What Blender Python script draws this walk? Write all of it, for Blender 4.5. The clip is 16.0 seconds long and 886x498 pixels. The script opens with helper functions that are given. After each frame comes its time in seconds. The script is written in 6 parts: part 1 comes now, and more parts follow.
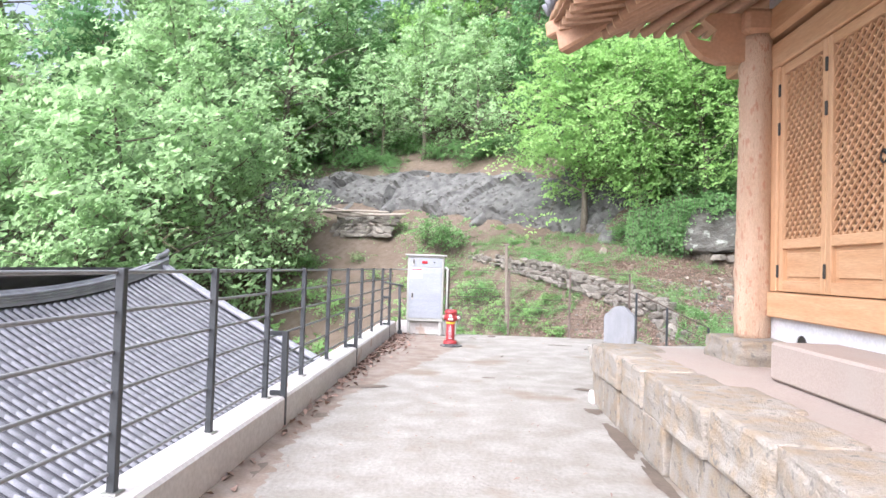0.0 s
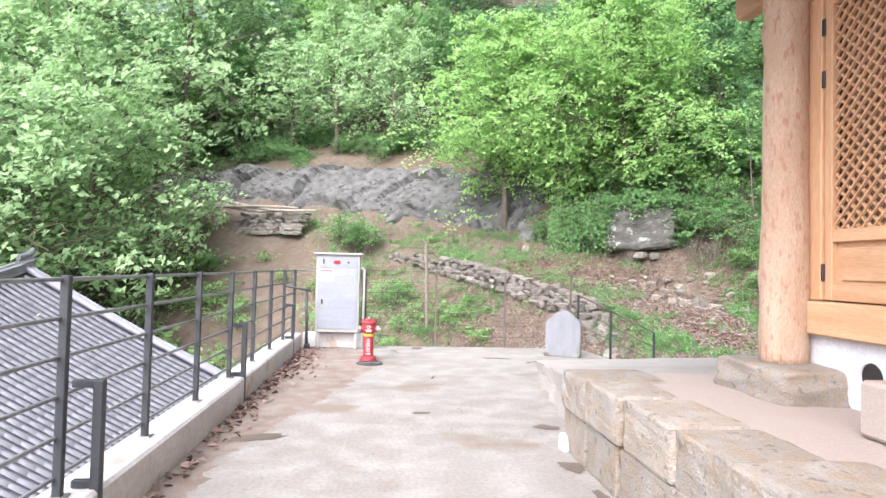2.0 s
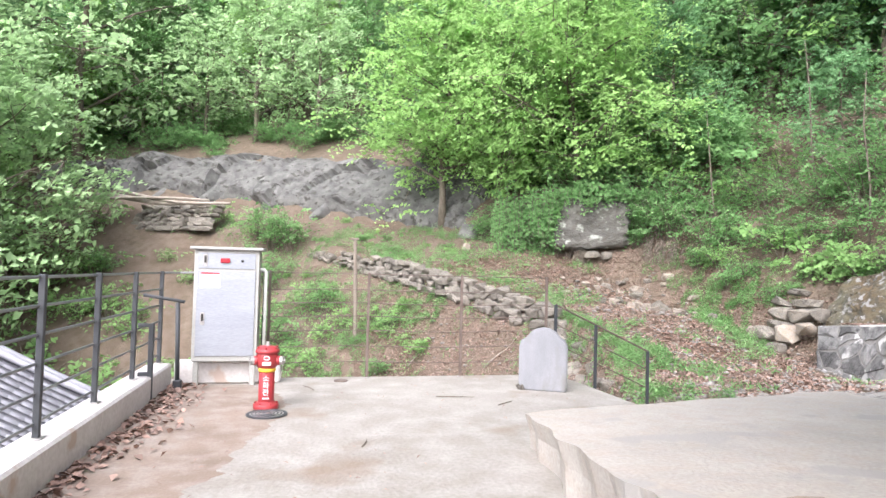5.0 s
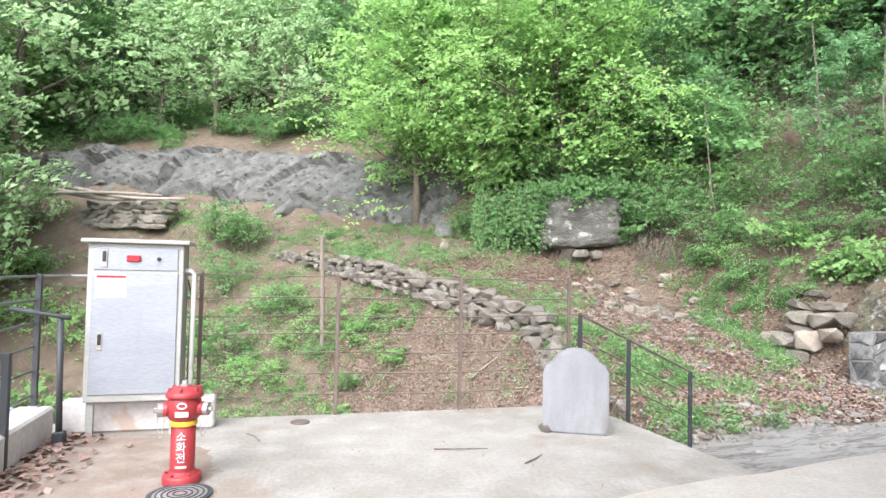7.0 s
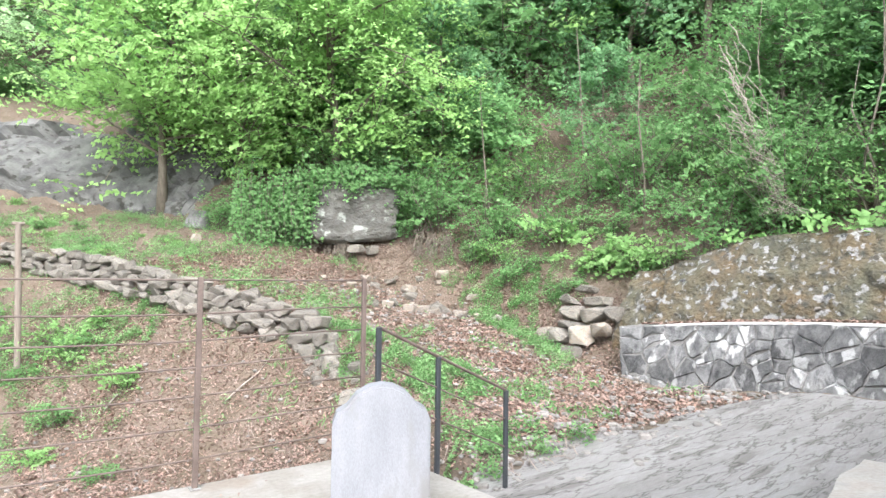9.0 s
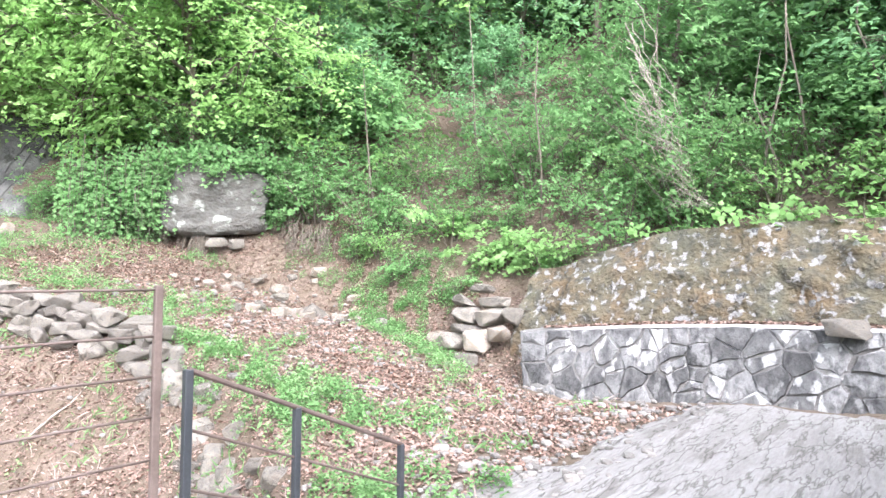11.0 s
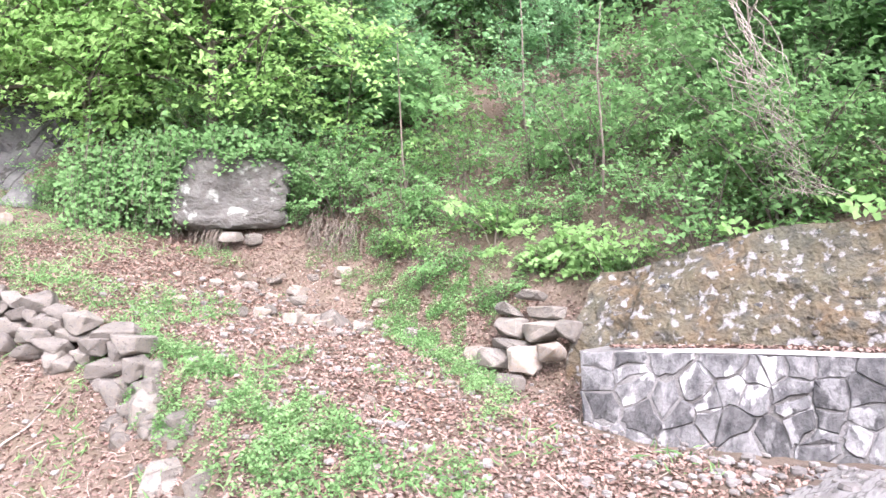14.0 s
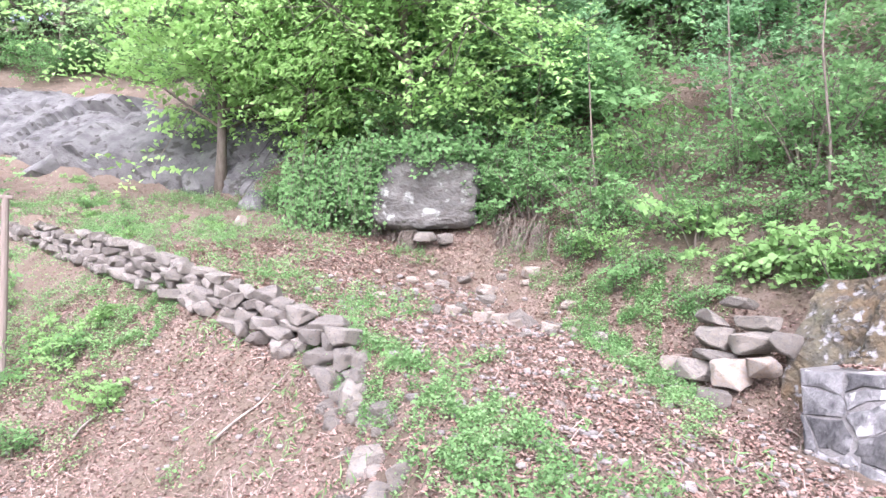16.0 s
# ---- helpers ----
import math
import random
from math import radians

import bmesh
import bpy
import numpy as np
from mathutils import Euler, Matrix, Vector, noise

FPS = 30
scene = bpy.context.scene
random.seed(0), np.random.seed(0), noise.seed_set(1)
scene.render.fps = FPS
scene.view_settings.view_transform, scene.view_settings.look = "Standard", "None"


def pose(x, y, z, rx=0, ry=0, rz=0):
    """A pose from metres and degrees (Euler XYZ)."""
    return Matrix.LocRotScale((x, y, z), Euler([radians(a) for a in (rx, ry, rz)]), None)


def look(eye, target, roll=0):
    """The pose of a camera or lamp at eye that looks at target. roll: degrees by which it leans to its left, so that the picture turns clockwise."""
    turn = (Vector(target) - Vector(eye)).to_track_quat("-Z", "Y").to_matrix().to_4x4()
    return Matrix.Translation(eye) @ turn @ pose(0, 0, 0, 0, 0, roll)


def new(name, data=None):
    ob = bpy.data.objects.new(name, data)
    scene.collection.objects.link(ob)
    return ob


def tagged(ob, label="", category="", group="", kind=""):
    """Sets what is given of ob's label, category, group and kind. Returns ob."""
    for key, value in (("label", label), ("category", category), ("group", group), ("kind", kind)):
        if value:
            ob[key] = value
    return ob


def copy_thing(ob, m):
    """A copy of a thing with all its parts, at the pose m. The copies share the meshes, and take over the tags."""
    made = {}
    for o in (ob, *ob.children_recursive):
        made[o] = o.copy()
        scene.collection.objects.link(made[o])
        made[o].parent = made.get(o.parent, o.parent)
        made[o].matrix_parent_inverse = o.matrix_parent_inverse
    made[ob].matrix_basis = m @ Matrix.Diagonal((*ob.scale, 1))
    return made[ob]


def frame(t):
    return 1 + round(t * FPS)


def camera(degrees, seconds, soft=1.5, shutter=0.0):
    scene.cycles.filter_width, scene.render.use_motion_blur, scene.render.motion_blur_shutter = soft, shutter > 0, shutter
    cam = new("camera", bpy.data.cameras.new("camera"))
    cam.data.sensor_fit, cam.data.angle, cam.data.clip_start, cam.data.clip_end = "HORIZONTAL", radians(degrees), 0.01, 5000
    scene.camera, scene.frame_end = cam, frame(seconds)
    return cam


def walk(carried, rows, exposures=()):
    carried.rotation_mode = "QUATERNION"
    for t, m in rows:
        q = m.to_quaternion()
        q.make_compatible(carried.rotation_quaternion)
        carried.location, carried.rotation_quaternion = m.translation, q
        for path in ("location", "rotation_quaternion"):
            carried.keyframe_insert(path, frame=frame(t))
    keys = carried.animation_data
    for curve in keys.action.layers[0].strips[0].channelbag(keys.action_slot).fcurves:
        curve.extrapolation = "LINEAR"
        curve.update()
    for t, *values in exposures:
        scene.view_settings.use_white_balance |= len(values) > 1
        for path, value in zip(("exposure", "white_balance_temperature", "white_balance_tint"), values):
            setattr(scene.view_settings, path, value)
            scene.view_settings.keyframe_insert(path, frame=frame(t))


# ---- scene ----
cam = camera(72.1, 16.0)
PATH = [
    (0, (0.113, -0.782, 1.439), (0.012, 1.215, 1.499), 1.8),
    (0.5, (0.001, -0.313, 1.463), (-0.066, 1.685, 1.523), 1.7),
    (1, (-0.013, 0.25, 1.456), (-0.047, 2.249, 1.518), 1.6),
    (1.5, (-0.064, 0.675, 1.443), (-0.02, 2.674, 1.507), 1.5),
    (2, (-0.023, 1.116, 1.465), (0.158, 3.107, 1.529), 1.4),
    (2.5, (0.041, 1.595, 1.479), (0.326, 3.574, 1.542), 1.3),
    (3, (-0.019, 2.047, 1.479), (0.317, 4.018, 1.543), 1.3),
    (3.5, (0.02, 2.595, 1.453), (0.382, 4.561, 1.52), 1.4),
    (4, (0.075, 3.067, 1.474), (0.451, 5.03, 1.542), 1.4),
    (6.5, (0.286, 5.694, 1.477), (0.748, 7.638, 1.551), 1.3),
    (7, (0.344, 6.167, 1.472), (0.852, 8.1, 1.547), 1.2),
    (7.5, (0.518, 6.709, 1.477), (1.204, 8.586, 1.554), 1.3),
    (8, (0.657, 7.157, 1.498), (1.545, 8.947, 1.575), 1.2),
    (8.5, (0.814, 7.653, 1.483), (1.866, 9.352, 1.562), 0.9),
    (9, (1.065, 8.122, 1.469), (2.252, 9.73, 1.548), 0.8),
    (9.5, (1.36, 8.541, 1.476), (2.641, 10.075, 1.553), 0.7),
    (10, (1.651, 8.972, 1.509), (3.026, 10.423, 1.584), 0.6),
    (12.5, (3.285, 10.339, 1.482), (4.809, 11.632, 1.547), 1.1),
    (13, (3.586, 10.644, 1.488), (5.128, 11.916, 1.55), 1.2),
    (13.5, (3.856, 10.927, 1.515), (5.379, 12.222, 1.578), 1.2),
    (14, (3.965, 11.065, 1.535), (5.337, 12.519, 1.605), 1.5),
    (14.5, (3.942, 11.116, 1.555), (5.158, 12.703, 1.62), 2.0),
    (15, (3.951, 11.147, 1.555), (5.042, 12.822, 1.615), 2.3),
    (15.5, (3.935, 11.153, 1.57), (4.918, 12.894, 1.621), 2.5),
    (16, (3.904, 11.159, 1.618), (4.787, 12.953, 1.656), 2.4),
]
# the clip's camera opens up as it turns to the shaded bank
EXPOSURES = [(0.0, 1.41, 5780, 16), (4.0, 1.37, 5980, 17), (6.5, 1.34, 5920, 13), (8.0, 1.33, 5880, 11), (9.0, 1.53, 5840, 11), (10.0, 1.88, 5620, 13), (12.5, 1.94, 5900, 21), (14.0, 1.92, 5840, 26), (15.0, 1.86, 5740, 28), (16.0, 1.73, 5640, 28)]
walk(cam, [(t, look(eye, target, roll)) for t, eye, target, roll in PATH], EXPOSURES)

# ---- world, sun and exposure ----
SUN_ELEV, SUN_AZ = radians(45), radians(212)
world = bpy.data.worlds.new("world")
scene.world = world
world.use_nodes = True
_nt = world.node_tree
_sky = _nt.nodes.new("ShaderNodeTexSky")
_sky.sky_type = "NISHITA"
_sky.sun_disc = False
_sky.sun_elevation, _sky.sun_rotation = SUN_ELEV, SUN_AZ
_sky.air_density, _sky.dust_density, _sky.ozone_density = 1.0, 8.0, 1.0
_pale = _nt.nodes.new("ShaderNodeHueSaturation")
_pale.inputs["Saturation"].default_value = 0.45
_nt.links.new(_sky.outputs[0], _pale.inputs["Color"])
_nt.links.new(_pale.outputs[0], _nt.nodes["Background"].inputs[0])
_nt.nodes["Background"].inputs[1].default_value = 0.15
sun = new("sun", bpy.data.lights.new("sun", "SUN"))
sun.data.energy, sun.data.angle, sun.data.color = 1.5, radians(100), (1.0, 0.98, 0.95)
_d = Vector((math.sin(SUN_AZ) * math.cos(SUN_ELEV), math.cos(SUN_AZ) * math.cos(SUN_ELEV), math.sin(SUN_ELEV)))
sun.matrix_world = look(_d * 60, (0, 0, 0))


# ---- materials ----
def mat(name, c1, c2, scale=6.0, fine=60.0, rough=0.8, bump=0.3, dist=0.01, spot=None, spot_scale=3.0, spot_at=0.6, vary=0.0, metal=0.0, stretch=None, island=False, trans=0.0, c3=None, soft_spot=0.06, crack=0.0, turn=(0, 0, 0), c3_scale=3.7, crack_tone=0.6, crack_wide=0.022):
    m = bpy.data.materials.new(name)
    m.use_nodes = True
    nt = m.node_tree
    N, L = nt.nodes, nt.links
    b = N["Principled BSDF"]
    b.inputs["Roughness"].default_value = rough
    b.inputs["Metallic"].default_value = metal
    b.inputs["Specular IOR Level"].default_value = 0.12 if trans else 0.4
    tc = N.new("ShaderNodeTexCoord")
    vec = tc.outputs["Object"]
    if stretch:
        mp = N.new("ShaderNodeMapping")
        mp.inputs["Scale"].default_value = stretch
        mp.inputs["Rotation"].default_value = [radians(a) for a in turn]
        L.new(vec, mp.inputs[0])
        vec = mp.outputs[0]

    def noise_tex(sc, detail=4.0):
        n = N.new("ShaderNodeTexNoise")
        n.inputs["Scale"].default_value = sc
        n.inputs["Detail"].default_value = detail
        L.new(vec, n.inputs["Vector"])
        return n.outputs["Fac"]

    def mix(fac, a, bb, mode="MIX"):
        x = N.new("ShaderNodeMix")
        x.data_type, x.blend_type = "RGBA", mode
        for sock, v in ((x.inputs[0], fac), (x.inputs[6], a), (x.inputs[7], bb)):
            if isinstance(v, (int, float)):
                sock.default_value = v
            elif isinstance(v, tuple):
                sock.default_value = (*v, 1)
            else:
                L.new(v, sock)
        return x.outputs[2]

    def ramp(v, lo, hi):
        r = N.new("ShaderNodeMapRange")
        r.inputs[1].default_value, r.inputs[2].default_value = lo, hi
        L.new(v, r.inputs[0])
        return r.outputs[0]

    big, small = noise_tex(scale), noise_tex(fine)
    col = mix(ramp(big, 0.32, 0.68), c1, c2)
    if c3:
        col = mix(ramp(noise_tex(scale * c3_scale, 6.0), 0.42, 0.72), col, c3)
    col = mix(ramp(small, 0.25, 0.75), mix(1.0, col, (0.78, 0.77, 0.76), "MULTIPLY"), col)
    if spot:
        col = mix(ramp(noise_tex(spot_scale, 6.0), spot_at, spot_at + soft_spot), col, spot)
    if crack:
        vo = N.new("ShaderNodeTexVoronoi")
        vo.feature = "DISTANCE_TO_EDGE"
        vo.inputs["Scale"].default_value = crack
        wv = N.new("ShaderNodeTexNoise")
        wv.inputs["Scale"].default_value = crack * 2.5
        L.new(vec, wv.inputs["Vector"])
        va = N.new("ShaderNodeVectorMath")
        va.operation = "MULTIPLY_ADD"
        va.inputs[1].default_value = (0.5, 0.5, 0.5)
        L.new(wv.outputs["Color"], va.inputs[0])
        L.new(vec, va.inputs[2])
        L.new(va.outputs[0], vo.inputs["Vector"])
        col = mix(ramp(vo.outputs["Distance"], 0.004, crack_wide), mix(1.0, col, (crack_tone, crack_tone * 0.97, crack_tone * 0.93), "MULTIPLY"), col)
    if vary:
        src = N.new("ShaderNodeNewGeometry").outputs["Random Per Island"] if island else N.new("ShaderNodeObjectInfo").outputs["Random"]
        hs = N.new("ShaderNodeHueSaturation")
        L.new(col, hs.inputs["Color"])
        r = N.new("ShaderNodeMapRange")
        r.inputs[3].default_value, r.inputs[4].default_value = 1 - vary, 1 + vary
        L.new(src, r.inputs[0])
        L.new(r.outputs[0], hs.inputs["Value"])
        col = hs.outputs[0]
    L.new(col, b.inputs["Base Color"])
    if bump:
        add = N.new("ShaderNodeMath")
        add.operation = "ADD"
        L.new(big, add.inputs[0])
        L.new(small, add.inputs[1])
        bp = N.new("ShaderNodeBump")
        bp.inputs["Strength"].default_value, bp.inputs["Distance"].default_value = bump, dist
        L.new(add.outputs[0], bp.inputs["Height"])
        L.new(bp.outputs[0], b.inputs["Normal"])
    if trans:
        tr = N.new("ShaderNodeBsdfTranslucent")
        L.new(col, tr.inputs["Color"])
        ms = N.new("ShaderNodeMixShader")
        ms.inputs[0].default_value = trans
        L.new(b.outputs[0], ms.inputs[1])
        L.new(tr.outputs[0], ms.inputs[2])
        L.new(ms.outputs[0], N["Material Output"].inputs[0])
    return m


M_CONC = mat("terrace_concrete", (0.255, 0.234, 0.202), (0.315, 0.293, 0.26), 0.5, 26, 0.85, 0.7, 0.014, spot=(0.21, 0.168, 0.13), spot_scale=0.9, spot_at=0.575, c3=(0.375, 0.355, 0.322), soft_spot=0.10, c3_scale=5.5)
M_SILT = mat("damp_silt", (0.205, 0.155, 0.12), (0.285, 0.225, 0.18), 1.3, 50, 0.9, 0.3, 0.008, c3=(0.32, 0.275, 0.235))
M_CURB = mat("curb_cement", (0.66, 0.635, 0.61), (0.57, 0.54, 0.515), 2.0, 30, 0.85, 0.2, 0.004, spot=(0.45, 0.36, 0.30), spot_scale=2.5, spot_at=0.62)
M_PINK = mat("podium_plaster_floor", (0.395, 0.325, 0.28), (0.43, 0.36, 0.315), 0.8, 90, 0.8, 0.05, 0.002, spot=(0.37, 0.32, 0.28), spot_scale=1.1, spot_at=0.56, soft_spot=0.15)
M_APRON = mat("apron_cement", (0.39, 0.362, 0.322), (0.46, 0.43, 0.385), 1.6, 40, 0.88, 0.5, 0.01, spot=(0.33, 0.312, 0.285), spot_scale=2.0, spot_at=0.6, c3=(0.42, 0.37, 0.315))
M_ROAD = mat("lane_concrete", (0.235, 0.223, 0.208), (0.315, 0.302, 0.285), 1.2, 14, 0.9, 0.9, 0.04, spot=(0.17, 0.157, 0.143), spot_scale=2.0, spot_at=0.57, soft_spot=0.06, crack=2.3, stretch=(0.5, 2.0, 1.0), crack_tone=0.5, crack_wide=0.06)
M_STONE = mat("podium_stone", (0.285, 0.25, 0.208), (0.365, 0.335, 0.295), 3.5, 70, 0.92, 1.0, 0.012, spot=(0.175, 0.16, 0.138), spot_scale=16, spot_at=0.60, vary=0.14, c3=(0.32, 0.245, 0.165), soft_spot=0.08, c3_scale=2.2)
M_ROCK = mat("field_stone", (0.195, 0.18, 0.155), (0.285, 0.263, 0.226), 3.0, 40, 0.92, 1.0, 0.03, spot=(0.135, 0.127, 0.108), spot_scale=9, spot_at=0.60, vary=0.22, c3=(0.265, 0.23, 0.18))
M_CRAG = mat("grey_crag", (0.085, 0.085, 0.08), (0.20, 0.196, 0.183), 1.6, 12, 0.85, 1.0, 0.05, spot=(0.055, 0.052, 0.044), spot_scale=2.4, spot_at=0.57, stretch=(1.0, 1.0, 1.3), turn=(20, 35, 10), vary=0.15)
M_BOULDER = mat("lichened_boulder", (0.10, 0.098, 0.086), (0.165, 0.16, 0.142), 1.2, 9, 0.9, 1.0, 0.06, spot=(0.29, 0.30, 0.265), spot_scale=2.0, spot_at=0.58, stretch=(1.2, 1.2, 1.6), c3=(0.085, 0.078, 0.065), soft_spot=0.08)
M_GRANITE = mat("granite", (0.235, 0.24, 0.255), (0.285, 0.29, 0.305), 4, 120, 0.75, 0.3, 0.004, spot=(0.20, 0.195, 0.19), spot_scale=3, spot_at=0.56, soft_spot=0.15, stretch=(1.6, 1.6, 0.6))
M_MASON = mat("masonry_stone", (0.11, 0.11, 0.106), (0.24, 0.236, 0.226), 1.9, 22, 0.88, 0.9, 0.03, spot=(0.32, 0.315, 0.30), spot_scale=3.4, spot_at=0.57, vary=0.45, c3=(0.06, 0.06, 0.06), stretch=(1, 1.3, 0.75), soft_spot=0.05)
M_MORTAR = mat("pale_mortar", (0.27, 0.262, 0.247), (0.12, 0.113, 0.102), 1.9, 30, 0.92, 0.8, 0.03, spot=(0.46, 0.45, 0.43), spot_scale=1.7, spot_at=0.585, soft_spot=0.05)
M_MOSSWALL = mat("mossy_rubble", (0.15, 0.105, 0.058), (0.115, 0.112, 0.075), 1.1, 14, 0.95, 1.0, 0.08, spot=(0.25, 0.243, 0.23), spot_scale=6.5, spot_at=0.555, c3=(0.07, 0.068, 0.055), soft_spot=0.07, c3_scale=5.0)
M_PINE = mat("pine_timber", (0.56, 0.32, 0.165), (0.64, 0.40, 0.23), 2.2, 18, 0.6, 0.15, 0.003, stretch=(6, 6, 0.7), vary=0.06)
M_PINEH = mat("pine_timber_across", (0.56, 0.32, 0.165), (0.64, 0.40, 0.23), 2.2, 18, 0.6, 0.15, 0.003, stretch=(6, 0.7, 6), vary=0.06)
M_LOG = mat("hewn_pine_log", (0.55, 0.37, 0.25), (0.63, 0.46, 0.33), 3.0, 40, 0.7, 0.9, 0.025, spot=(0.45, 0.25, 0.165), spot_scale=12, spot_at=0.575, stretch=(2.2, 2.2, 0.75), soft_spot=0.05)
M_EAVE = mat("eave_red_timber", (0.46, 0.26, 0.15), (0.54, 0.33, 0.21), 3, 30, 0.65, 0.2, 0.003)
M_RAFTEND = mat("rafter_end_grain", (0.62, 0.40, 0.24), (0.70, 0.48, 0.31), 6, 50, 0.7, 0.1, 0.002)
# dark brown that stands in for the unlit room behind the doors
M_INTERIOR = mat("dim_interior_brown", (0.20, 0.115, 0.07), (0.25, 0.15, 0.09), 3, 30, 0.9, 0.1, 0.001)
M_WHITE = mat("lime_plaster", (0.66, 0.66, 0.67), (0.60, 0.60, 0.62), 2, 40, 0.85, 0.1, 0.002)
M_TILE = mat("roof_tile_grey", (0.25, 0.25, 0.275), (0.34, 0.34, 0.37), 1.6, 30, 0.5, 0.3, 0.006, vary=0.12, spot=(0.25, 0.25, 0.265), spot_scale=2, spot_at=0.6)
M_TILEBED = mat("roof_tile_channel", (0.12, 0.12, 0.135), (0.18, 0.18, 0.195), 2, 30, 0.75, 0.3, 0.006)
M_IRON = mat("dark_painted_steel", (0.040, 0.045, 0.050), (0.058, 0.062, 0.066), 4, 60, 0.5, 0.1, 0.001)
M_RUST = mat("rusty_brown_steel", (0.12, 0.09, 0.075), (0.17, 0.13, 0.11), 6, 60, 0.65, 0.1, 0.001)
M_RAILBAR = mat("grey_steel_rod", (0.22, 0.225, 0.23), (0.28, 0.285, 0.29), 5, 60, 0.45, 0.1, 0.001)
M_BLACK = mat("black_iron", (0.02, 0.02, 0.02), (0.04, 0.035, 0.03), 6, 60, 0.55, 0.1, 0.001)
M_CABINET = mat("brushed_stainless", (0.32, 0.34, 0.375), (0.37, 0.39, 0.425), 1.5, 20, 0.42, 0.05, 0.001, stretch=(1, 1, 6), metal=0.35)
M_CABTRIM = mat("painted_frame_steel", (0.36, 0.36, 0.33), (0.41, 0.41, 0.38), 3, 40, 0.5, 0.05, 0.001)
M_RED = mat("hydrant_red_paint", (0.30, 0.03, 0.034), (0.36, 0.045, 0.048), 4, 50, 0.38, 0.1, 0.001, spot=(0.40, 0.05, 0.04), spot_scale=5, spot_at=0.66)
M_YELLOW = mat("yellow_band", (0.80, 0.55, 0.05), (0.75, 0.48, 0.05), 5, 40, 0.5, 0.05, 0.001)
M_WPAINT = mat("white_paint", (0.80, 0.80, 0.80), (0.76, 0.76, 0.76), 5, 40, 0.6, 0.0)
M_REDLAMP = mat("red_lens", (0.45, 0.02, 0.03), (0.50, 0.03, 0.04), 5, 40, 0.25, 0.0)
M_STEEL = mat("dull_steel", (0.40, 0.39, 0.37), (0.48, 0.46, 0.44), 5, 40, 0.4, 0.1, 0.001, metal=0.6)
M_PIPE = mat("pvc_conduit", (0.62, 0.64, 0.60), (0.56, 0.58, 0.54), 5, 40, 0.5, 0.0)
M_BLUE = mat("faded_notice", (0.62, 0.72, 0.80), (0.66, 0.75, 0.82), 5, 40, 0.5, 0.0)
M_BARK = mat("tree_bark", (0.13, 0.105, 0.08), (0.22, 0.19, 0.15), 5, 30, 0.9, 0.6, 0.02, stretch=(3, 3, 0.6))
M_DEADWOOD = mat("dead_branch", (0.30, 0.26, 0.22), (0.42, 0.37, 0.31), 5, 30, 0.9, 0.5, 0.01)
M_POLE = mat("weathered_pole", (0.20, 0.165, 0.13), (0.26, 0.22, 0.18), 4, 30, 0.85, 0.4, 0.008, stretch=(5, 5, 0.6))
M_LEAF_A = mat("leaf_mid_green", (0.175, 0.335, 0.12), (0.24, 0.425, 0.17), 0.9, 8, 0.65, 0.0, vary=0.2, island=True, trans=0.48)
M_LEAF_B = mat("leaf_bright_green", (0.31, 0.53, 0.16), (0.40, 0.62, 0.22), 0.9, 8, 0.6, 0.0, vary=0.15, island=True, trans=0.46)
M_LEAF_E = mat("leaf_fresh_green", (0.24, 0.43, 0.14), (0.31, 0.50, 0.19), 0.9, 8, 0.6, 0.0, vary=0.18, island=True, trans=0.46)
M_LEAF_C = mat("leaf_cool_green", (0.165, 0.32, 0.14), (0.225, 0.41, 0.19), 0.9, 8, 0.65, 0.0, vary=0.2, island=True, trans=0.48)
# washed-out green: distance haze is mixed into this leaf colour
M_LEAF_D = mat("leaf_haze_pale", (0.37, 0.55, 0.26), (0.46, 0.65, 0.34), 0.9, 8, 0.65, 0.0, vary=0.15, island=True, trans=0.45)
M_GRASS = mat("grass_blades", (0.19, 0.36, 0.13), (0.29, 0.47, 0.20), 1, 8, 0.6, 0.0, vary=0.25, island=True, trans=0.4)
M_DEADLEAF = mat("dead_leaf", (0.26, 0.165, 0.125), (0.345, 0.245, 0.20), 2, 30, 0.85, 0.0, vary=0.35, island=True)
M_SOIL = mat("leaf_litter_soil", (0.135, 0.10, 0.072), (0.19, 0.148, 0.112), 0.8, 16, 0.95, 0.9, 0.05, c3=(0.11, 0.085, 0.055))


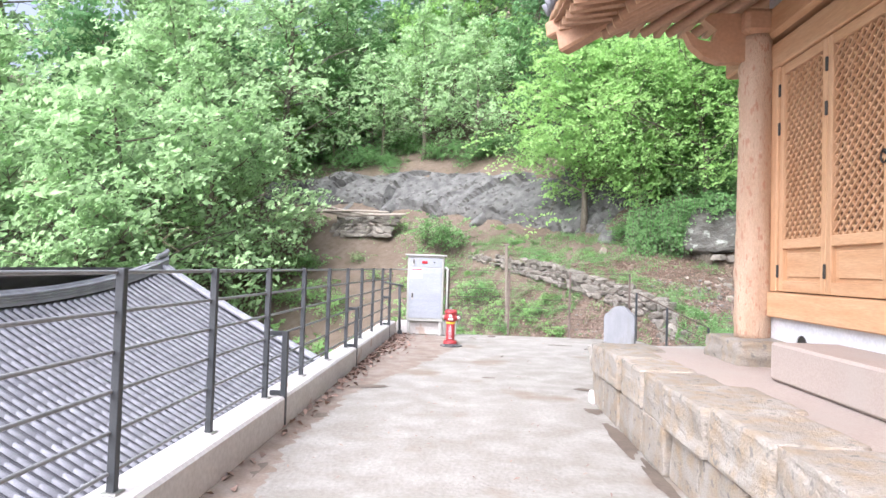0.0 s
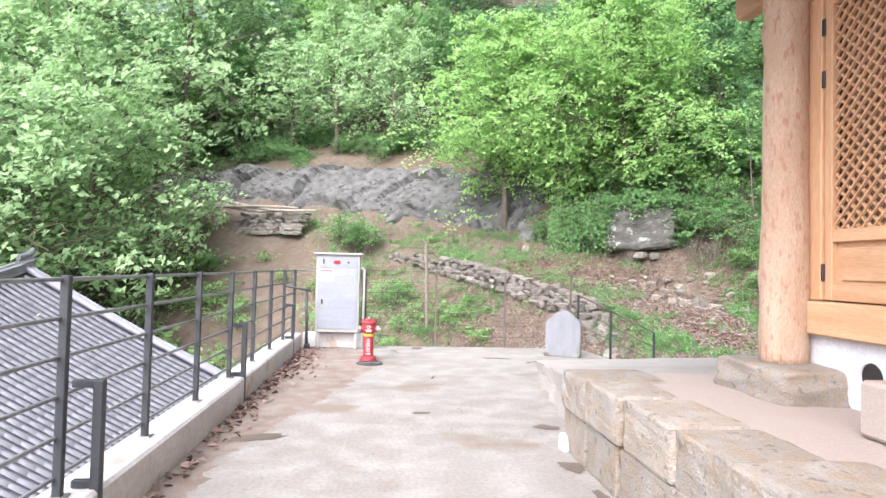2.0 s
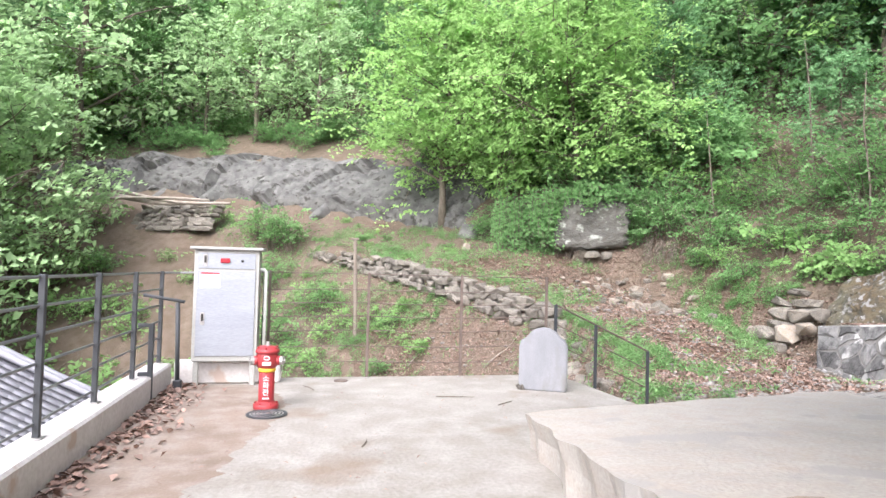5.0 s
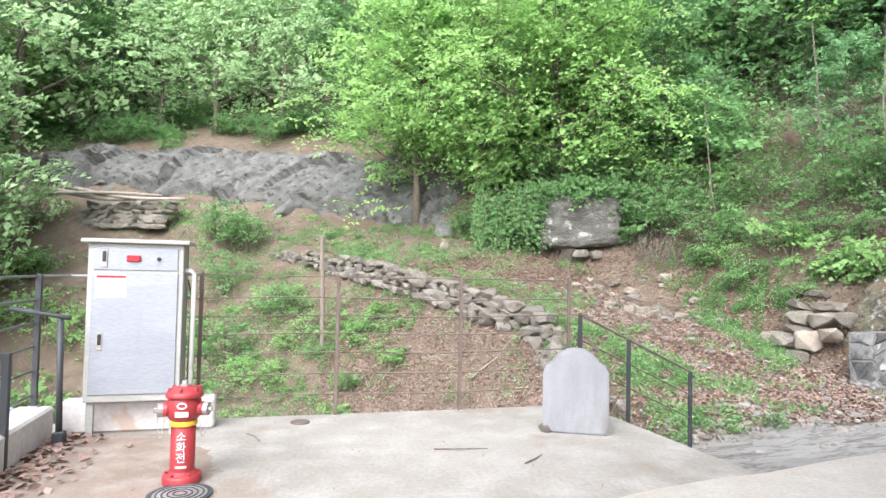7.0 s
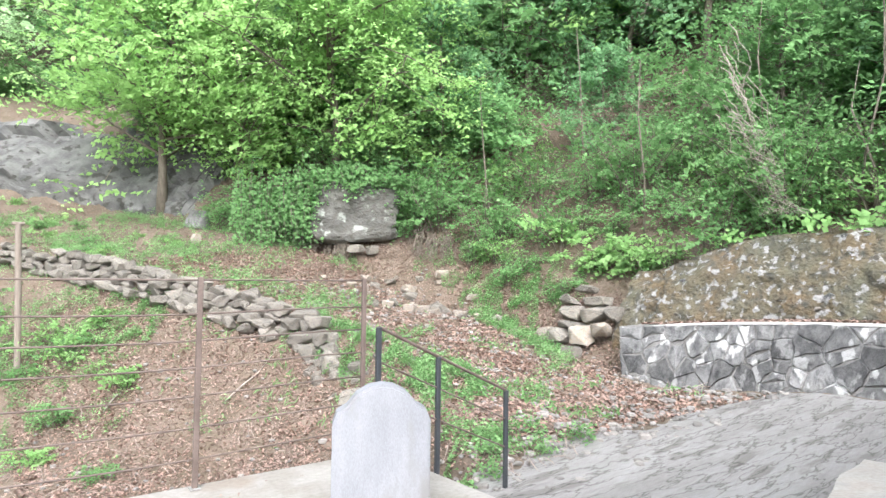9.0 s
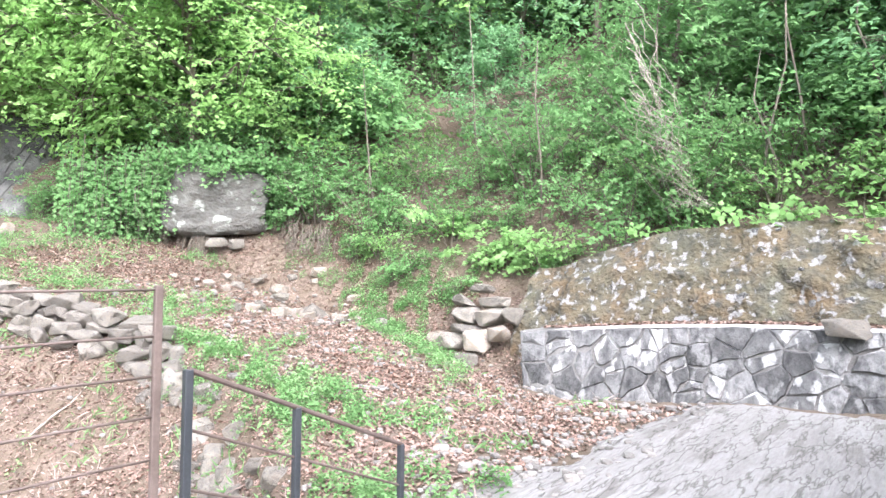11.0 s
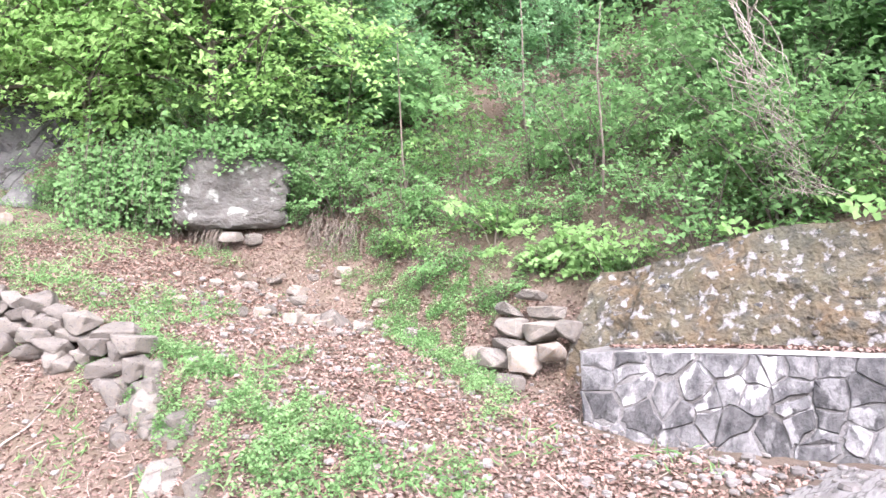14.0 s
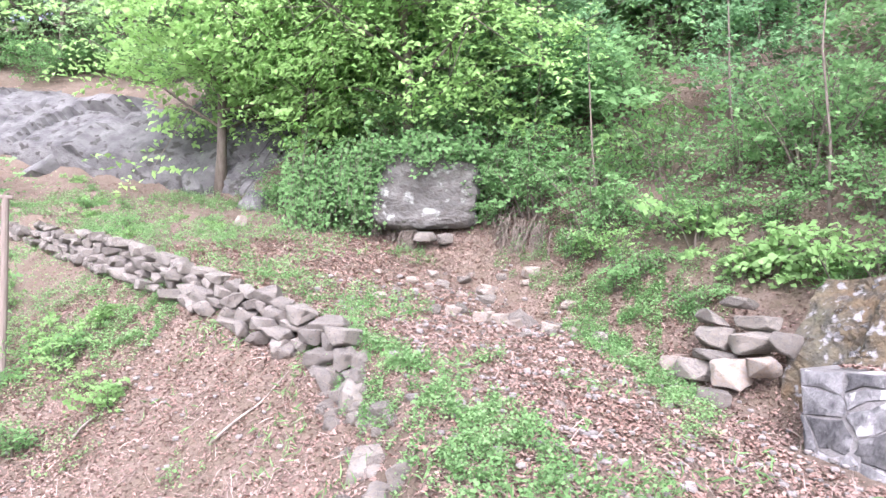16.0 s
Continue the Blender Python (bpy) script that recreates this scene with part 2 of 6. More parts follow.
# ---- mesh helpers ----
class Geo:
    def __init__(self):
        self.v, self.f = [], []

    def add(self, vs, fs):
        o = len(self.v)
        self.v.extend(vs)
        self.f.extend([tuple(i + o for i in f) for f in fs])
        return self

    def box(self, c, s, ch=0.0, m=None):
        """A box at centre c, of size s, with chamfered edges."""
        h = [a / 2 for a in s]
        ch = min(ch, min(h) * 0.9)
        pts, fs, ix = [], [], {}
        if ch <= 0:
            for sx in (-1, 1):
                for sy in (-1, 1):
                    for sz in (-1, 1):
                        pts.append((sx * h[0], sy * h[1], sz * h[2]))
            fs = [(0, 1, 3, 2), (4, 6, 7, 5), (0, 4, 5, 1), (2, 3, 7, 6), (0, 2, 6, 4), (1, 5, 7, 3)]
        else:
            for sx in (-1, 1):
                for sy in (-1, 1):
                    for sz in (-1, 1):
                        for a in range(3):
                            p = [sx * (h[0] - ch), sy * (h[1] - ch), sz * (h[2] - ch)]
                            p[a] = (sx, sy, sz)[a] * h[a]
                            ix[sx, sy, sz, a] = len(pts)
                            pts.append(tuple(p))
            for a in range(3):
                b, c2 = (a + 1) % 3, (a + 2) % 3
                for s1 in (-1, 1):
                    q = []
                    for u, w in ((-1, -1), (1, -1), (1, 1), (-1, 1)):
                        k = [0, 0, 0]
                        k[a], k[b], k[c2] = s1, u, w
                        q.append(ix[k[0], k[1], k[2], a])
                    fs.append(tuple(q if s1 > 0 else q[::-1]))
                    for s2 in (-1, 1):
                        q = []
                        for w, ax in ((-1, a), (1, a), (1, b), (-1, b)):
                            k = [0, 0, 0]
                            k[a], k[b], k[c2] = s1, s2, w
                            q.append(ix[k[0], k[1], k[2], ax])
                        fs.append(tuple(q if s1 * s2 < 0 else q[::-1]))
            for sx in (-1, 1):
                for sy in (-1, 1):
                    for sz in (-1, 1):
                        q = [ix[sx, sy, sz, a] for a in range(3)]
                        fs.append(tuple(q if sx * sy * sz > 0 else q[::-1]))
        mm = Matrix.Translation(c) @ (m or Matrix())
        return self.add([tuple(mm @ Vector(p)) for p in pts], fs)

    def tube(self, path, rad, n=8, caps=True):
        path = [Vector(p) for p in path]
        rad = [float(r) for r in rad] if isinstance(rad, (list, tuple)) else [float(rad)] * len(path)
        vs, fs = [], []
        up = Vector((0.31, 0.17, 0.93))
        for i, p in enumerate(path):
            d = (path[min(i + 1, len(path) - 1)] - path[max(i - 1, 0)]).normalized()
            a = d.cross(up)
            if a.length < 0.05:
                a = d.cross(Vector((1, 0, 0)))
            a.normalize()
            b = d.cross(a)
            for k in range(n):
                t = 2 * math.pi * (k + 0.5) / n
                vs.append(tuple(p + rad[i] * (math.cos(t) * a + math.sin(t) * b)))
        for i in range(len(path) - 1):
            for k in range(n):
                fs.append((i * n + k, i * n + (k + 1) % n, (i + 1) * n + (k + 1) % n, (i + 1) * n + k))
        if caps:
            fs.append(tuple(range(n))[::-1])
            fs.append(tuple(range((len(path) - 1) * n, len(path) * n)))
        return self.add(vs, fs)

    def lathe(self, prof, c=(0, 0, 0), n=24, wob=0.0, seed=0):
        vs, fs = [], []
        for r, z in prof:
            for k in range(n):
                t = 2 * math.pi * k / n
                rr = r * (1 + wob * noise.noise((math.cos(t) * 2 + seed, math.sin(t) * 2, z * 1.7)))
                vs.append((c[0] + rr * math.cos(t), c[1] + rr * math.sin(t), c[2] + z))
        for i in range(len(prof) - 1):
            for k in range(n):
                fs.append((i * n + k, i * n + (k + 1) % n, (i + 1) * n + (k + 1) % n, (i + 1) * n + k))
        fs.append(tuple(range(n))[::-1])
        fs.append(tuple(range((len(prof) - 1) * n, len(prof) * n)))
        return self.add(vs, fs)

    def prism(self, outline, z0, z1):
        n = len(outline)
        vs = [(x, y, z0) for x, y in outline] + [(x, y, z1) for x, y in outline]
        fs = [tuple(range(n))[::-1], tuple(range(n, 2 * n))] + [(i, (i + 1) % n, n + (i + 1) % n, n + i) for i in range(n)]
        return self.add(vs, fs)

    def stone(self, c, s, seed, n=3, rough=0.22, flat=3.0, m=None):
        """A rough squarish stone, a subdivided box pushed about by noise."""
        g = n + 1
        vs, fs, ix = [], [], {}

        def vid(i, j, k):
            if (i, j, k) not in ix:
                p = Vector((2 * i / n - 1, 2 * j / n - 1, 2 * k / n - 1))
                q = Vector([math.copysign(abs(a) ** 0.8, a) for a in p])
                ln = (abs(q.x) ** flat + abs(q.y) ** flat + abs(q.z) ** flat) ** (1 / flat)
                q = q / max(ln, 1e-6)
                w = noise.noise_vector(q * 1.3 + Vector((seed * 7.3, seed * 3.1, seed * 1.7)))
                w2 = noise.noise_vector(q * 3.4 + Vector((seed * 2.3, seed * 5.1, seed)))
                w3 = noise.noise_vector(q * 8.5 + Vector((seed, seed * 1.9, seed * 4.3)))
                q = q + w * rough + w2 * rough * 0.35 + w3 * rough * 0.22
                ix[i, j, k] = len(vs)
                p2 = Vector((q.x * s[0] / 2, q.y * s[1] / 2, q.z * s[2] / 2))
                vs.append(tuple(Vector(c) + ((m.to_3x3() @ p2) if m else p2)))
            return ix[i, j, k]

        for a in range(n):
            for b in range(n):
                fs.append((vid(a, b, n), vid(a + 1, b, n), vid(a + 1, b + 1, n), vid(a, b + 1, n)))
                fs.append((vid(a, b, 0), vid(a, b + 1, 0), vid(a + 1, b + 1, 0), vid(a + 1, b, 0)))
                fs.append((vid(a, 0, b), vid(a + 1, 0, b), vid(a + 1, 0, b + 1), vid(a, 0, b + 1)))
                fs.append((vid(a, n, b), vid(a, n, b + 1), vid(a + 1, n, b + 1), vid(a + 1, n, b)))
                fs.append((vid(0, a, b), vid(0, a, b + 1), vid(0, a + 1, b + 1), vid(0, a + 1, b)))
                fs.append((vid(n, a, b), vid(n, a + 1, b), vid(n, a + 1, b + 1), vid(n, a, b + 1)))
        return self.add(vs, fs)

    def mesh(self, name, material, smooth=False):
        me = bpy.data.meshes.new(name)
        me.from_pydata(self.v, [], self.f)
        me.materials.append(material)
        if smooth:
            me.polygons.foreach_set("use_smooth", [True] * len(me.polygons))
        me.update()
        return me


def empty(name, loc=(0, 0, 0), rz=0.0):
    e = new(name)
    e.matrix_basis = pose(*loc, 0, 0, rz)
    return e


def part(name, geo, material, parent, label="", smooth=False):
    ob = new(name, geo.mesh(name, material, smooth))
    ob.parent = parent
    return tagged(ob, label)


def thing(name, geo, material, label, category, group="", kind="", smooth=False):
    return tagged(new(name, geo.mesh(name, material, smooth)), label, category, group, kind)


def smoothstep(a, b, x):
    t = np.clip((x - a) / (b - a), 0, 1)
    return t * t * (3 - 2 * t)


# ---- the hillside: a lane edge line, and a cross-section that changes along it ----
# x, y, z of the lane's outer edge, height of the stones under it, lane width to the bank's foot, the foot's rise, bank slope
LINE = np.array([
    (3.3, -40, -0.3, 0.9, 8.9, 0.9, 0.7), (3.3, 6, -0.50, 0.9, 8.8, 0.85, 0.7), (3.4, 11.2, -0.62, 1.0, 8.4, 0.85, 0.7),
    (4.1, 12.6, -0.66, 1.1, 7.8, 0.78, 0.7), (5.3, 13.0, -0.70, 1.1, 6.8, 0.55, 0.7), (6.0, 15.2, -0.72, 0.9, 5.7, 0.26, 0.7), (6.8, 17.8, -0.42, 0.6, 5.2, -0.30, 0.8),
    (7.15, 19.5, 0.06, 0.5, 4.8, -0.05, 0.9), (6.75, 21.1, 0.5, 0.5, 5.0, 0.15, 1.0), (5.75, 23, 0.95, 0.6, 5.5, 0.8, 1.0),
    (4.75, 25, 1.3, 0.7, 5.6, 1.0, 1.0), (1.9, 30.3, 2.15, 0.6, 4.8, 1.1, 1.15), (-0.6, 35, 2.9, 0.6, 3.8, 1.2, 1.2),
    (-7.5, 39.5, 4.2, 0.8, 3.2, 0.9, 1.2), (-20, 45, 5.2, 0.5, 3, 0.6, 0.9), (-70, 62, 6, 0.5, 3, 0.5, 0.8)])


def resample(rows, step=0.25):
    seg = np.hypot(np.diff(rows[:, 0]), np.diff(rows[:, 1]))
    u = np.concatenate([[0], np.cumsum(seg)])
    uu = np.arange(0, u[-1], step)
    out = np.stack([np.interp(uu, u, rows[:, k]) for k in range(rows.shape[1])], 1)
    ker = np.ones(9) / 9
    pad = np.concatenate([np.repeat(out[:1], 4, 0), out, np.repeat(out[-1:], 4, 0)])
    return np.stack([np.convolve(pad[:, k], ker, "valid") for k in range(out.shape[1])], 1)


EDGE = resample(LINE)
_t = np.gradient(EDGE[:, :2], axis=0)
_t /= np.linalg.norm(_t, axis=1)[:, None]
EDGE_N = np.stack([_t[:, 1], -_t[:, 0]], 1)


def section(x, y):
    """For points of the plan: the edge's nearest row, and the distance uphill of it."""
    x, y = np.atleast_1d(x).astype(float), np.atleast_1d(y).astype(float)
    idx = np.empty(len(x), int)
    for i in range(0, len(x), 4000):
        d = (x[i:i + 4000, None] - EDGE[None, :, 0]) ** 2 + (y[i:i + 4000, None] - EDGE[None, :, 1]) ** 2
        idx[i:i + 4000] = d.argmin(1)
    rel = np.stack([x, y], 1) - EDGE[idx, :2]
    side = np.sign((rel * EDGE_N[idx]).sum(1))
    return idx, side * np.hypot(rel[:, 0], rel[:, 1])


def ground(x, y):
    x, y = np.atleast_1d(x).astype(float), np.atleast_1d(y).astype(float)
    idx, s = section(x, y)
    _, _, wz, drop, wide, rise, slope = EDGE[idx].T
    up = wz + rise * smoothstep(0, 1, s / wide)
    over = np.maximum(s - wide, 0)
    near = smoothstep(0, 1, (18.0 - y) / 3.0)
    steep = slope * np.minimum(over, 3.2) * (1 - near) + near * 2.3 * smoothstep(1.0, 3.0, over)
    flank = 0.36 + 0.26 * smoothstep(-12, 4, x) + 0.30 * smoothstep(6, 12, x)
    up = up + steep + flank * np.maximum(over - np.where(near > 0.5, 3.0, 3.2), 0)
    low = -2.4 + np.minimum(0, (x + 1.5) * (0.3 + 0.6 * smoothstep(28.0, 25.0, y)))
    low = np.maximum(low, -6.5)
    dn = wz - drop * smoothstep(0.0, 0.3, -s) - 0.8 * np.maximum(-s - 0.3, 0)
    dn = low + np.log1p(np.exp(np.clip((dn - low) * 2.2, -30, 30))) / 2.2
    z = np.where(s > 0, up, dn)
    south = smoothstep(9, 3, y) * smoothstep(4.9, 4.0, x)
    z = z * (1 - south) + (-5.5) * south
    return z


def ground_at(x, y):
    return float(ground([x], [y])[0])


def bumps(x, y, z):
    return 0.07 * noise.noise((x * 0.9, y * 0.9, z)) + 0.03 * noise.noise((x * 3.1, y * 3.1, 5.0)) + 0.25 * noise.noise((x * 0.16, y * 0.16, 3.0))


def graded(lo, a, b, hi, fine, coarse):
    out = list(np.arange(a, b, fine))
    st, v = fine, b
    while v < hi:
        out.append(v)
        st = min(st * 1.18, coarse)
        v += st
    st, v = fine, a
    head = []
    while v > lo:
        st = min(st * 1.18, coarse)
        v -= st
        head.append(v)
    return np.array(head[::-1] + out)


def road_amount(x, y):
    """1 on the concrete lane at the foot of the slope, 0 off it."""
    idx, s = section(x, y)
    return smoothstep(0.0, 0.3, s) * smoothstep(13.6, 12.8, np.atleast_1d(y) + 0.12 * (np.atleast_1d(x) - 8)) * smoothstep(0.1, -0.2, s - EDGE[idx, 4])


gx, gy = graded(-160, -3, 15.5, 160, 0.16, 9), graded(-60, 8, 31, 190, 0.16, 9)
GX, GY = np.meshgrid(gx, gy)
GZ = ground(GX.ravel(), GY.ravel())
flat_lane = road_amount(GX.ravel(), GY.ravel())
GZ = np.array([z + (1 - 0.9 * f) * bumps(x, y, 0) for x, y, z, f in zip(GX.ravel(), GY.ravel(), GZ, flat_lane)])
nx, ny = len(gx), len(gy)
I = np.arange(nx * ny).reshape(ny, nx)
quads = np.stack([I[:-1, :-1], I[:-1, 1:], I[1:, 1:], I[1:, :-1]], -1).reshape(-1, 4)
me = bpy.data.meshes.new("ground")
me.from_pydata(np.stack([GX.ravel(), GY.ravel(), GZ], 1).tolist(), [], quads.tolist())
me.materials.append(M_SOIL)
me.polygons.foreach_set("use_smooth", [True] * len(me.polygons))
ground_ob = tagged(new("ground", me), "sloping forest ground of soil and brown leaf litter", "ground", kind="structure")


def gz(x, y):
    """Height of the finished ground sheet."""
    i = min(max(int(np.searchsorted(gx, x)) - 1, 0), nx - 2)
    j = min(max(int(np.searchsorted(gy, y)) - 1, 0), ny - 2)
    a, b = (x - gx[i]) / (gx[i + 1] - gx[i]), (y - gy[j]) / (gy[j + 1] - gy[j])
    z = GZ.reshape(ny, nx)
    return float((z[j, i] * (1 - a) + z[j, i + 1] * a) * (1 - b) + (z[j + 1, i] * (1 - a) + z[j + 1, i + 1] * a) * b)


# ---- the terrace ----
EDGE_T = [(-1.75, -14), (-1.75, 12.5), (3.62, 12.5), (3.72, 11.9), (3.85, 10.1), (3.95, 8.5), (6.5, 8.5), (6.5, -14)]
g = Geo().prism(EDGE_T[::-1], -6.0, 0.0)
terrace = thing("terrace", g, M_CONC, "pale worn concrete terrace slab with stains", "terrace", kind="structure")
g = Geo().box((-1.615, -1.0, 0.14), (0.27, 26, 0.28), 0.02)
g.box((-0.85, 12.22, 0.14), (1.26, 0.20, 0.28), 0.02)
curb = thing("curb", g, M_CURB, "whitish cement kerb wall along the terrace edge", "curb", kind="structure")


# ---- the hall on its podium ----
rnd = random.Random(11)
podium = tagged(empty("podium", (1.5, 6.1, 0)), "stone-faced podium with a pinkish plastered floor", "podium", kind="structure")
podium.matrix_basis = Matrix()
g = Geo().box((4.9, -1.98, 0.32), (6.3, 16.0, 0.64), 0.01)
part("core", g, M_PINK, podium, "pinkish plastered floor")


def facing_stones():
    lay = []
    y = 6.12
    while y > -7:
        w = rnd.uniform(0.36, 0.8)
        lay.append((y - w / 2, w - 0.025, 0.175, 0.345, 1.60))
        y -= w
    y = 6.12
    while y > -7:
        w = rnd.uniform(0.55, 1.05)
        lay.append((y - w / 2, w - 0.02, 0.505, 0.315, 1.60))
        y -= w
    for i, (yc, w, zc, h, x) in enumerate(lay):
        up = zc > 0.4
        depth = rnd.uniform(0.40, 0.75) if up else 0.3
        x0 = 1.46 + 0.012 * (6 - yc) + rnd.uniform(-0.02, 0.03) - (0.0 if up else -0.02)
        s = Geo().stone((x0 + depth / 2, yc, zc + (rnd.uniform(-0.012, 0.02) if up else 0)), (depth, w * 1.0, h * 1.0), i + 3, 11, 0.065, 26.0)
        part("facing_stone", s, M_STONE, podium)


facing_stones()
g = Geo().stone((1.475, 6.05, 0.06), (0.09, 0.16, 0.15), 92, 6, 0.25, 4.0)
part("mortar_patch", g, M_CURB, podium, "white mortar patch")

# lower cement apron that slopes away from the podium's end
g = Geo()
N1, N2 = 26, 30
for j in range(N1):
    v = j / (N1 - 1)
    for i in range(N2):
        u = i / (N2 - 1)
        y = 6.05 + v * (3.15 + 0.55 * u)
        xl = 1.56 + 0.42 * v + 0.05 * noise.noise((v * 9, 0, 4)) + (0.25 if v > 0.98 else 0)
        x = xl + u * (5.75 - xl)
        z = 0.60 - 0.33 * v ** 0.8 + 0.012 * noise.noise((x * 2.2, y * 2.2, 0))
        g.v.append((x, y + (0.05 * noise.noise((x * 2, 3, 1)) if j == N1 - 1 else 0), z))
for j in range(N1 - 1):
    for i in range(N2 - 1):
        a = j * N2 + i
        g.f.append((a, a + 1, a + N2 + 1, a + N2))
rim = [j * N2 for j in range(N1)] + [(N1 - 1) * N2 + i for i in range(1, N2)] + [(N1 - 1 - j) * N2 + N2 - 1 for j in range(1, N1)]
base = len(g.v)
for k in rim:
    x, y, z = g.v[k]
    g.v.append((x + 0.05 + 0.06 * noise.noise((x * 3, y * 3, 7)), y - 0.04 + 0.05 * noise.noise((x * 3, y * 3, 9)), z * 0.55))
for k in rim:
    x, y, z = g.v[k]
    g.v.append((x + 0.10, y - 0.08, -1.2))
nr = len(rim)
for r0, r1 in ((None, base), (base, base + nr)):
    for i in range(nr - 1):
        a, b = (rim[i], rim[i + 1]) if r0 is None else (r0 + i, r0 + i + 1)
        g.f.append((a, b, r1 + i + 1, r1 + i))
apron = thing("apron", g, M_APRON, "rough grey cement apron sloping down from the podium", "pavement", kind="structure")

g = Geo().box((2.70, 2.6, 0.795), (0.52, 3.0, 0.29), 0.02)
thing("door_step", g, M_PINK, "low pinkish plastered step under the lattice doors", "step")

hall = tagged(empty("hall", (2.95, 5.2, 0.66)), "new pine timber hall with lattice doors and lime-washed plinth", "house", kind="structure")
hall.matrix_basis = Matrix()


def hpart(name, geo, material, parent=None, label="", smooth=False):
    return part(name, geo, material, parent or hall, label, smooth)


# plinth wall with the round flue opening, built round the hole
WX = 3.0
HY, HZ, HR = 4.60, 0.86, 0.09
g = Geo()
ring = []
for k in range(24):
    t = 2 * math.pi * k / 24
    ring.append((math.cos(t), math.sin(t)))
for x, flip in ((WX - 0.06, 1), (WX + 0.1, -1)):
    o = len(g.v)
    for c, s in ring:
        g.v.append((x, HY + HR * c, HZ + HR * s))
    for c, s in ring:
        m_ = max(abs(c), abs(s))
        g.v.append((x, HY + c / m_ * 0.5, 0.86 + s / m_ * 0.22))
    for k in range(24):
        q = (o + k, o + (k + 1) % 24, o + 24 + (k + 1) % 24, o + 24 + k)
        g.f.append(q if flip > 0 else q[::-1])
for k in range(24):
    g.f.append((k, 48 + k, 48 + (k + 1) % 24, (k + 1) % 24))
g.box((WX + 0.02, 5.3, 0.86), (0.16, 0.40, 0.44))
g.box((WX + 0.02, -0.95, 0.86), (0.16, 10.1, 0.44))
hpart("plinth_wall", g, M_WHITE, None, "white lime-plastered plinth wall")
# closed black cylinder in the hole: its dark depth is painted, not open
g = Geo().lathe([(HR - 0.001, 0), (HR - 0.001, 0.25)], n=20)
g.v = [(WX - 0.05 + z, HY + x, HZ + y) for x, y, z in g.v]
hpart("flue_pipe", g, M_BLACK, None, "black plug painting the dark of the round flue opening")
hpart("sill_beam", Geo().box((WX - 0.03, -0.2, 1.19), (0.20, 11.1, 0.23), 0.012), M_PINEH)
hpart("lintel_beam", Geo().box((WX - 0.02, -0.2, 3.53), (0.17, 11.1, 0.24), 0.012), M_PINEH)
hpart("upper_beam", Geo().box((WX - 0.02, -0.2, 3.86), (0.24, 11.1, 0.30), 0.04), M_PINEH)
hpart("upper_wall", Geo().box((WX + 0.04, -0.2, 4.25), (0.12, 11.1, 0.47)), M_WHITE)
hpart("purlin", Geo().tube([(WX, 5.9, 4.55), (WX, -5.8, 4.55)], 0.14, 12), M_PINEH, None, "", True)
# walls that close the hall out of view
g = Geo().box((5.4, 5.28, 2.7), (4.6, 0.15, 4.0))
g.box((7.9, 0.0, 2.7), (0.15, 10.6, 4.0))
g.box((5.4, -5.7, 2.7), (4.6, 0.15, 4.0))
hpart("rear_wall", g, M_WHITE)
# one sheet closes the doorway; the room's darkness is painted into its colour
g = Geo().box((3.06, 0, 2.4), (0.05, 10.6, 2.2))
hpart("door_backing", g, M_INTERIOR, None, "brown sheet behind the lattice, coloured like the dim interior")

CX, CY = 2.80, 5.22


def column(y):
    """A debarked log: slightly tapered, faceted by the drawknife, with knots that swell the surface."""
    prof = [(0.160 - 0.018 * k / 60, 2.9 * k / 60) for k in range(61)]
    cx = CX if y > 5 else CX + 0.12
    g_ = Geo().lathe(prof, (cx, y, 0.86), 36, 0.05, y)
    kn = random.Random(int(y * 10))
    knots = [(kn.uniform(0, 6.28), kn.uniform(1.0, 3.6), kn.uniform(0.010, 0.022)) for _ in range(16)]
    out_ = []
    for x, y_, z in g_.v:
        dx, dy = x - cx, y_ - y
        th = math.atan2(dy, dx)
        r_ = math.hypot(dx, dy)
        d_ = 0.005 * noise.noise((dx * 22, dy * 22, z * 6)) + 0.003 * noise.noise((dx * 50, dy * 50, z * 16))
        for t_, zk, a_ in knots:
            w_ = ((math.remainder(th - t_, 2 * math.pi) * 0.16) ** 2 + ((z - zk) * 0.7) ** 2) / 0.0022
            d_ += a_ * math.exp(-w_)
        f_ = (r_ + d_) / r_
        out_.append((cx + dx * f_, y + dy * f_, z))
    g_.v = out_
    return g_


for yy in (CY, 1.62, -2.0):
    hpart("column", column(yy), M_LOG, None, "rough-hewn round pine column", True)
for yy, sd in ((CY, 3), (1.62, 8), (-2.0, 9)):
    st = Geo().stone((CX + 0.06, yy - 0.02, 0.74), (0.74, 0.84, 0.25), sd, 14, 0.09, 10.0)
    thing("column_base_stone", st, M_STONE, "rough flat base stone under a timber column", "stone", "column base stones", smooth=True)


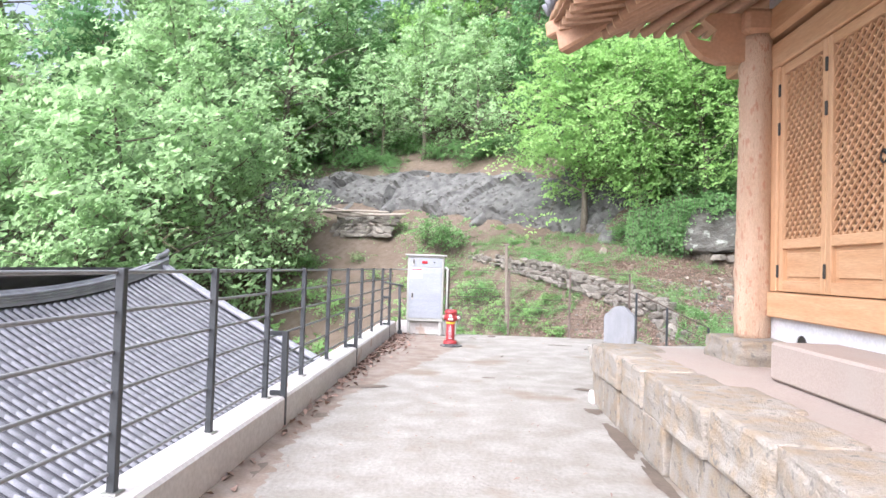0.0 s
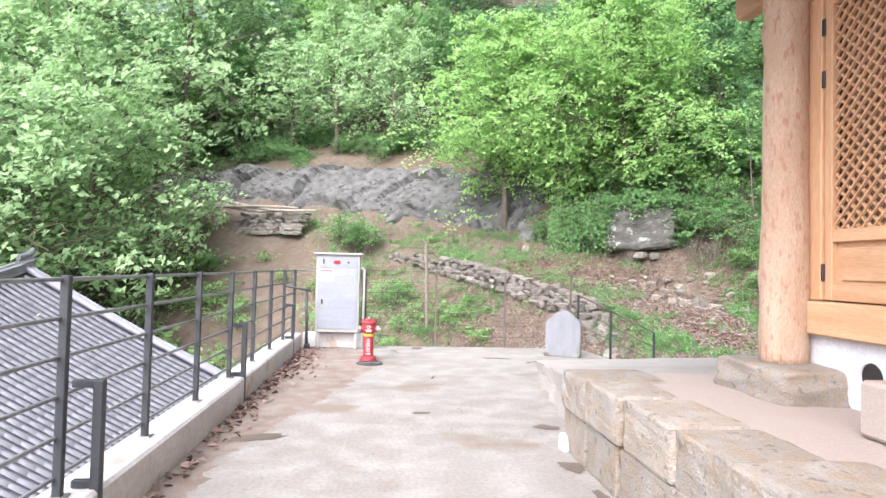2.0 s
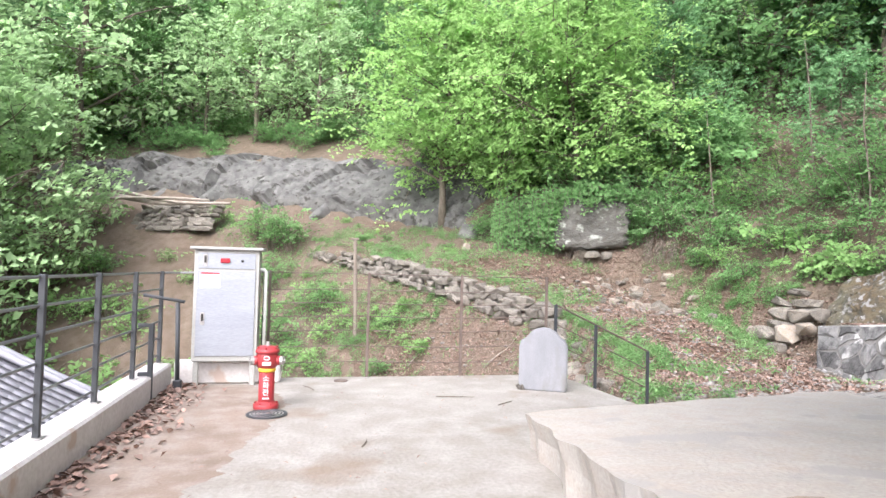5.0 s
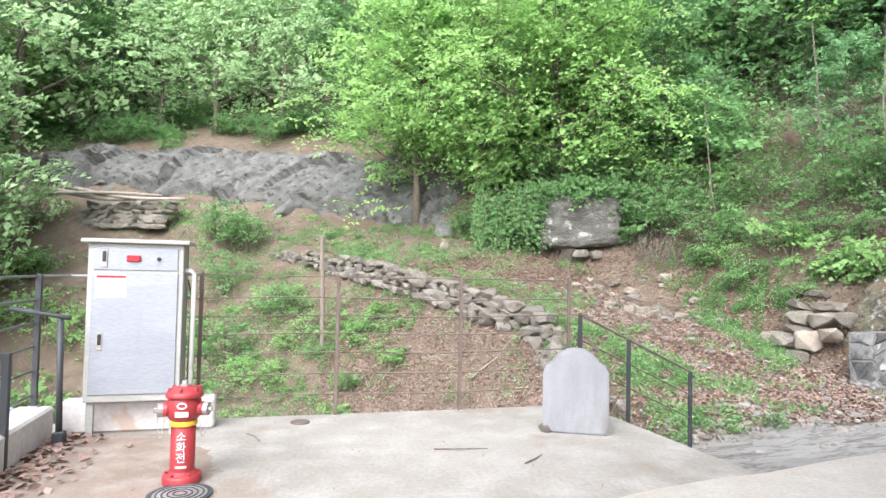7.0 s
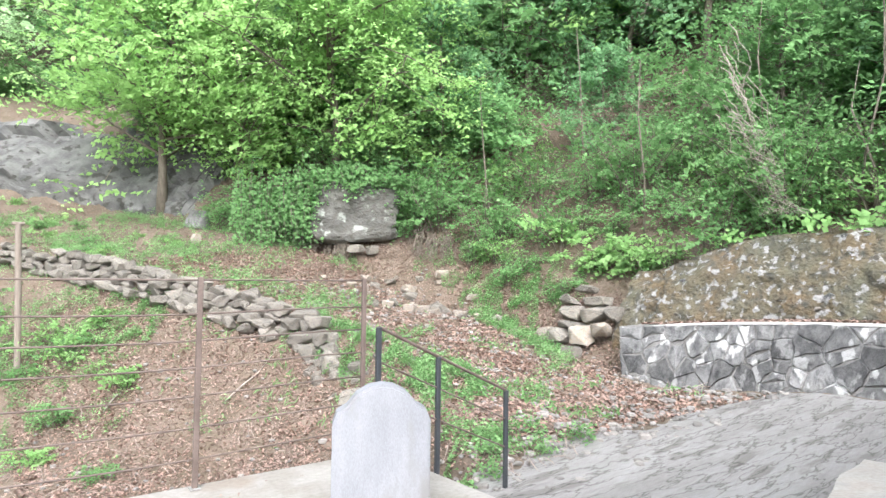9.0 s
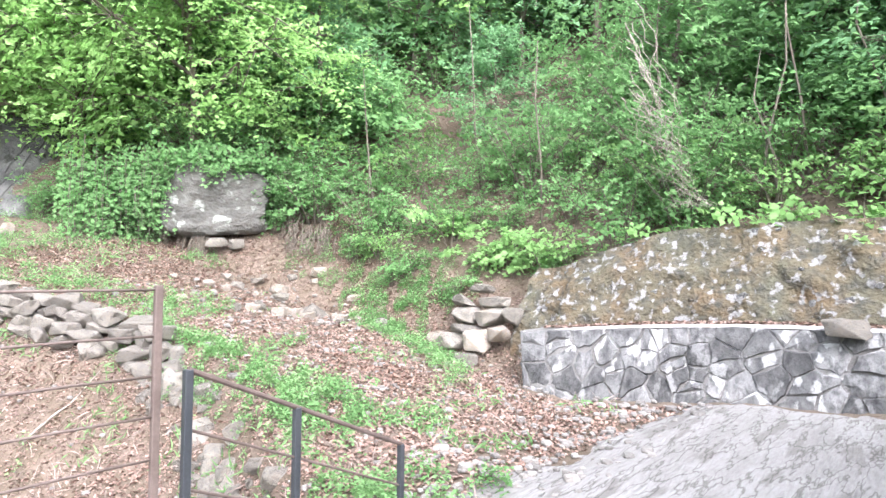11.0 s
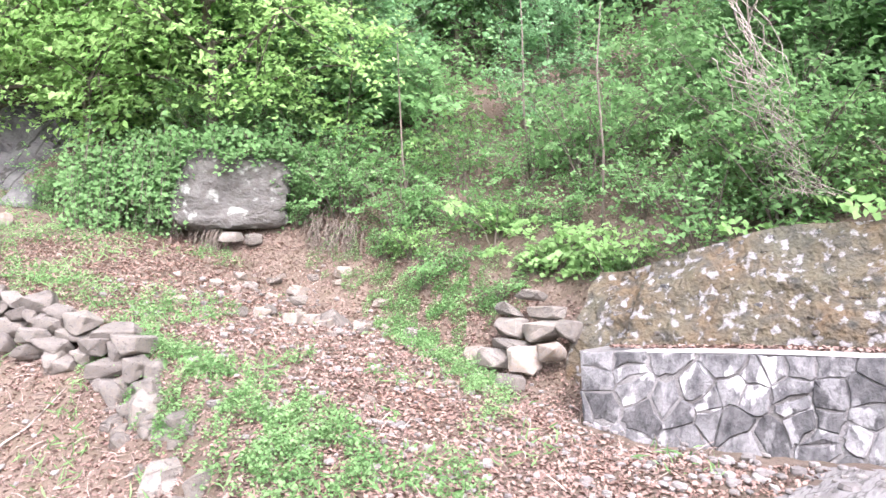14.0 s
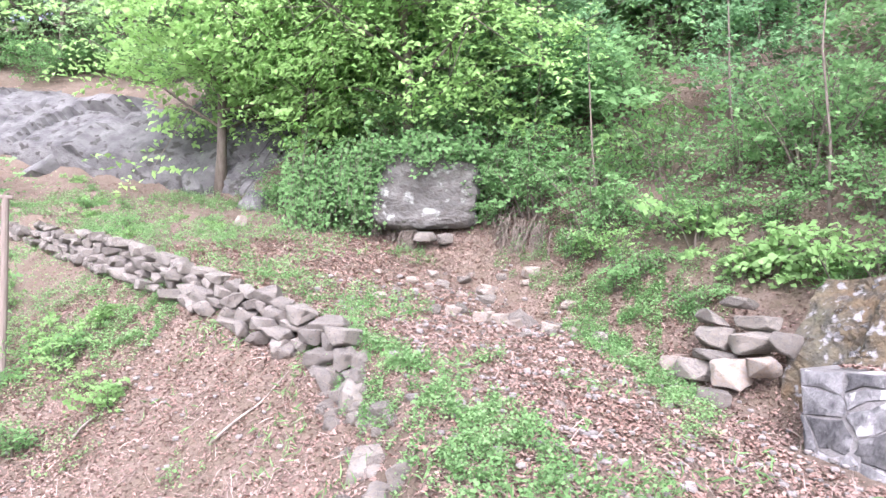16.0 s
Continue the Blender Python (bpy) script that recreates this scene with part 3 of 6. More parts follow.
def door_leaf(y1, y0, z0=1.315, z1=3.405):
    w = y1 - y0
    d = hpart("door_leaf", Geo().box((WX - 0.045, y1 - 0.035, (z0 + z1) / 2), (0.06, 0.07, z1 - z0), 0.006).box((WX - 0.045, y0 + 0.035, (z0 + z1) / 2), (0.06, 0.07, z1 - z0), 0.006), M_PINE, None, "pine lattice door leaf, closed")
    for zc, h in ((z1 - 0.045, 0.09), (1.745, 0.085), (z0 + 0.05, 0.10)):
        part("rail", Geo().box((WX - 0.045, (y0 + y1) / 2, zc), (0.058, w - 0.14, h), 0.005), M_PINEH, d)
    part("panel", Geo().box((WX - 0.022, (y0 + y1) / 2, 1.555), (0.02, w - 0.14, 0.30)).box((WX - 0.038, (y0 + y1) / 2, 1.555), (0.02, w - 0.24, 0.22), 0.012), M_PINEH, d)
    ya, yb, za, zb = y0 + 0.07, y1 - 0.07, 1.7875, z1 - 0.09
    sp = 0.088
    W, H = yb - ya, zb - za
    for sgn, x in ((1, WX - 0.036), (-1, WX - 0.045)):
        k = -H
        while k < W:
            a = (max(k, 0), max(-k, 0))
            t = min(W - k, H)
            b = (k + t, t)
            if b[1] - a[1] > 0.02:
                p, q = [(u if sgn > 0 else W - u, v) for u, v in (a, b)]
                c = Vector((x, ya + (p[0] + q[0]) / 2, za + (p[1] + q[1]) / 2))
                ln = math.hypot(q[0] - p[0], q[1] - p[1])
                ang = math.atan2(q[1] - p[1], q[0] - p[0])
                part("lattice_slat", Geo().box(c, (0.022, ln, 0.013), 0.0, Matrix.Rotation(ang, 4, "X")), M_PINE, d)
            k += sp
    return d


hpart("door_jamb", Geo().box((WX - 0.035, 5.06, 2.36), (0.12, 0.13, 2.10), 0.008), M_PINE)
leaves = [(4.99, 4.24), (4.235, 3.485), (3.48, 2.73), (2.725, 1.975)]
for i, (a, b) in enumerate(leaves):
    d = door_leaf(a, b)
    for zc in (3.18, 2.82, 1.50):
        hy = a if i in (0, 1) else b
        part("hinge", Geo().box((WX - 0.083, hy, zc), (0.018, 0.028, 0.12), 0.006), M_BLACK, d, "black iron hinge")
    if i == 1:
        g = Geo()
        g.tube([(WX - 0.09, b + 0.04 + 0.035 * math.cos(t * 0.5236), 2.30 + 0.045 * math.sin(t * 0.5236)) for t in range(13)], 0.007, 6)
        g.lathe([(0.022, 0), (0.016, 0.012), (0.004, 0.016)], n=12)
        g.v[-36:] = [(WX - 0.075 - z, b + 0.04 + x, 2.335 + y) for x, y, z in g.v[-36:]]
        part("ring_pull", g, M_BLACK, d, "black iron ring pull")

# bracket arms at the column head
g = Geo()
arm = [(0.0, 0.0), (0.26, -0.02), (0.42, 0.04), (0.54, 0.15), (0.60, 0.28), (0.56, 0.28), (0.46, 0.20), (0.34, 0.18), (0.30, 0.30), (0.42, 0.40), (0.36, 0.46), (0.0, 0.46)]
for side in (-1, 1):
    g.v += [(CX - 0.1 - u, CY + side * 0.055, 3.52 + v) for u, v in arm]
n_ = len(arm)
g.f += [tuple(range(n_)), tuple(range(n_, 2 * n_))[::-1]] + [(i, n_ + i, n_ + (i + 1) % n_, (i + 1) % n_) for i in range(n_)]
hpart("bracket_arm", g, M_EAVE, None, "curved wing-shaped timber bracket")
hpart("beam_end", Geo().box((CX - 0.02, CY + 0.30, 3.62), (0.14, 0.42, 0.22), 0.02), M_PINEH)
hpart("column_head", Geo().box((CX, CY, 3.88), (0.34, 0.34, 0.24), 0.04), M_EAVE)

# eaves: hip rafter, fanned round rafters, flying rafters, boarding and tile edge
def bar(p, q, w, h, ch=0.01):
    p, q = Vector(p), Vector(q)
    d = q - p
    m_ = d.to_track_quat("Y", "Z").to_matrix().to_4x4()
    return Geo().box((p + q) / 2, (w, d.length, h), ch, m_)


hpart("hip_rafter", bar((3.2, 4.9, 4.95), (1.12, 6.78, 4.27), 0.20, 0.30, 0.03), M_EAVE)
hpart("hip_rafter_tip", bar((1.9, 6.08, 4.66), (0.98, 6.90, 4.46), 0.16, 0.20, 0.02), M_EAVE)


def eave_z(y):
    return 4.02 + 0.40 * max(0, (y - 2.5) / 4.4) ** 2.2


ends = []
for k in range(30):
    y1 = 6.35 - 0.28 * k
    y0 = y1 - max(0.0, 1.15 - 0.11 * k)
    z1 = eave_z(y1) - 0.10
    p0, p1 = (3.05, y0, 4.62), (1.56, y1, z1)
    hpart("rafter", Geo().tube([p0, p1], 0.058, 10), M_EAVE, None, "", True)
    d = (Vector(p1) - Vector(p0)).normalized()
    hpart("rafter_end", Geo().tube([p1, tuple(Vector(p1) + d * 0.012)], 0.059, 12), M_RAFTEND, None, "pale cut rafter end")
    y2 = y1 + (0.30 if k < 8 else 0.05)
    z2 = eave_z(y2) + 0.06
    p2, p3 = Vector((1.75, y1 - 0.04, z1 + 0.17)), Vector((1.10, y2, z2))
    hpart("flying_rafter", bar(p2, p3, 0.085, 0.10, 0.006), M_EAVE)
    hpart("flying_rafter_end", bar(p3, p3 + (p3 - p2).normalized() * 0.012, 0.09, 0.105, 0.0), M_RAFTEND)
g = Geo()
for i in range(34):
    y = 6.98 - i * 0.36
    ez = eave_z(y) + 0.13
    g.v += [(1.02, y, ez), (3.1, y - 1.0, 4.98), (3.1, y - 1.0, 5.05), (1.02, y, ez + 0.05)]
for i in range(33):
    a, b = 4 * i, 4 * i + 4
    g.f += [(a, a + 1, b + 1, b), (a + 3, b + 3, b + 2, a + 2), (a, b, b + 3, a + 3)]
hpart("eave_boarding", g, M_EAVE)
g = Geo()
for i in range(33):
    y = 6.95 - i * 0.36
    ez = eave_z(y) + 0.21
    hpart("fascia_strip", Geo().box((1.03, y - 0.18, ez - 0.02 - 0.012), (0.10, 0.357, 0.06), 0.01), M_RAFTEND)
for i in range(42):
    y = 6.95 - i * 0.29
    ez = eave_z(y) + 0.30
    hpart("cover_tile", Geo().tube([(0.93, y, ez + 0.02), (3.2, y - 0.5, ez + 1.35)], 0.085, 8), M_TILE, None, "", True)
    hpart("drip_tile", Geo().box((0.97, y - 0.145, ez - 0.03), (0.06, 0.22, 0.06), 0.02), M_TILE)
# main roof surface above, and the north eave
g = Geo()
xs = [0.98, 3.0, 5.4, 7.8, 9.9]
zs = [0, 1.05, 2.8, 1.05, 0]
for y in (6.95, 5.0, 2.0, -2.0, -7.0):
    for x, z in zip(xs, zs):
        lim = 1.0 if y < 6 else 0.0
        g.v.append((x, y, eave_z(min(y, 6.9)) + 0.24 + z * (lim if y < 4.9 else lim * 0.6)))
for j in range(4):
    for i in range(4):
        a = j * 5 + i
        g.f.append((a, a + 5, a + 6, a + 1))
hpart("roof", g, M_TILE, None, "grey tiled roof")
g = Geo()
for k in range(14):
    x = 1.75 + 0.30 * k
    hpart("rafter", Geo().tube([(x + max(0, 1.0 - 0.1 * k), 5.25, 4.62), (x, 6.5, 4.30)], 0.058, 8), M_EAVE, None, "", True)
    hpart("flying_rafter", Geo().box((x, 6.72, 4.48), (0.085, 0.55, 0.10), 0.006), M_EAVE)
g = Geo().box((4.2, 6.2, 4.66), (5.6, 1.6, 0.05))
hpart("side_boarding", g, M_EAVE)


# ---- the lower tiled roof beyond the rail ----
def low_roof_z(x, y):
    t = (x + 13.3) / 7.0
    up = 1.15 * (abs(y - 14.0) / 11.0) ** 2.4
    return 0.0 - 4.25 * t + 0.42 * t * t - 0.10 + up


lower = tagged(empty("lower_hall_roof", (-13.3, 14, -6)), "grey clay-tiled roof of a lower temple hall below the terrace", "roof")
lower.matrix_basis = Matrix()
Y0, Y1, XR, XE = 3.0, 25.0, -13.3, -2.3
g = Geo()
ys = np.arange(Y0, Y1 + 0.01, 0.0825)
xsr = np.linspace(XR, XE, 28)
for y in ys:
    for x in xsr:
        ph = ((y - Y0) / 0.33) % 1.0
        g.v.append((x, float(y), low_roof_z(x, y) - 0.05 * math.sin(math.pi * ph)))
for j in range(len(ys) - 1):
    for i in range(27):
        a = j * 28 + i
        g.f.append((a, a + 1, a + 29, a + 28))
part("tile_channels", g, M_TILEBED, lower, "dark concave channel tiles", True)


def cover_tile(geo, x, y, ln, r):
    z0, z1 = low_roof_z(x, y), low_roof_z(x + ln, y)
    vs = []
    for xx, zz, rr in ((x, z0, r * 0.9), (x + ln, z1, r * 1.06)):
        for k in range(6):
            t = math.pi * k / 5
            vs.append((xx, y + rr * math.cos(t), zz + 0.02 + rr * math.sin(t)))
    fs = [(k, k + 1, 7 + k, 6 + k) for k in range(5)] + [(6, 7, 8, 9, 10, 11)]
    geo.add(vs, fs)


rest = Geo()
count = 0
nrib = int((Y1 - Y0) / 0.33)
for r in range(nrib):
    y = Y0 + 0.33 * r + 0.0
    x = XR + 0.25
    while x < XE:
        if 5.5 < y < 12.5 and -10.2 < x < -5 and count < 290:
            t_ = Geo()
            cover_tile(t_, x, y, 0.37, 0.082 + rnd.uniform(-0.004, 0.004))
            part("cover_tile", t_, M_TILE, lower, "", True)
            count += 1
        else:
            cover_tile(rest, x, y + rnd.uniform(-0.008, 0.008), 0.37, 0.082)
        x += 0.36
ob = part("cover_tiles", rest, M_TILE, lower, "rows of round grey cover tiles", True)
ob["kind"] = "stuff"
# ridge of stacked tile courses, sweeping up at its end
g = Geo()
prof = [(-0.17, -0.12), (-0.17, 0.02), (-0.15, 0.03), (-0.15, 0.07), (-0.18, 0.08), (-0.18, 0.13), (-0.15, 0.14), (-0.15, 0.18), (-0.18, 0.19), (-0.18, 0.24), (-0.15, 0.25), (-0.15, 0.29), (-0.18, 0.30), (-0.18, 0.36), (-0.10, 0.42), (-0.07, 0.50), (0.0, 0.54)]
prof = prof + [(-a, b) for a, b in prof[-2::-1]]
yr = np.linspace(Y0, Y1 + 0.15, 60)
for y in yr:
    for a, b in prof:
        g.v.append((XR - a, float(y), low_roof_z(XR, y) + 0.08 + 0.72 * b))
k_ = len(prof)
for j in range(59):
    for i in range(k_ - 1):
        g.f.append((j * k_ + i, j * k_ + i + 1, (j + 1) * k_ + i + 1, (j + 1) * k_ + i))
g.f.append(tuple(range(59 * k_, 60 * k_)))
part("ridge", g, M_TILE, lower, "ridge of stacked grey tile courses")
zr = low_roof_z(XR, Y1)
g = Geo().box((XR, Y1 + 0.2, zr + 0.42), (0.26, 0.10, 0.36), 0.04)
g.tube([(XR, Y1 - 0.6, zr + 0.44), (XR, Y1 + 0.0, zr + 0.56), (XR, Y1 + 0.3, zr + 0.74)], [0.10, 0.11, 0.10], 10)
part("ridge_end_tile", g, M_TILE, lower, "upturned ridge end tile")
for off, rr in ((0.0, 0.13), (-0.3, 0.11)):
    path = [(x, Y1 + off, low_roof_z(x, Y1) + 0.12) for x in np.linspace(XR, XE, 24)]
    part("verge_tiles", Geo().tube(path, rr, 8), M_TILE, lower, "raised verge of tiles at the gable", True)
g = Geo()
for x0, x1 in ((XR - 9, XR),):
    for y in (Y0, Y1):
        pass
for i in range(12):
    x = XR - 9.0 * i / 11
    for y in (Y0, Y1):
        g.v.append((x, y, low_roof_z(2 * XR - x, y)))
for i in range(11):
    g.f.append((2 * i, 2 * i + 1, 2 * i + 3, 2 * i + 2))
part("far_slope", g, M_TILE, lower)
g = Geo().prism([(-19.0, 4.6), (-8.6, 4.6), (-8.6, 23.2), (-19.0, 23.2)], -6.4, -4.2)
part("wall", g, M_WHITE, lower)


# ---- railings ----
def railing_post(parent, x, y, z0, z1, w, material, plate=True):
    p = part("post", Geo().box((x, y, (z0 + z1) / 2), (w, w * 0.9, z1 - z0), 0.004), material, parent)
    if plate:
        part("base_plate", Geo().box((x, y, z0 + 0.006), (w * 2.0, w * 2.0, 0.012), 0.003), M_STEEL, p, "small steel base plate")
    return p


rail = tagged(empty("terrace_railing", (-1.62, 0, 0.28)), "dark grey steel post and rod railing on the kerb", "railing")
rail.matrix_basis = Matrix()
for k in range(-7, 11):
    railing_post(rail, -1.62, 1.06 + 1.09 * k, 0.28, 1.385, 0.044, M_IRON)
for z in (0.38, 0.58, 0.78, 0.975, 1.17, 1.365):
    part("rod", Geo().tube([(-1.62 - 0.018, -8, z), (-1.62 - 0.018, 12.0, z)], 0.011, 8), M_RAILBAR, rail, "grey horizontal rod", True)
g = Geo().tube([(-1.62, 12.0, 1.365), (-1.5, 12.36, 1.365), (-0.4, 12.4, 1.40)], 0.012, 8)
part("corner_rod", g, M_RAILBAR, rail)


def prop_stay(y, lean=0.0):
    s = tagged(empty("railing_stay", (-1.50, y, 0)), "dark steel stay bracing the railing from the terrace", "brace", "railing stays")
    part("upright", Geo().box((0, 0, 0.42), (0.05, 0.05, 0.84), 0.004), M_IRON, s)
    part("arm", Geo().box((-0.075, 0, 0.82), (0.12, 0.04, 0.04), 0.004), M_IRON, s)
    part("foot_arm", Geo().box((-0.07, 0, 0.305), (0.10, 0.04, 0.04), 0.004), M_IRON, s)
    return s


for y in (4.47, 7.72, 11.08):
    prop_stay(y)

fence = tagged(empty("edge_fence", (2, 12.42, 0)), "brown steel post and wire fence along the terrace end", "fence")
fence.matrix_basis = Matrix()
for x in (-1.15, -0.40, 0.90, 2.20, 3.46):
    railing_post(fence, x, 12.42, 0.0, 1.42, 0.035, M_RUST)
for z in (0.21, 0.42, 0.63, 0.82, 1.0, 1.18, 1.40):
    pth = [(x, 12.42, z + (0.012 * math.sin(x * 2.4) if z < 1.3 else 0)) for x in np.linspace(-1.15, 3.46, 15)]
    part("wire", Geo().tube(pth, 0.006, 6), M_RUST, fence, "", True)
ramp_rail = tagged(empty("ramp_railing", (4.4, 12.5, 0)), "low brown steel railing stepping down beside the terrace", "railing")
ramp_rail.matrix_basis = Matrix()
pts = [(3.62, 12.45, 1.02, 0.0), (4.30, 12.55, 0.72, -0.30), (5.22, 12.66, 0.31, -0.70)]
for x, y, zt, zb in pts:
    part("post", Geo().box((x, y, (zt + zb) / 2 - 0.1), (0.04, 0.04, zt - zb + 0.2), 0.004), M_IRON, ramp_rail)
for dz in (0.0, -0.28, -0.56):
    part("rod", Geo().tube([(x, y, zt + dz) for x, y, zt, zb in pts], 0.014 if dz == 0 else 0.008, 8), M_RUST, ramp_rail)


# ---- trees ----
def leaf_mesh(name, centers, normals, size, material, rs, shape=0.55):
    """Many small four-sided leaves, one mesh."""
    n = len(centers)
    c = np.asarray(centers)
    nr = np.asarray(normals)
    nr = nr / np.linalg.norm(nr, axis=1)[:, None]
    a = np.cross(nr, rs.normal(size=(n, 3)))
    a /= np.linalg.norm(a, axis=1)[:, None]
    b = np.cross(nr, a)
    ln = (size * rs.uniform(0.65, 1.35, n))[:, None]
    wd = ln * shape * rs.uniform(0.7, 1.2, n)[:, None]
    fold = nr * ln * 0.12
    v = np.stack([c - a * ln / 2, c + b * wd / 2 + fold, c + a * ln / 2 - fold, c - b * wd / 2 + fold], 1).reshape(-1, 3)
    me = bpy.data.meshes.new(name)
    me.vertices.add(4 * n)
    me.loops.add(4 * n)
    me.polygons.add(n)
    me.vertices.foreach_set("co", v.ravel())
    me.loops.foreach_set("vertex_index", np.arange(4 * n))
    me.polygons.foreach_set("loop_start", np.arange(n) * 4)
    me.materials.append(material)
    me.update(calc_edges=True)
    return me


def grow(rs, height, spread, lean=(0, 0), low=0.3, limbs=14, curve=0.25):
    """Trunk and limbs; gives the wood and the points where sprays of leaves sit."""
    g = Geo()
    tips = []
    r0 = 0.013 * height + 0.03
    trunk = []
    wob = rs.normal(size=(8, 2)) * height * 0.02
    for k in range(8):
        t = k / 7
        trunk.append((lean[0] * t + wob[k, 0] * t, lean[1] * t + wob[k, 1] * t, height * 0.92 * t - 0.3 * (k == 0)))
    g.tube(trunk, [r0 * (1 - 0.85 * k / 7) + (0.4 * r0 if k == 0 else 0) for k in range(8)], 8)
    for i in range(limbs):
        t = low + (0.98 - low) * (i + rs.uniform(0, 0.9)) / limbs
        k = min(int(t * 7), 6)
        f = t * 7 - k
        p = Vector(trunk[k]).lerp(Vector(trunk[k + 1]), f)
        az = i * 2.399 + rs.uniform(-0.5, 0.5)
        ln = spread * (1.05 - 0.75 * ((t - low) / (1 - low)) ** 1.5) * rs.uniform(0.7, 1.15)
        d = Vector((math.cos(az), math.sin(az), rs.uniform(0.25, 0.8)))
        path = [p]
        for s in range(4):
            d = (d + Vector((rs.normal() * 0.15, rs.normal() * 0.15, -curve * 0.3))).normalized()
            path.append(path[-1] + d * ln / 4)
        rr = r0 * 0.42 * (1 - 0.6 * t)
        g.tube(path, [rr * (1 - 0.2 * s) for s in range(5)], 5, False)
        for s in (1, 2, 3, 4):
            for _ in range(3 if s > 1 else 2):
                q = path[s] + Vector(rs.normal(size=3) * ln * 0.20)
                g.tube([path[s], q], [rr * 0.35, rr * 0.12], 3, False)
                tips.append((q, ln))
    tips.append((Vector(trunk[-1]), spread * 0.5))
    return g, tips


def twigs(rs, bases, reach, n_leaves, leaf, flat=0.45, per=8, lit=(-0.38, -0.45, 0.8)):
    """Leaves in two ranks along drooping twigs that leave each base; they turn to the light."""
    n_tw = max(1, round(n_leaves / per / len(bases)))
    base = np.repeat(np.array([tuple(q) for q in bases]), n_tw, 0)
    r = np.repeat(np.array(reach), n_tw)[:, None]
    m = len(base)
    d = base * np.array([1, 1, 0]) / (np.linalg.norm(base[:, :2], axis=1)[:, None] + 0.3) * 0.5 + rs.normal(size=(m, 3)) * np.array([0.8, 0.8, 0.42])
    d /= np.linalg.norm(d, axis=1)[:, None]
    base = base + rs.normal(size=(m, 3)) * r * np.array([0.75, 0.75, 0.75 * flat + 0.15])
    side = np.cross(d, np.array([0, 0, 1.0]))
    side /= np.linalg.norm(side, axis=1)[:, None] + 1e-6
    ln = r * rs.uniform(0.7, 1.3, (m, 1)) + leaf * 1.5
    t = np.linspace(0.12, 1.0, per)[None, :, None] * np.ones((m, per, 1))
    rank = np.where(np.arange(per) % 2 == 0, 1.0, -1.0)[None, :, None]
    p = base[:, None] + d[:, None] * ln[:, None] * t + side[:, None] * rank * leaf * 0.42
    p[:, :, 2] -= (0.28 * ln * t[:, :, 0] ** 2)
    p = p + rs.normal(size=p.shape) * leaf * 0.22
    tone = np.array(lit)[None] + rs.normal(size=(m, 3)) * 0.30
    nr = tone[:, None] + rs.normal(size=p.shape) * 0.30
    return p.reshape(-1, 3), nr.reshape(-1, 3)


def make_tree(name, seed, height, spread, n_leaves, leaf, material, label, category="tree", group="", lean=(0, 0), low=0.3, limbs=14, flat=0.45, spray=0.24, shape=0.62):
    rs = np.random.RandomState(seed)
    wood, tips = grow(rs, height, spread, lean, low, limbs)
    e = tagged(new(name), label, category, group)
    part("trunk", wood, M_BARK, e, "", True)
    cs, ns = twigs(rs, [q for q, ln in tips], [spray * (0.5 + 0.5 * ln) for q, ln in tips], n_leaves, leaf, flat)
    me = leaf_mesh("crown", cs, ns, leaf, material, rs, shape)
    c = new("crown", me)
    c.parent = e
    return e


def put(ob, x, y, rz=0.0, sc=1.0, dz=-0.1):
    ob.matrix_basis = pose(x, y, gz(x, y) + dz, 0, 0, rz) @ Matrix.Scale(sc, 4)
    return ob


LAB = ["tall broadleaf tree with mid-green spring foliage on the slope", "slender broadleaf tree with cool green foliage on the slope", "spreading tree with fresh yellow-green leaves on the slope", "tall open tree beyond the lower hall, foliage paled to suggest haze"]
protos = []
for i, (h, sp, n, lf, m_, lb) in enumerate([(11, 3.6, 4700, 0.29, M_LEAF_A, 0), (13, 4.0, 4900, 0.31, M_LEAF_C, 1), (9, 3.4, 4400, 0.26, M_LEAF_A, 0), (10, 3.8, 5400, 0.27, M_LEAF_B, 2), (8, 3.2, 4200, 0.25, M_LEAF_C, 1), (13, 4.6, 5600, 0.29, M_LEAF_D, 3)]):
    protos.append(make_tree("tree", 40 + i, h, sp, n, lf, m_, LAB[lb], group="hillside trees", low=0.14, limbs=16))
used = set()
rt = random.Random(5)


def place(kind, x, y, sc=1.0):
    rz = rt.uniform(-50, 50)
    z = gz(x, y) - 0.15
    if math.hypot(x - 4, y - 11) < 20 and x > 8:
        sc = min(sc, 0.62)
    m_ = pose(x, y, z, 0, 0, rz) @ Matrix.Scale(sc, 4)
    if kind not in used:
        used.add(kind)
        protos[kind].matrix_basis = m_
        return protos[kind]
    o = copy_thing(protos[kind], m_)
    o.matrix_basis = m_
    return o


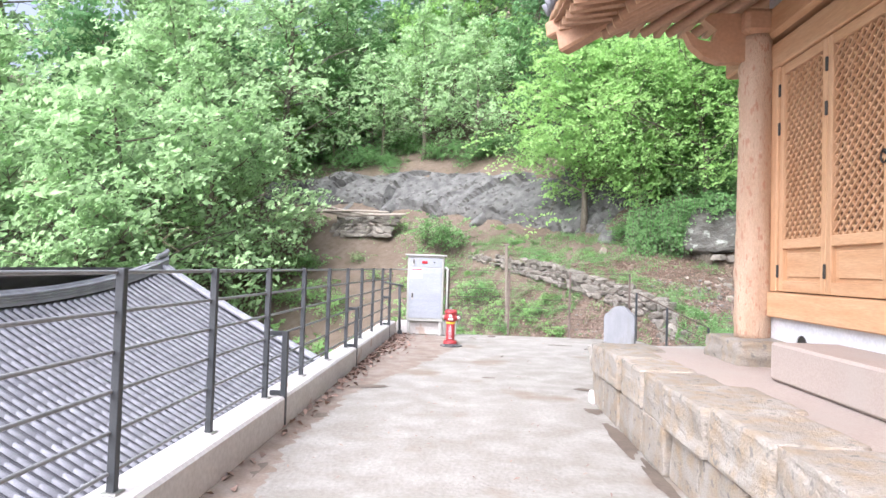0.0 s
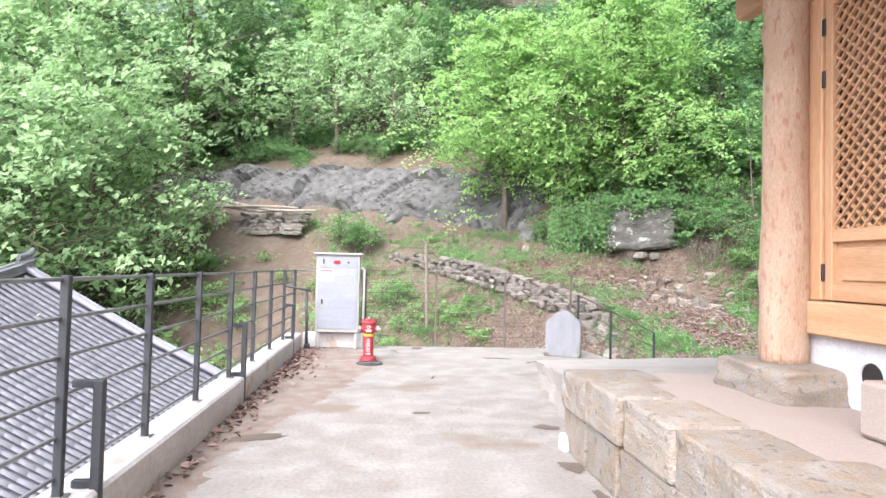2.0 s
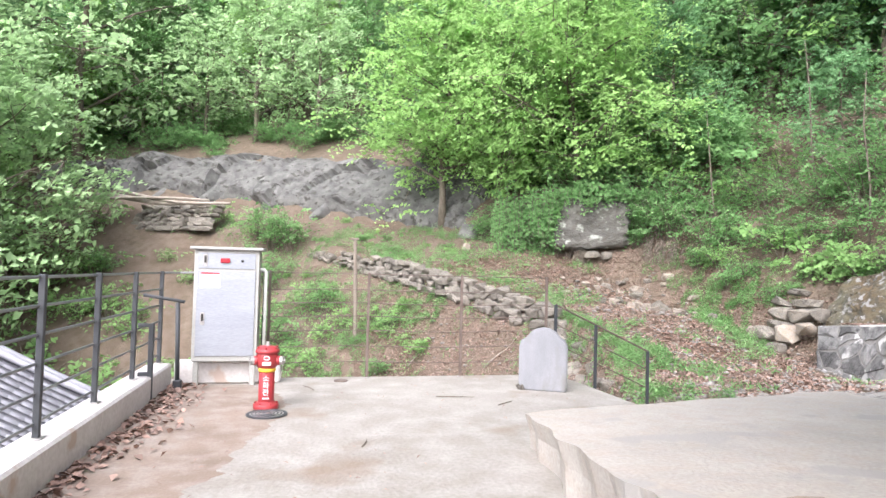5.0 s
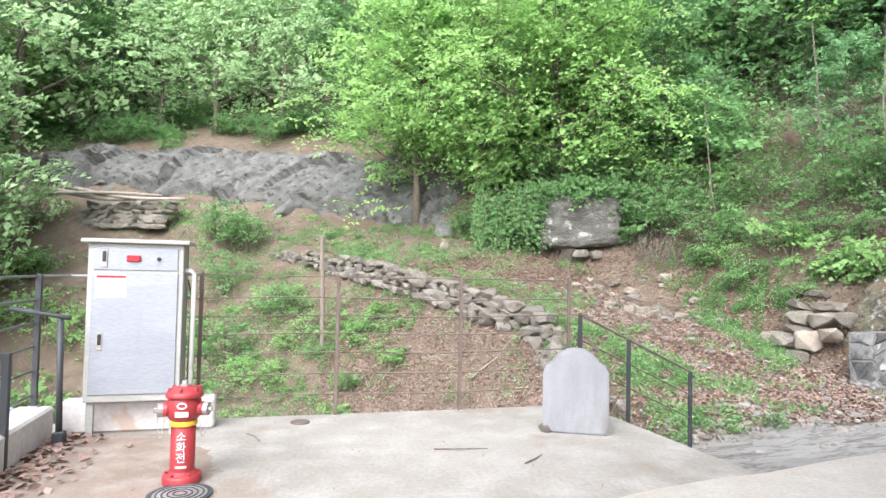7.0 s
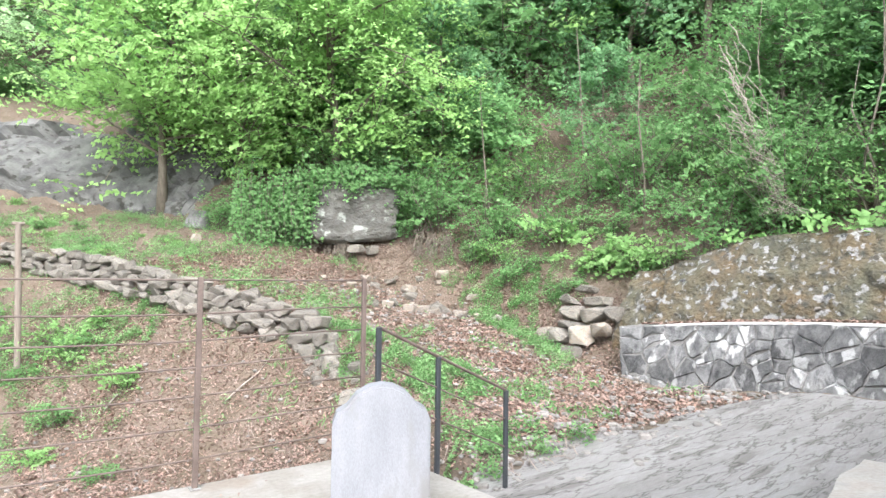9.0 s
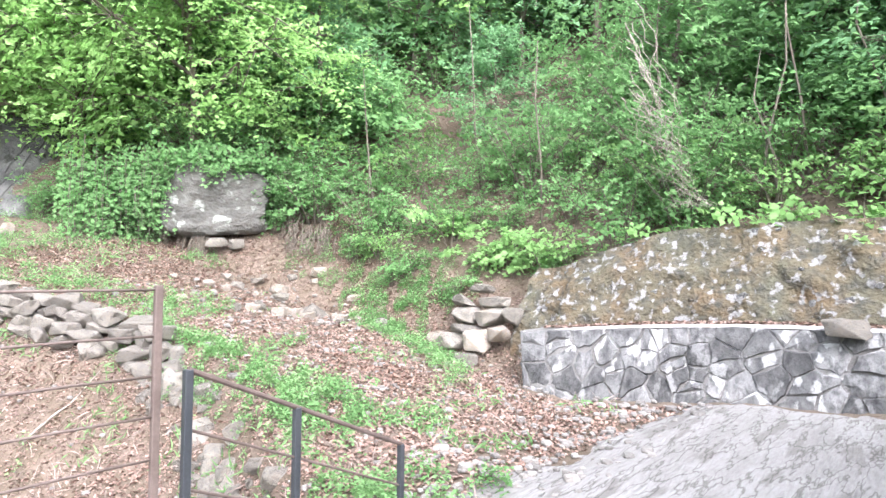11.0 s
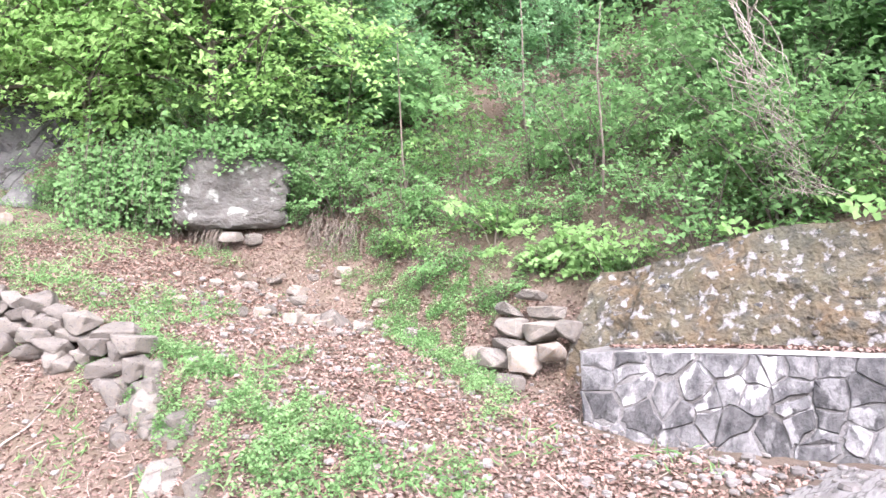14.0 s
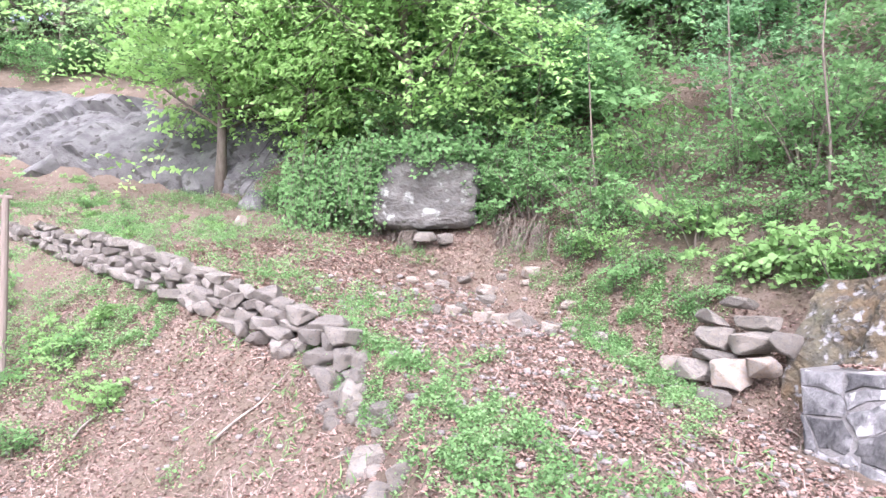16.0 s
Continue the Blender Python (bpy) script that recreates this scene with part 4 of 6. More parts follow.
# the wood on the bank: rows up the slope, by distance along and above the lane's edge
for s_up, step, jit, sc in ((9.5, 4.2, 1.2, 0.75), (13.0, 4.0, 1.6, 0.95), (17.0, 4.8, 2.0, 1.0), (22.0, 6.5, 2.5, 1.2)):
    k = 170
    while k < 530:
        k2 = min(k, len(EDGE) - 1)
        x = EDGE[k2, 0] + EDGE_N[k2, 0] * (s_up + rt.uniform(-jit, jit))
        y = EDGE[k2, 1] + EDGE_N[k2, 1] * (s_up + rt.uniform(-jit, jit))
        if 2 < y < 85 and x > -50 and not (y < 21 and s_up < 12) and not (s_up > 20 and x > 9):
            # west of the lane mostly kind 5, whose leaf colour has haze painted in
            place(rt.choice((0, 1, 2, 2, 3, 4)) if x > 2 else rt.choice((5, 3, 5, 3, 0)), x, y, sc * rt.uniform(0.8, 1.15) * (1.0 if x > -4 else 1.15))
        k += int(step / 0.25 * rt.uniform(0.8, 1.2))
# the valley side, behind the lower roof; kind 5's leaves are paled for haze
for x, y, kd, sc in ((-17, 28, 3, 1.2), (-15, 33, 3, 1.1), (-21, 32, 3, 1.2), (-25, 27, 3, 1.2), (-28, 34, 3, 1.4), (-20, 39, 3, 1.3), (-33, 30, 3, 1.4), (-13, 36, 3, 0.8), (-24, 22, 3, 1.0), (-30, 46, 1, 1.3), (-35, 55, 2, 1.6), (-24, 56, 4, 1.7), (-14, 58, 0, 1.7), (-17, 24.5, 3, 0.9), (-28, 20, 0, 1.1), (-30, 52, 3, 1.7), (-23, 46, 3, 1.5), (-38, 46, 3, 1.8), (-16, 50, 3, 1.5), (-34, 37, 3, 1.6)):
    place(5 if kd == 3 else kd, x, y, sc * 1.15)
for x, y, kd in ((-8, 66, 1), (-2, 68, 0), (4, 66, 1), (0, 59, 3), (7, 60, 0), (-14, 72, 1), (22, 20.2, 0), (24.5, 23, 2), (21, 24.5, 3), (23.5, 27, 2), (20.5, 22.5, 4), (24, 15.5, 2), (25.5, 12.5, 0), (19, 26.5, 2), ):
    place(kd, x, y, 1.0 if y < 50 else 1.7)
# low trees that close the bank on the lane's far side
for k in range(28):
    i = int(np.argmin(np.abs(EDGE[:, 1] - rt.uniform(6, 31)) + (EDGE[:, 1] < -5) * 99))
    s_up = EDGE[i, 4] + rt.uniform(4.5, 11)
    x, y = EDGE[i, 0] + EDGE_N[i, 0] * s_up, EDGE[i, 1] + EDGE_N[i, 1] * s_up
    if not (x < 15.2 and y < 21):
        place(rt.choice((0, 2, 1, 4, 4)), x, y, rt.uniform(0.5, 0.8))


# ---- stones ----
def broken_stone(name, seed, n, material, square=0.75, rough=0.0, cuts=1):
    """An angular stone: the hull of points strewn over a rounded block, one unit across."""
    rs_ = np.random.RandomState(seed)
    p = rs_.normal(size=(n, 3))
    p /= (np.abs(p) ** 4).sum(1)[:, None] ** 0.25
    p = np.sign(p) * np.abs(p) ** square
    p *= rs_.uniform(0.8, 1.0, (n, 1))
    bm_ = bmesh.new()
    for q in p:
        bm_.verts.new(q)
    r_ = bmesh.ops.convex_hull(bm_, input=bm_.verts)
    bmesh.ops.delete(bm_, geom=list({v for v in r_["geom_interior"] if isinstance(v, bmesh.types.BMVert)}), context="VERTS")
    bmesh.ops.dissolve_limit(bm_, angle_limit=radians(14), verts=bm_.verts, edges=bm_.edges)
    co = np.array([v.co for v in bm_.verts])
    lo, hi = co.min(0), co.max(0)
    for v in bm_.verts:
        v.co = [(v.co[k] - (lo[k] + hi[k]) / 2) / (hi[k] - lo[k]) for k in range(3)]
    bmesh.ops.bevel(bm_, geom=list(bm_.edges), offset=0.035, segments=1, affect="EDGES")
    if rough:
        bmesh.ops.triangulate(bm_, faces=bm_.faces)
        bmesh.ops.subdivide_edges(bm_, edges=bm_.edges, cuts=cuts, use_grid_fill=True)
        for v in bm_.verts:
            w = noise.noise_vector(v.co * 2.6 + Vector((seed, 0, 0))) * rough + noise.noise_vector(v.co * 7.0 + Vector((0, seed, 0))) * rough * 0.45
            v.co += w
    me_ = bpy.data.meshes.new(name)
    bm_.to_mesh(me_)
    bm_.free()
    me_.materials.append(material)
    return me_


stone_meshes = [broken_stone("stone", 20 + k, 12 + k, M_ROCK, 0.6) for k in range(12)]
lay_meshes = [broken_stone("stone", 120 + k, 13 + k, M_ROCK, 0.55, 0.05) for k in range(8)]
rk = random.Random(21)


def stone_ob(name, x, y, z, size, rot, parent=None, meshes=None):
    o = new(name, rk.choice(meshes or lay_meshes))
    o.matrix_basis = pose(x, y, z, *rot) @ Matrix.Diagonal((*size, 1))
    if parent:
        o.parent = parent
    return o


# dry stone wall that holds up the lane
wall_dry = tagged(empty("dry_stone_wall", (5, 24, 0)), "low dry-laid wall of flat pale field stones beside the lane", "wall", kind="structure")
wall_dry.matrix_basis = Matrix()


def edge_at(y):
    return int(np.argmin(np.abs(EDGE[:, 1] - y) + (EDGE[:, 1] < 13) * 99))


made = 0
for row in range(4):
    i = edge_at(19.6) + row
    stop = edge_at((33.5, 33.0, 31.5, 29)[row])
    while i < stop and made < 205:
        big = smoothstep(27, 21, EDGE[i, 1])
        ln = rk.uniform(0.26, 0.58) * (1 + 0.2 * big)
        h = rk.uniform(0.15, 0.27) * (1 + 0.25 * big)
        x, y, z = EDGE[i, :3]
        nx_, ny_ = EDGE_N[i]
        off = -0.34 + 0.07 * row + rk.uniform(-0.08, 0.07)
        yaw = math.degrees(math.atan2(_t[i, 1], _t[i, 0]))
        top = 0.08 + 0.12 * noise.noise((y * 0.8, 0, 0))
        stone_ob("stone", x + nx_ * off, y + ny_ * off, z - 0.68 + 0.205 * row + top, (ln * 1.1, rk.uniform(0.3, 0.5), h * 1.12), (rk.uniform(-14, 14), rk.uniform(-16, 16), yaw + rk.uniform(-28, 28)), wall_dry, lay_meshes)
        made += 1
        i += max(1, round(ln / 0.25 * rk.uniform(0.8, 1.15)))
# its collapsed lower end, larger stones half bedded in the slope
for k in range(70):
    i = edge_at(rk.uniform(15.2, 20.3))
    x, y, z = EDGE[i, :3]
    nx_, ny_ = EDGE_N[i]
    d_ = rk.uniform(0.02, 0.75)
    a_ = rk.uniform(0.2, 0.46) * (1 if k % 3 else 0.6)
    px, py = x - nx_ * d_, y - ny_ * d_
    stone_ob("stone", px, py, max(gz(px, py) - 0.03, z - 0.28 - 0.95 * d_), (a_, a_ * rk.uniform(0.6, 0.9), a_ * rk.uniform(0.5, 0.85)), (rk.uniform(-25, 25), rk.uniform(-25, 25), rk.uniform(0, 180)), wall_dry, lay_meshes)
far_wall = tagged(empty("far_dry_stone_wall", (-7.5, 39.4, 0)), "stretch of dry stone wall with logs on top, far up the lane", "wall", kind="structure")
far_wall.matrix_basis = Matrix()
for row in range(6):
    for k in range(9):
        x = -9.6 + 0.52 * k + rk.uniform(-0.1, 0.1) + 0.15 * row
        y = 40.2 - 0.288 * k
        stone_ob("stone", x, y - 0.35 + 0.06 * row, 3.35 + 0.24 * row, (rk.uniform(0.45, 0.8), 0.5, 0.27), (rk.uniform(-6, 6), rk.uniform(-6, 6), rk.uniform(-30, 0)), far_wall)
for x0, y0, z0, x1, y1, z1, r in ((-15.2, 41.2, 5.1, -5.4, 38.2, 4.75, 0.09), (-11.6, 40.6, 5.0, -6.6, 38.6, 4.75, 0.14), (-10.5, 40.4, 5.25, -4.2, 37.2, 4.55, 0.10)):
    pth = [(x0 + (x1 - x0) * t, y0 + (y1 - y0) * t - 0.3, z0 + (z1 - z0) * t + 0.14 * math.sin(5 * t + x0)) for t in np.linspace(0, 1, 8)]
    thing("fallen_log", Geo().tube(pth, [r * (1.1 - 0.05 * k) for k in range(8)], 7), M_DEADWOOD, "grey fallen tree trunk lying along the lane edge", "log", "fallen logs", smooth=True)

# larger stones at the lane's lower edge, on the lane, and beside the masonry
LOOSE = [(6.55, 20.3, 0.0, 0.55, 0.4, 0.35), (6.7, 19.6, -0.2, 0.5, 0.5, 0.6), (6.85, 18.9, -0.45, 0.6, 0.5, 0.7), (6.6, 18.2, -0.75, 0.8, 0.6, 0.7), (6.45, 17.5, -0.85, 0.7, 0.5, 0.5),
         (6.25, 16.6, -1.0, 0.7, 0.5, 0.5), (5.9, 15.6, -1.1, 0.6, 0.5, 0.5), (6.6, 17.0, -0.55, 0.25, 0.2, 0.3), (9.72, 16.2, -0.68, 0.22, 0.16, 0.14)]
for x, y, z, a, b, c in LOOSE:
    o = stone_ob("edge_boulder", x, y, z - 0.26, (a, b, c), (rk.uniform(-15, 15), rk.uniform(-15, 15), rk.uniform(0, 180)), None, stone_meshes)
    o.material_slots[0].link = "OBJECT"
    o.material_slots[0].material = M_ROCK
    tagged(o, "weathered grey boulder bedded in the lane's lower edge", "boulder", "edge boulders")
LANE = [(10.95, 21.6, 0.62, 0.30, 0.34), (10.45, 21.75, 0.34, 0.30, 0.22), (10.5, 21.3, 0.30, 0.24, 0.18), (11.85, 20.3, 0.42, 0.30, 0.28), (11.3, 23.6, 0.55, 0.36, 0.22), (10.5, 23.4, 0.34, 0.24, 0.16),
        (10.85, 23.0, 0.40, 0.28, 0.18), (9.4, 23.9, 0.30, 0.22, 0.16), (12.1, 23.1, 0.34, 0.26, 0.24), (9.2, 22.2, 0.34, 0.2, 0.18), (6.25, 28.6, 0.36, 0.28, 0.32), (10.2, 24.4, 0.35, 0.3, 0.16), (11.0, 24.3, 0.38, 0.3, 0.16), (8.9, 17.6, 0.2, 0.14, 0.1), (10.6, 17.9, 0.2, 0.16, 0.12)]
for k in range(34):
    a = rk.choice((0.14, 0.2, 0.28, 0.36)) * rk.uniform(0.8, 1.2)
    LANE.append((10.6 + rk.gauss(0, 0.9), 22.4 + rk.gauss(0, 1.0), a, a * rk.uniform(0.6, 0.9), a * rk.uniform(0.4, 0.7)))
for i, (x, y, a, b, c) in enumerate(LANE):
    o = stone_ob("loose_stone", x, y, gz(x, y) + c * 0.25, (a * 1.15, b * 1.2, c * 1.2), (rk.uniform(-10, 10), rk.uniform(-10, 10) - (30 if i == 0 else 0), rk.uniform(0, 180)), None, lay_meshes)
    o.material_slots[0].link = "OBJECT"
    o.material_slots[0].material = M_STONE if i % 3 else M_ROCK
    tagged(o, "pale loose stone lying on the leaf-strewn lane", "stone", "loose stones on the lane")
STACK = [(11.75, 17.65, -0.45, 0.55, 0.34, 0.52), (11.95, 18.15, 0.02, 0.55, 0.4, 0.32), (12.0, 17.55, 0.08, 0.48, 0.4, 0.40), (12.15, 17.95, 0.28, 0.62, 0.42, 0.16), (12.3, 18.1, 0.55, 0.62, 0.45, 0.32), (12.4, 17.45, 0.56, 0.62, 0.5, 0.34),
         (12.55, 18.3, 0.86, 0.7, 0.5, 0.22), (12.6, 17.5, 0.84, 0.55, 0.5, 0.22), (12.8, 18.0, 1.12, 0.6, 0.4, 0.16), (11.9, 18.6, 0.0, 0.4, 0.3, 0.35), (12.15, 17.1, 0.25, 0.4, 0.35, 0.3), (12.4, 16.95, 0.6, 0.45, 0.35, 0.3)]
for x, y, z, a, b, c in STACK:
    o = stone_ob("stacked_stone", x, y, z, (b * 1.1, a * 1.12, c * 1.15), (rk.uniform(-6, 6), rk.uniform(-8, 8), rk.uniform(-25, 25)), None, lay_meshes)
    o.material_slots[0].link = "OBJECT"
    o.material_slots[0].material = rk.choice((M_ROCK, M_ROCK, M_STONE))
    tagged(o, "pale squarish stone in a tumbled stack at the bank's foot", "stone", "tumbled stone stack")

# the great boulder under the bright tree
g = Geo().stone((0, 0, 0), (2.7, 1.9, 1.95), 5, 22, 0.14, 8.0)
g.v = [(x * (1 + 0.012 * math.sin(z * 15 + 2 * noise.noise((x, y, 0)))), y * (1 + 0.014 * math.sin(z * 15 + 2 * noise.noise((x, y, 0)))), z + 0.10 * x * (z < -0.4)) for x, y, z in g.v]
o = thing("boulder", g, M_BOULDER, "large grey layered boulder with pale lichen, overhung by leaves", "boulder")
o.matrix_basis = pose(11.0, 26.5, 3.4, 0, 4, -30)
for x, y, z, a, b, c in ((10.5, 25.65, 2.22, 0.6, 0.4, 0.26), (11.0, 25.45, 2.2, 0.42, 0.3, 0.30)):
    tagged(stone_ob("boulder_chock", x, y, z, (a, b, c), (0, rk.uniform(-20, 20), rk.uniform(-40, 0))), "pale stone wedged under the great boulder", "stone", "stones under the boulder")

# crags above the lane: slanting slabs of grey rock
crag_meshes = [broken_stone("slab", 90 + k, 20 + 2 * k, M_CRAG, 0.6, 0.035, 2) for k in range(6)]
crag = tagged(empty("rock_outcrop", (0, 40, 4)), "outcrop of slanting bare grey rock slabs above the lane", "rock", kind="structure")
crag.matrix_basis = Matrix()
rc = random.Random(4)
i0, i1 = edge_at(28.8), edge_at(45)
g = Geo()
NCU, NCV = 270, 40
for a in range(NCU):
    i = int(i0 + (i1 - i0) * a / (NCU - 1))
    for b in range(NCV):
        v = b / (NCV - 1)
        s_ = EDGE[i, 4] - 0.1 + 3.6 * v
        x, y = EDGE[i, 0] + EDGE_N[i, 0] * s_, EDGE[i, 1] + EDGE_N[i, 1] * s_
        u = i * 0.25
        cell = Vector((u / 1.5 + 1.5 * v + 0.2 * noise.noise((u, v * 3, 0)), v * 3.6 / 2.3, 0.0))
        near_pt = noise.voronoi(cell)[1][0]
        h1, h2, h3 = noise.noise(near_pt * 9.1), noise.noise(near_pt * 7.3 + Vector((5, 0, 0))), noise.noise(near_pt * 6.7 + Vector((0, 9, 0)))
        lift = 0.48 + 0.75 * h1 + (cell.x - near_pt.x) * 0.7 * h2 + (cell.y - near_pt.y) * 0.7 * h3
        lift += 0.05 * noise.noise((u * 3.5 - v * 7, v * 5.0, 6)) + 0.3 * noise.noise((u * 0.16, v * 0.8, 9))
        fade = min(1, v * 6) * min(1, (1 - v) * 3.5) * min(1, (a + 1) / 14, (NCU - a) / 14)
        nrm = EDGE_N[i]
        d_ = (lift - 0.10) * fade - 0.3 * (1 - fade)
        g.v.append((x - nrm[0] * d_ * 0.75, y - nrm[1] * d_ * 0.75, gz(x, y) + d_ * 0.75))
for a in range(NCU - 1):
    for b in range(NCV - 1):
        q = a * NCV + b
        g.f.append((q, q + NCV, q + NCV + 1, q + 1))
part("rock_face", g, M_CRAG, crag, "folded bare rock face")
for k in range(14):
    i = int(i0 + (i1 - i0) * (k + rc.random()) / 14)
    wide = EDGE[i, 4]
    up = rc.uniform(0.0, 3.0)
    s_ = wide + 0.2 + up
    x, y = EDGE[i, 0] + EDGE_N[i, 0] * s_, EDGE[i, 1] + EDGE_N[i, 1] * s_
    o = stone_ob("slab", x, y, gz(x, y) - 0.35, (rc.uniform(0.9, 1.7), rc.uniform(0.7, 1.0), rc.uniform(2.4, 3.6)), (-40 + rc.uniform(-5, 5), 46 + rc.uniform(-7, 7), rc.uniform(8, 24)), crag, crag_meshes)

# ---- masonry wall at the lane's foot, ledge, and mossy rubble above ----
wall_mas = tagged(empty("masonry_wall", (11.6, 13.6, -0.4)), "retaining wall of grey field stones set in pale mortar", "wall", kind="structure")
wall_mas.matrix_basis = Matrix()


def mw(u, h, out=0.0):
    """Point on the wall's face: u along from its end by the stones, h 0 to 1 up."""
    x0 = 11.40 + 0.16 * u - 0.010 * u * u
    y0 = 15.95 - u + max(0.0, 1 - u / 0.8) * 0.30 * h
    z0 = -0.56 + 0.105 * u
    top = 0.40 + 0.13 * u - 0.012 * u * u
    return Vector((x0 + 0.30 * h - out, y0, z0 + (top - z0) * h))


g = Geo()
US = np.linspace(0, 9, 46)
for u in US:
    for h in (-0.9, 0.0, 0.33, 0.66, 1.0):
        g.v.append(tuple(mw(u, h)))
    p = mw(u, 1.0)
    g.v.append((p.x + 0.9, p.y, p.z + 0.02))
for i in range(45):
    for j in range(5):
        a = i * 6 + j
        g.f.append((a, a + 6, a + 7, a + 1))
g.f.append((0, 1, 2, 3, 4, 5))
part("core", g, M_MORTAR, wall_mas, "pale mortar bed")
def fitted_stone(corners):
    """One wall stone: an irregular outline in the wall's face, standing a little proud."""
    c = sum((Vector(p) for p in corners), Vector((0, 0))) / len(corners)
    ring_ = []
    n_c = len(corners)
    for k in range(n_c):
        p, q = Vector(corners[k]), Vector(corners[(k + 1) % n_c])
        ring_.append(p)
        ring_.append((p + q) / 2 + Vector((rk.uniform(-0.03, 0.03), rk.uniform(-0.04, 0.04))))
    g_ = Geo()
    gap = rk.choice((0.002, 0.004, 0.008, 0.014, 0.03))
    for shrink, out_ in ((0.0, -0.04), (0.004, 0.004), (0.022, 0.012 + rk.uniform(0, 0.04))):
        for p in ring_:
            d = p - c
            q = c + d * max(0.2, 1 - (shrink + gap) / max(d.length, 0.05))
            g_.v.append(tuple(mw(q.x, q.y, out_ + rk.uniform(-0.005, 0.005))))
    m_c = len(ring_)
    for lv in (0, 1):
        for k in range(m_c):
            a, b = lv * m_c + k, lv * m_c + (k + 1) % m_c
            g_.f.append((a, b, b + m_c, a + m_c))
    g_.v.append(tuple(mw(c.x, c.y, 0.02 + rk.uniform(0, 0.04))))
    for k in range(m_c):
        g_.f.append((2 * m_c + k, 2 * m_c + (k + 1) % m_c, 3 * m_c))
    part("stone", g_, M_MASON, wall_mas)


def clip(poly, px, py, nx_, ny_):
    """The part of a convex outline on the inner side of a line through (px, py) with normal n."""
    out_ = []
    for k in range(len(poly)):
        a, b = poly[k], poly[(k + 1) % len(poly)]
        da, db = (a[0] - px) * nx_ + (a[1] - py) * ny_, (b[0] - px) * nx_ + (b[1] - py) * ny_
        if da <= 0:
            out_.append(a)
        if da * db < 0:
            f_ = da / (da - db)
            out_.append((a[0] + (b[0] - a[0]) * f_, a[1] + (b[1] - a[1]) * f_))
    return out_


seeds = []
for row in range(5):
    u = rk.uniform(0, 0.3)
    while u < 8.5:
        seeds.append((u + rk.uniform(-0.1, 0.1), -0.2 + 0.26 * row + rk.uniform(-0.13, 0.13)))
        u += rk.choice((0.2, 0.3, 0.45, 0.75)) * rk.uniform(0.85, 1.15)
for su, sv in seeds:
    cell = [(max(0.0, su - 0.8), -0.35), (su + 0.8, -0.35), (su + 0.8, 0.95), (max(0.0, su - 0.8), 0.95)]
    for tu, tv in seeds:
        if (tu, tv) != (su, sv) and abs(tu - su) < 1.5:
            cell = clip(cell, (su + tu) / 2, (sv + tv) / 2, tu - su, tv - sv)
            if len(cell) < 3:
                break
    if len(cell) >= 3:
        fitted_stone([(a, b / 0.95) for a, b in cell])
g = Geo()
for i in range(24):
    u = 0.75 + i * 0.2
    g.v += [tuple(mw(u, 1.0, 0.03) + Vector((0, 0, b))) for b in (-0.01, 0.02 + 0.015 * noise.noise((u * 3, 0, 0)))] + [tuple(mw(u, 1.0) + Vector((0.16 + 0.05 * noise.noise((u * 2, 1, 0)), 0, 0.03)))]
for i in range(23):
    a = 3 * i
    g.f += [(a, a + 3, a + 4, a + 1), (a + 1, a + 4, a + 5, a + 2)]
part("cap", g, M_CURB, wall_mas, "white mortar cap")
tagged(stone_ob("cap_stone", 12.1, 11.15, 0.78, (0.5, 0.6, 0.28), (0, 5, 10)), "flat grey stone lying on the masonry wall", "stone")

g = Geo()
NU, NV = 150, 34
for i in range(NU):
    u = -1.0 + 10.2 * i / (NU - 1)
    for j in range(NV):
        v = j / (NV - 1)
        p = mw(max(u, 0.0), 1.0)
        dpt = 0.17 * noise.noise((u * 1.6, v * 4, 3)) + 0.07 * abs(noise.noise((u * 3.5, v * 6, 5))) + 0.035 * noise.noise((u * 9, v * 12, 6))
        top = 1.72 * (0.72 + 0.28 * smoothstep(-1, 2.0, u)) + 0.12 * noise.noise((u * 0.7, 2, 2))
        xx, yy = p.x + 0.52 + 0.75 * v + 0.25 * v * v - dpt + (0.12 if u < 0 else 0), 15.95 - u
        zz = max(p.z, 0.42) - 0.35 + (top + 0.3) * v ** 0.85
        g.v.append((xx, yy, min(zz, gz(xx, yy) - 0.15) if u < 0.6 and j == 0 else zz))
for i in range(NU - 1):
    for j in range(NV - 1):
        a = i * NV + j
        g.f.append((a, a + NV, a + NV + 1, a + 1))
rub = thing("rubble_bank", g, M_MOSSWALL, "mossy old rubble wall face with rusty and pale stains", "wall", kind="structure", smooth=True)
for k in range(190):
    i = rk.randrange(2, NU - 2)
    j = rk.randrange(1, NV - 2)
    x, y, z = g.v[i * NV + j]
    o = stone_ob("stone", x + 0.06, y, z, (rk.uniform(0.08, 0.14), rk.uniform(0.08, 0.26), rk.uniform(0.06, 0.18)), (rk.uniform(-30, 30), rk.uniform(-10, 30), rk.uniform(-20, 20)), rub, stone_meshes)
    if k % 3:
        o.material_slots[0].link = "OBJECT"
        o.material_slots[0].material = M_MASON if k % 3 == 1 else M_MOSSWALL

# ---- lane concrete ----
g = Geo()
lx, ly = np.arange(3.75, 12.0, 0.13), np.arange(-6, 14.6, 0.13)


def lane_limits(x, y):
    """The lane's ragged far end and its side by the masonry."""
    return 13.55 - 0.10 * (x - 8) + 0.35 * noise.noise((x * 0.9, 7, 0)) - 0.5 * max(0, 6.2 - x), 11.85 + 0.2 * noise.noise((y * 0.8, 0, 3)) - 0.12 * max(0, y - 11.5)


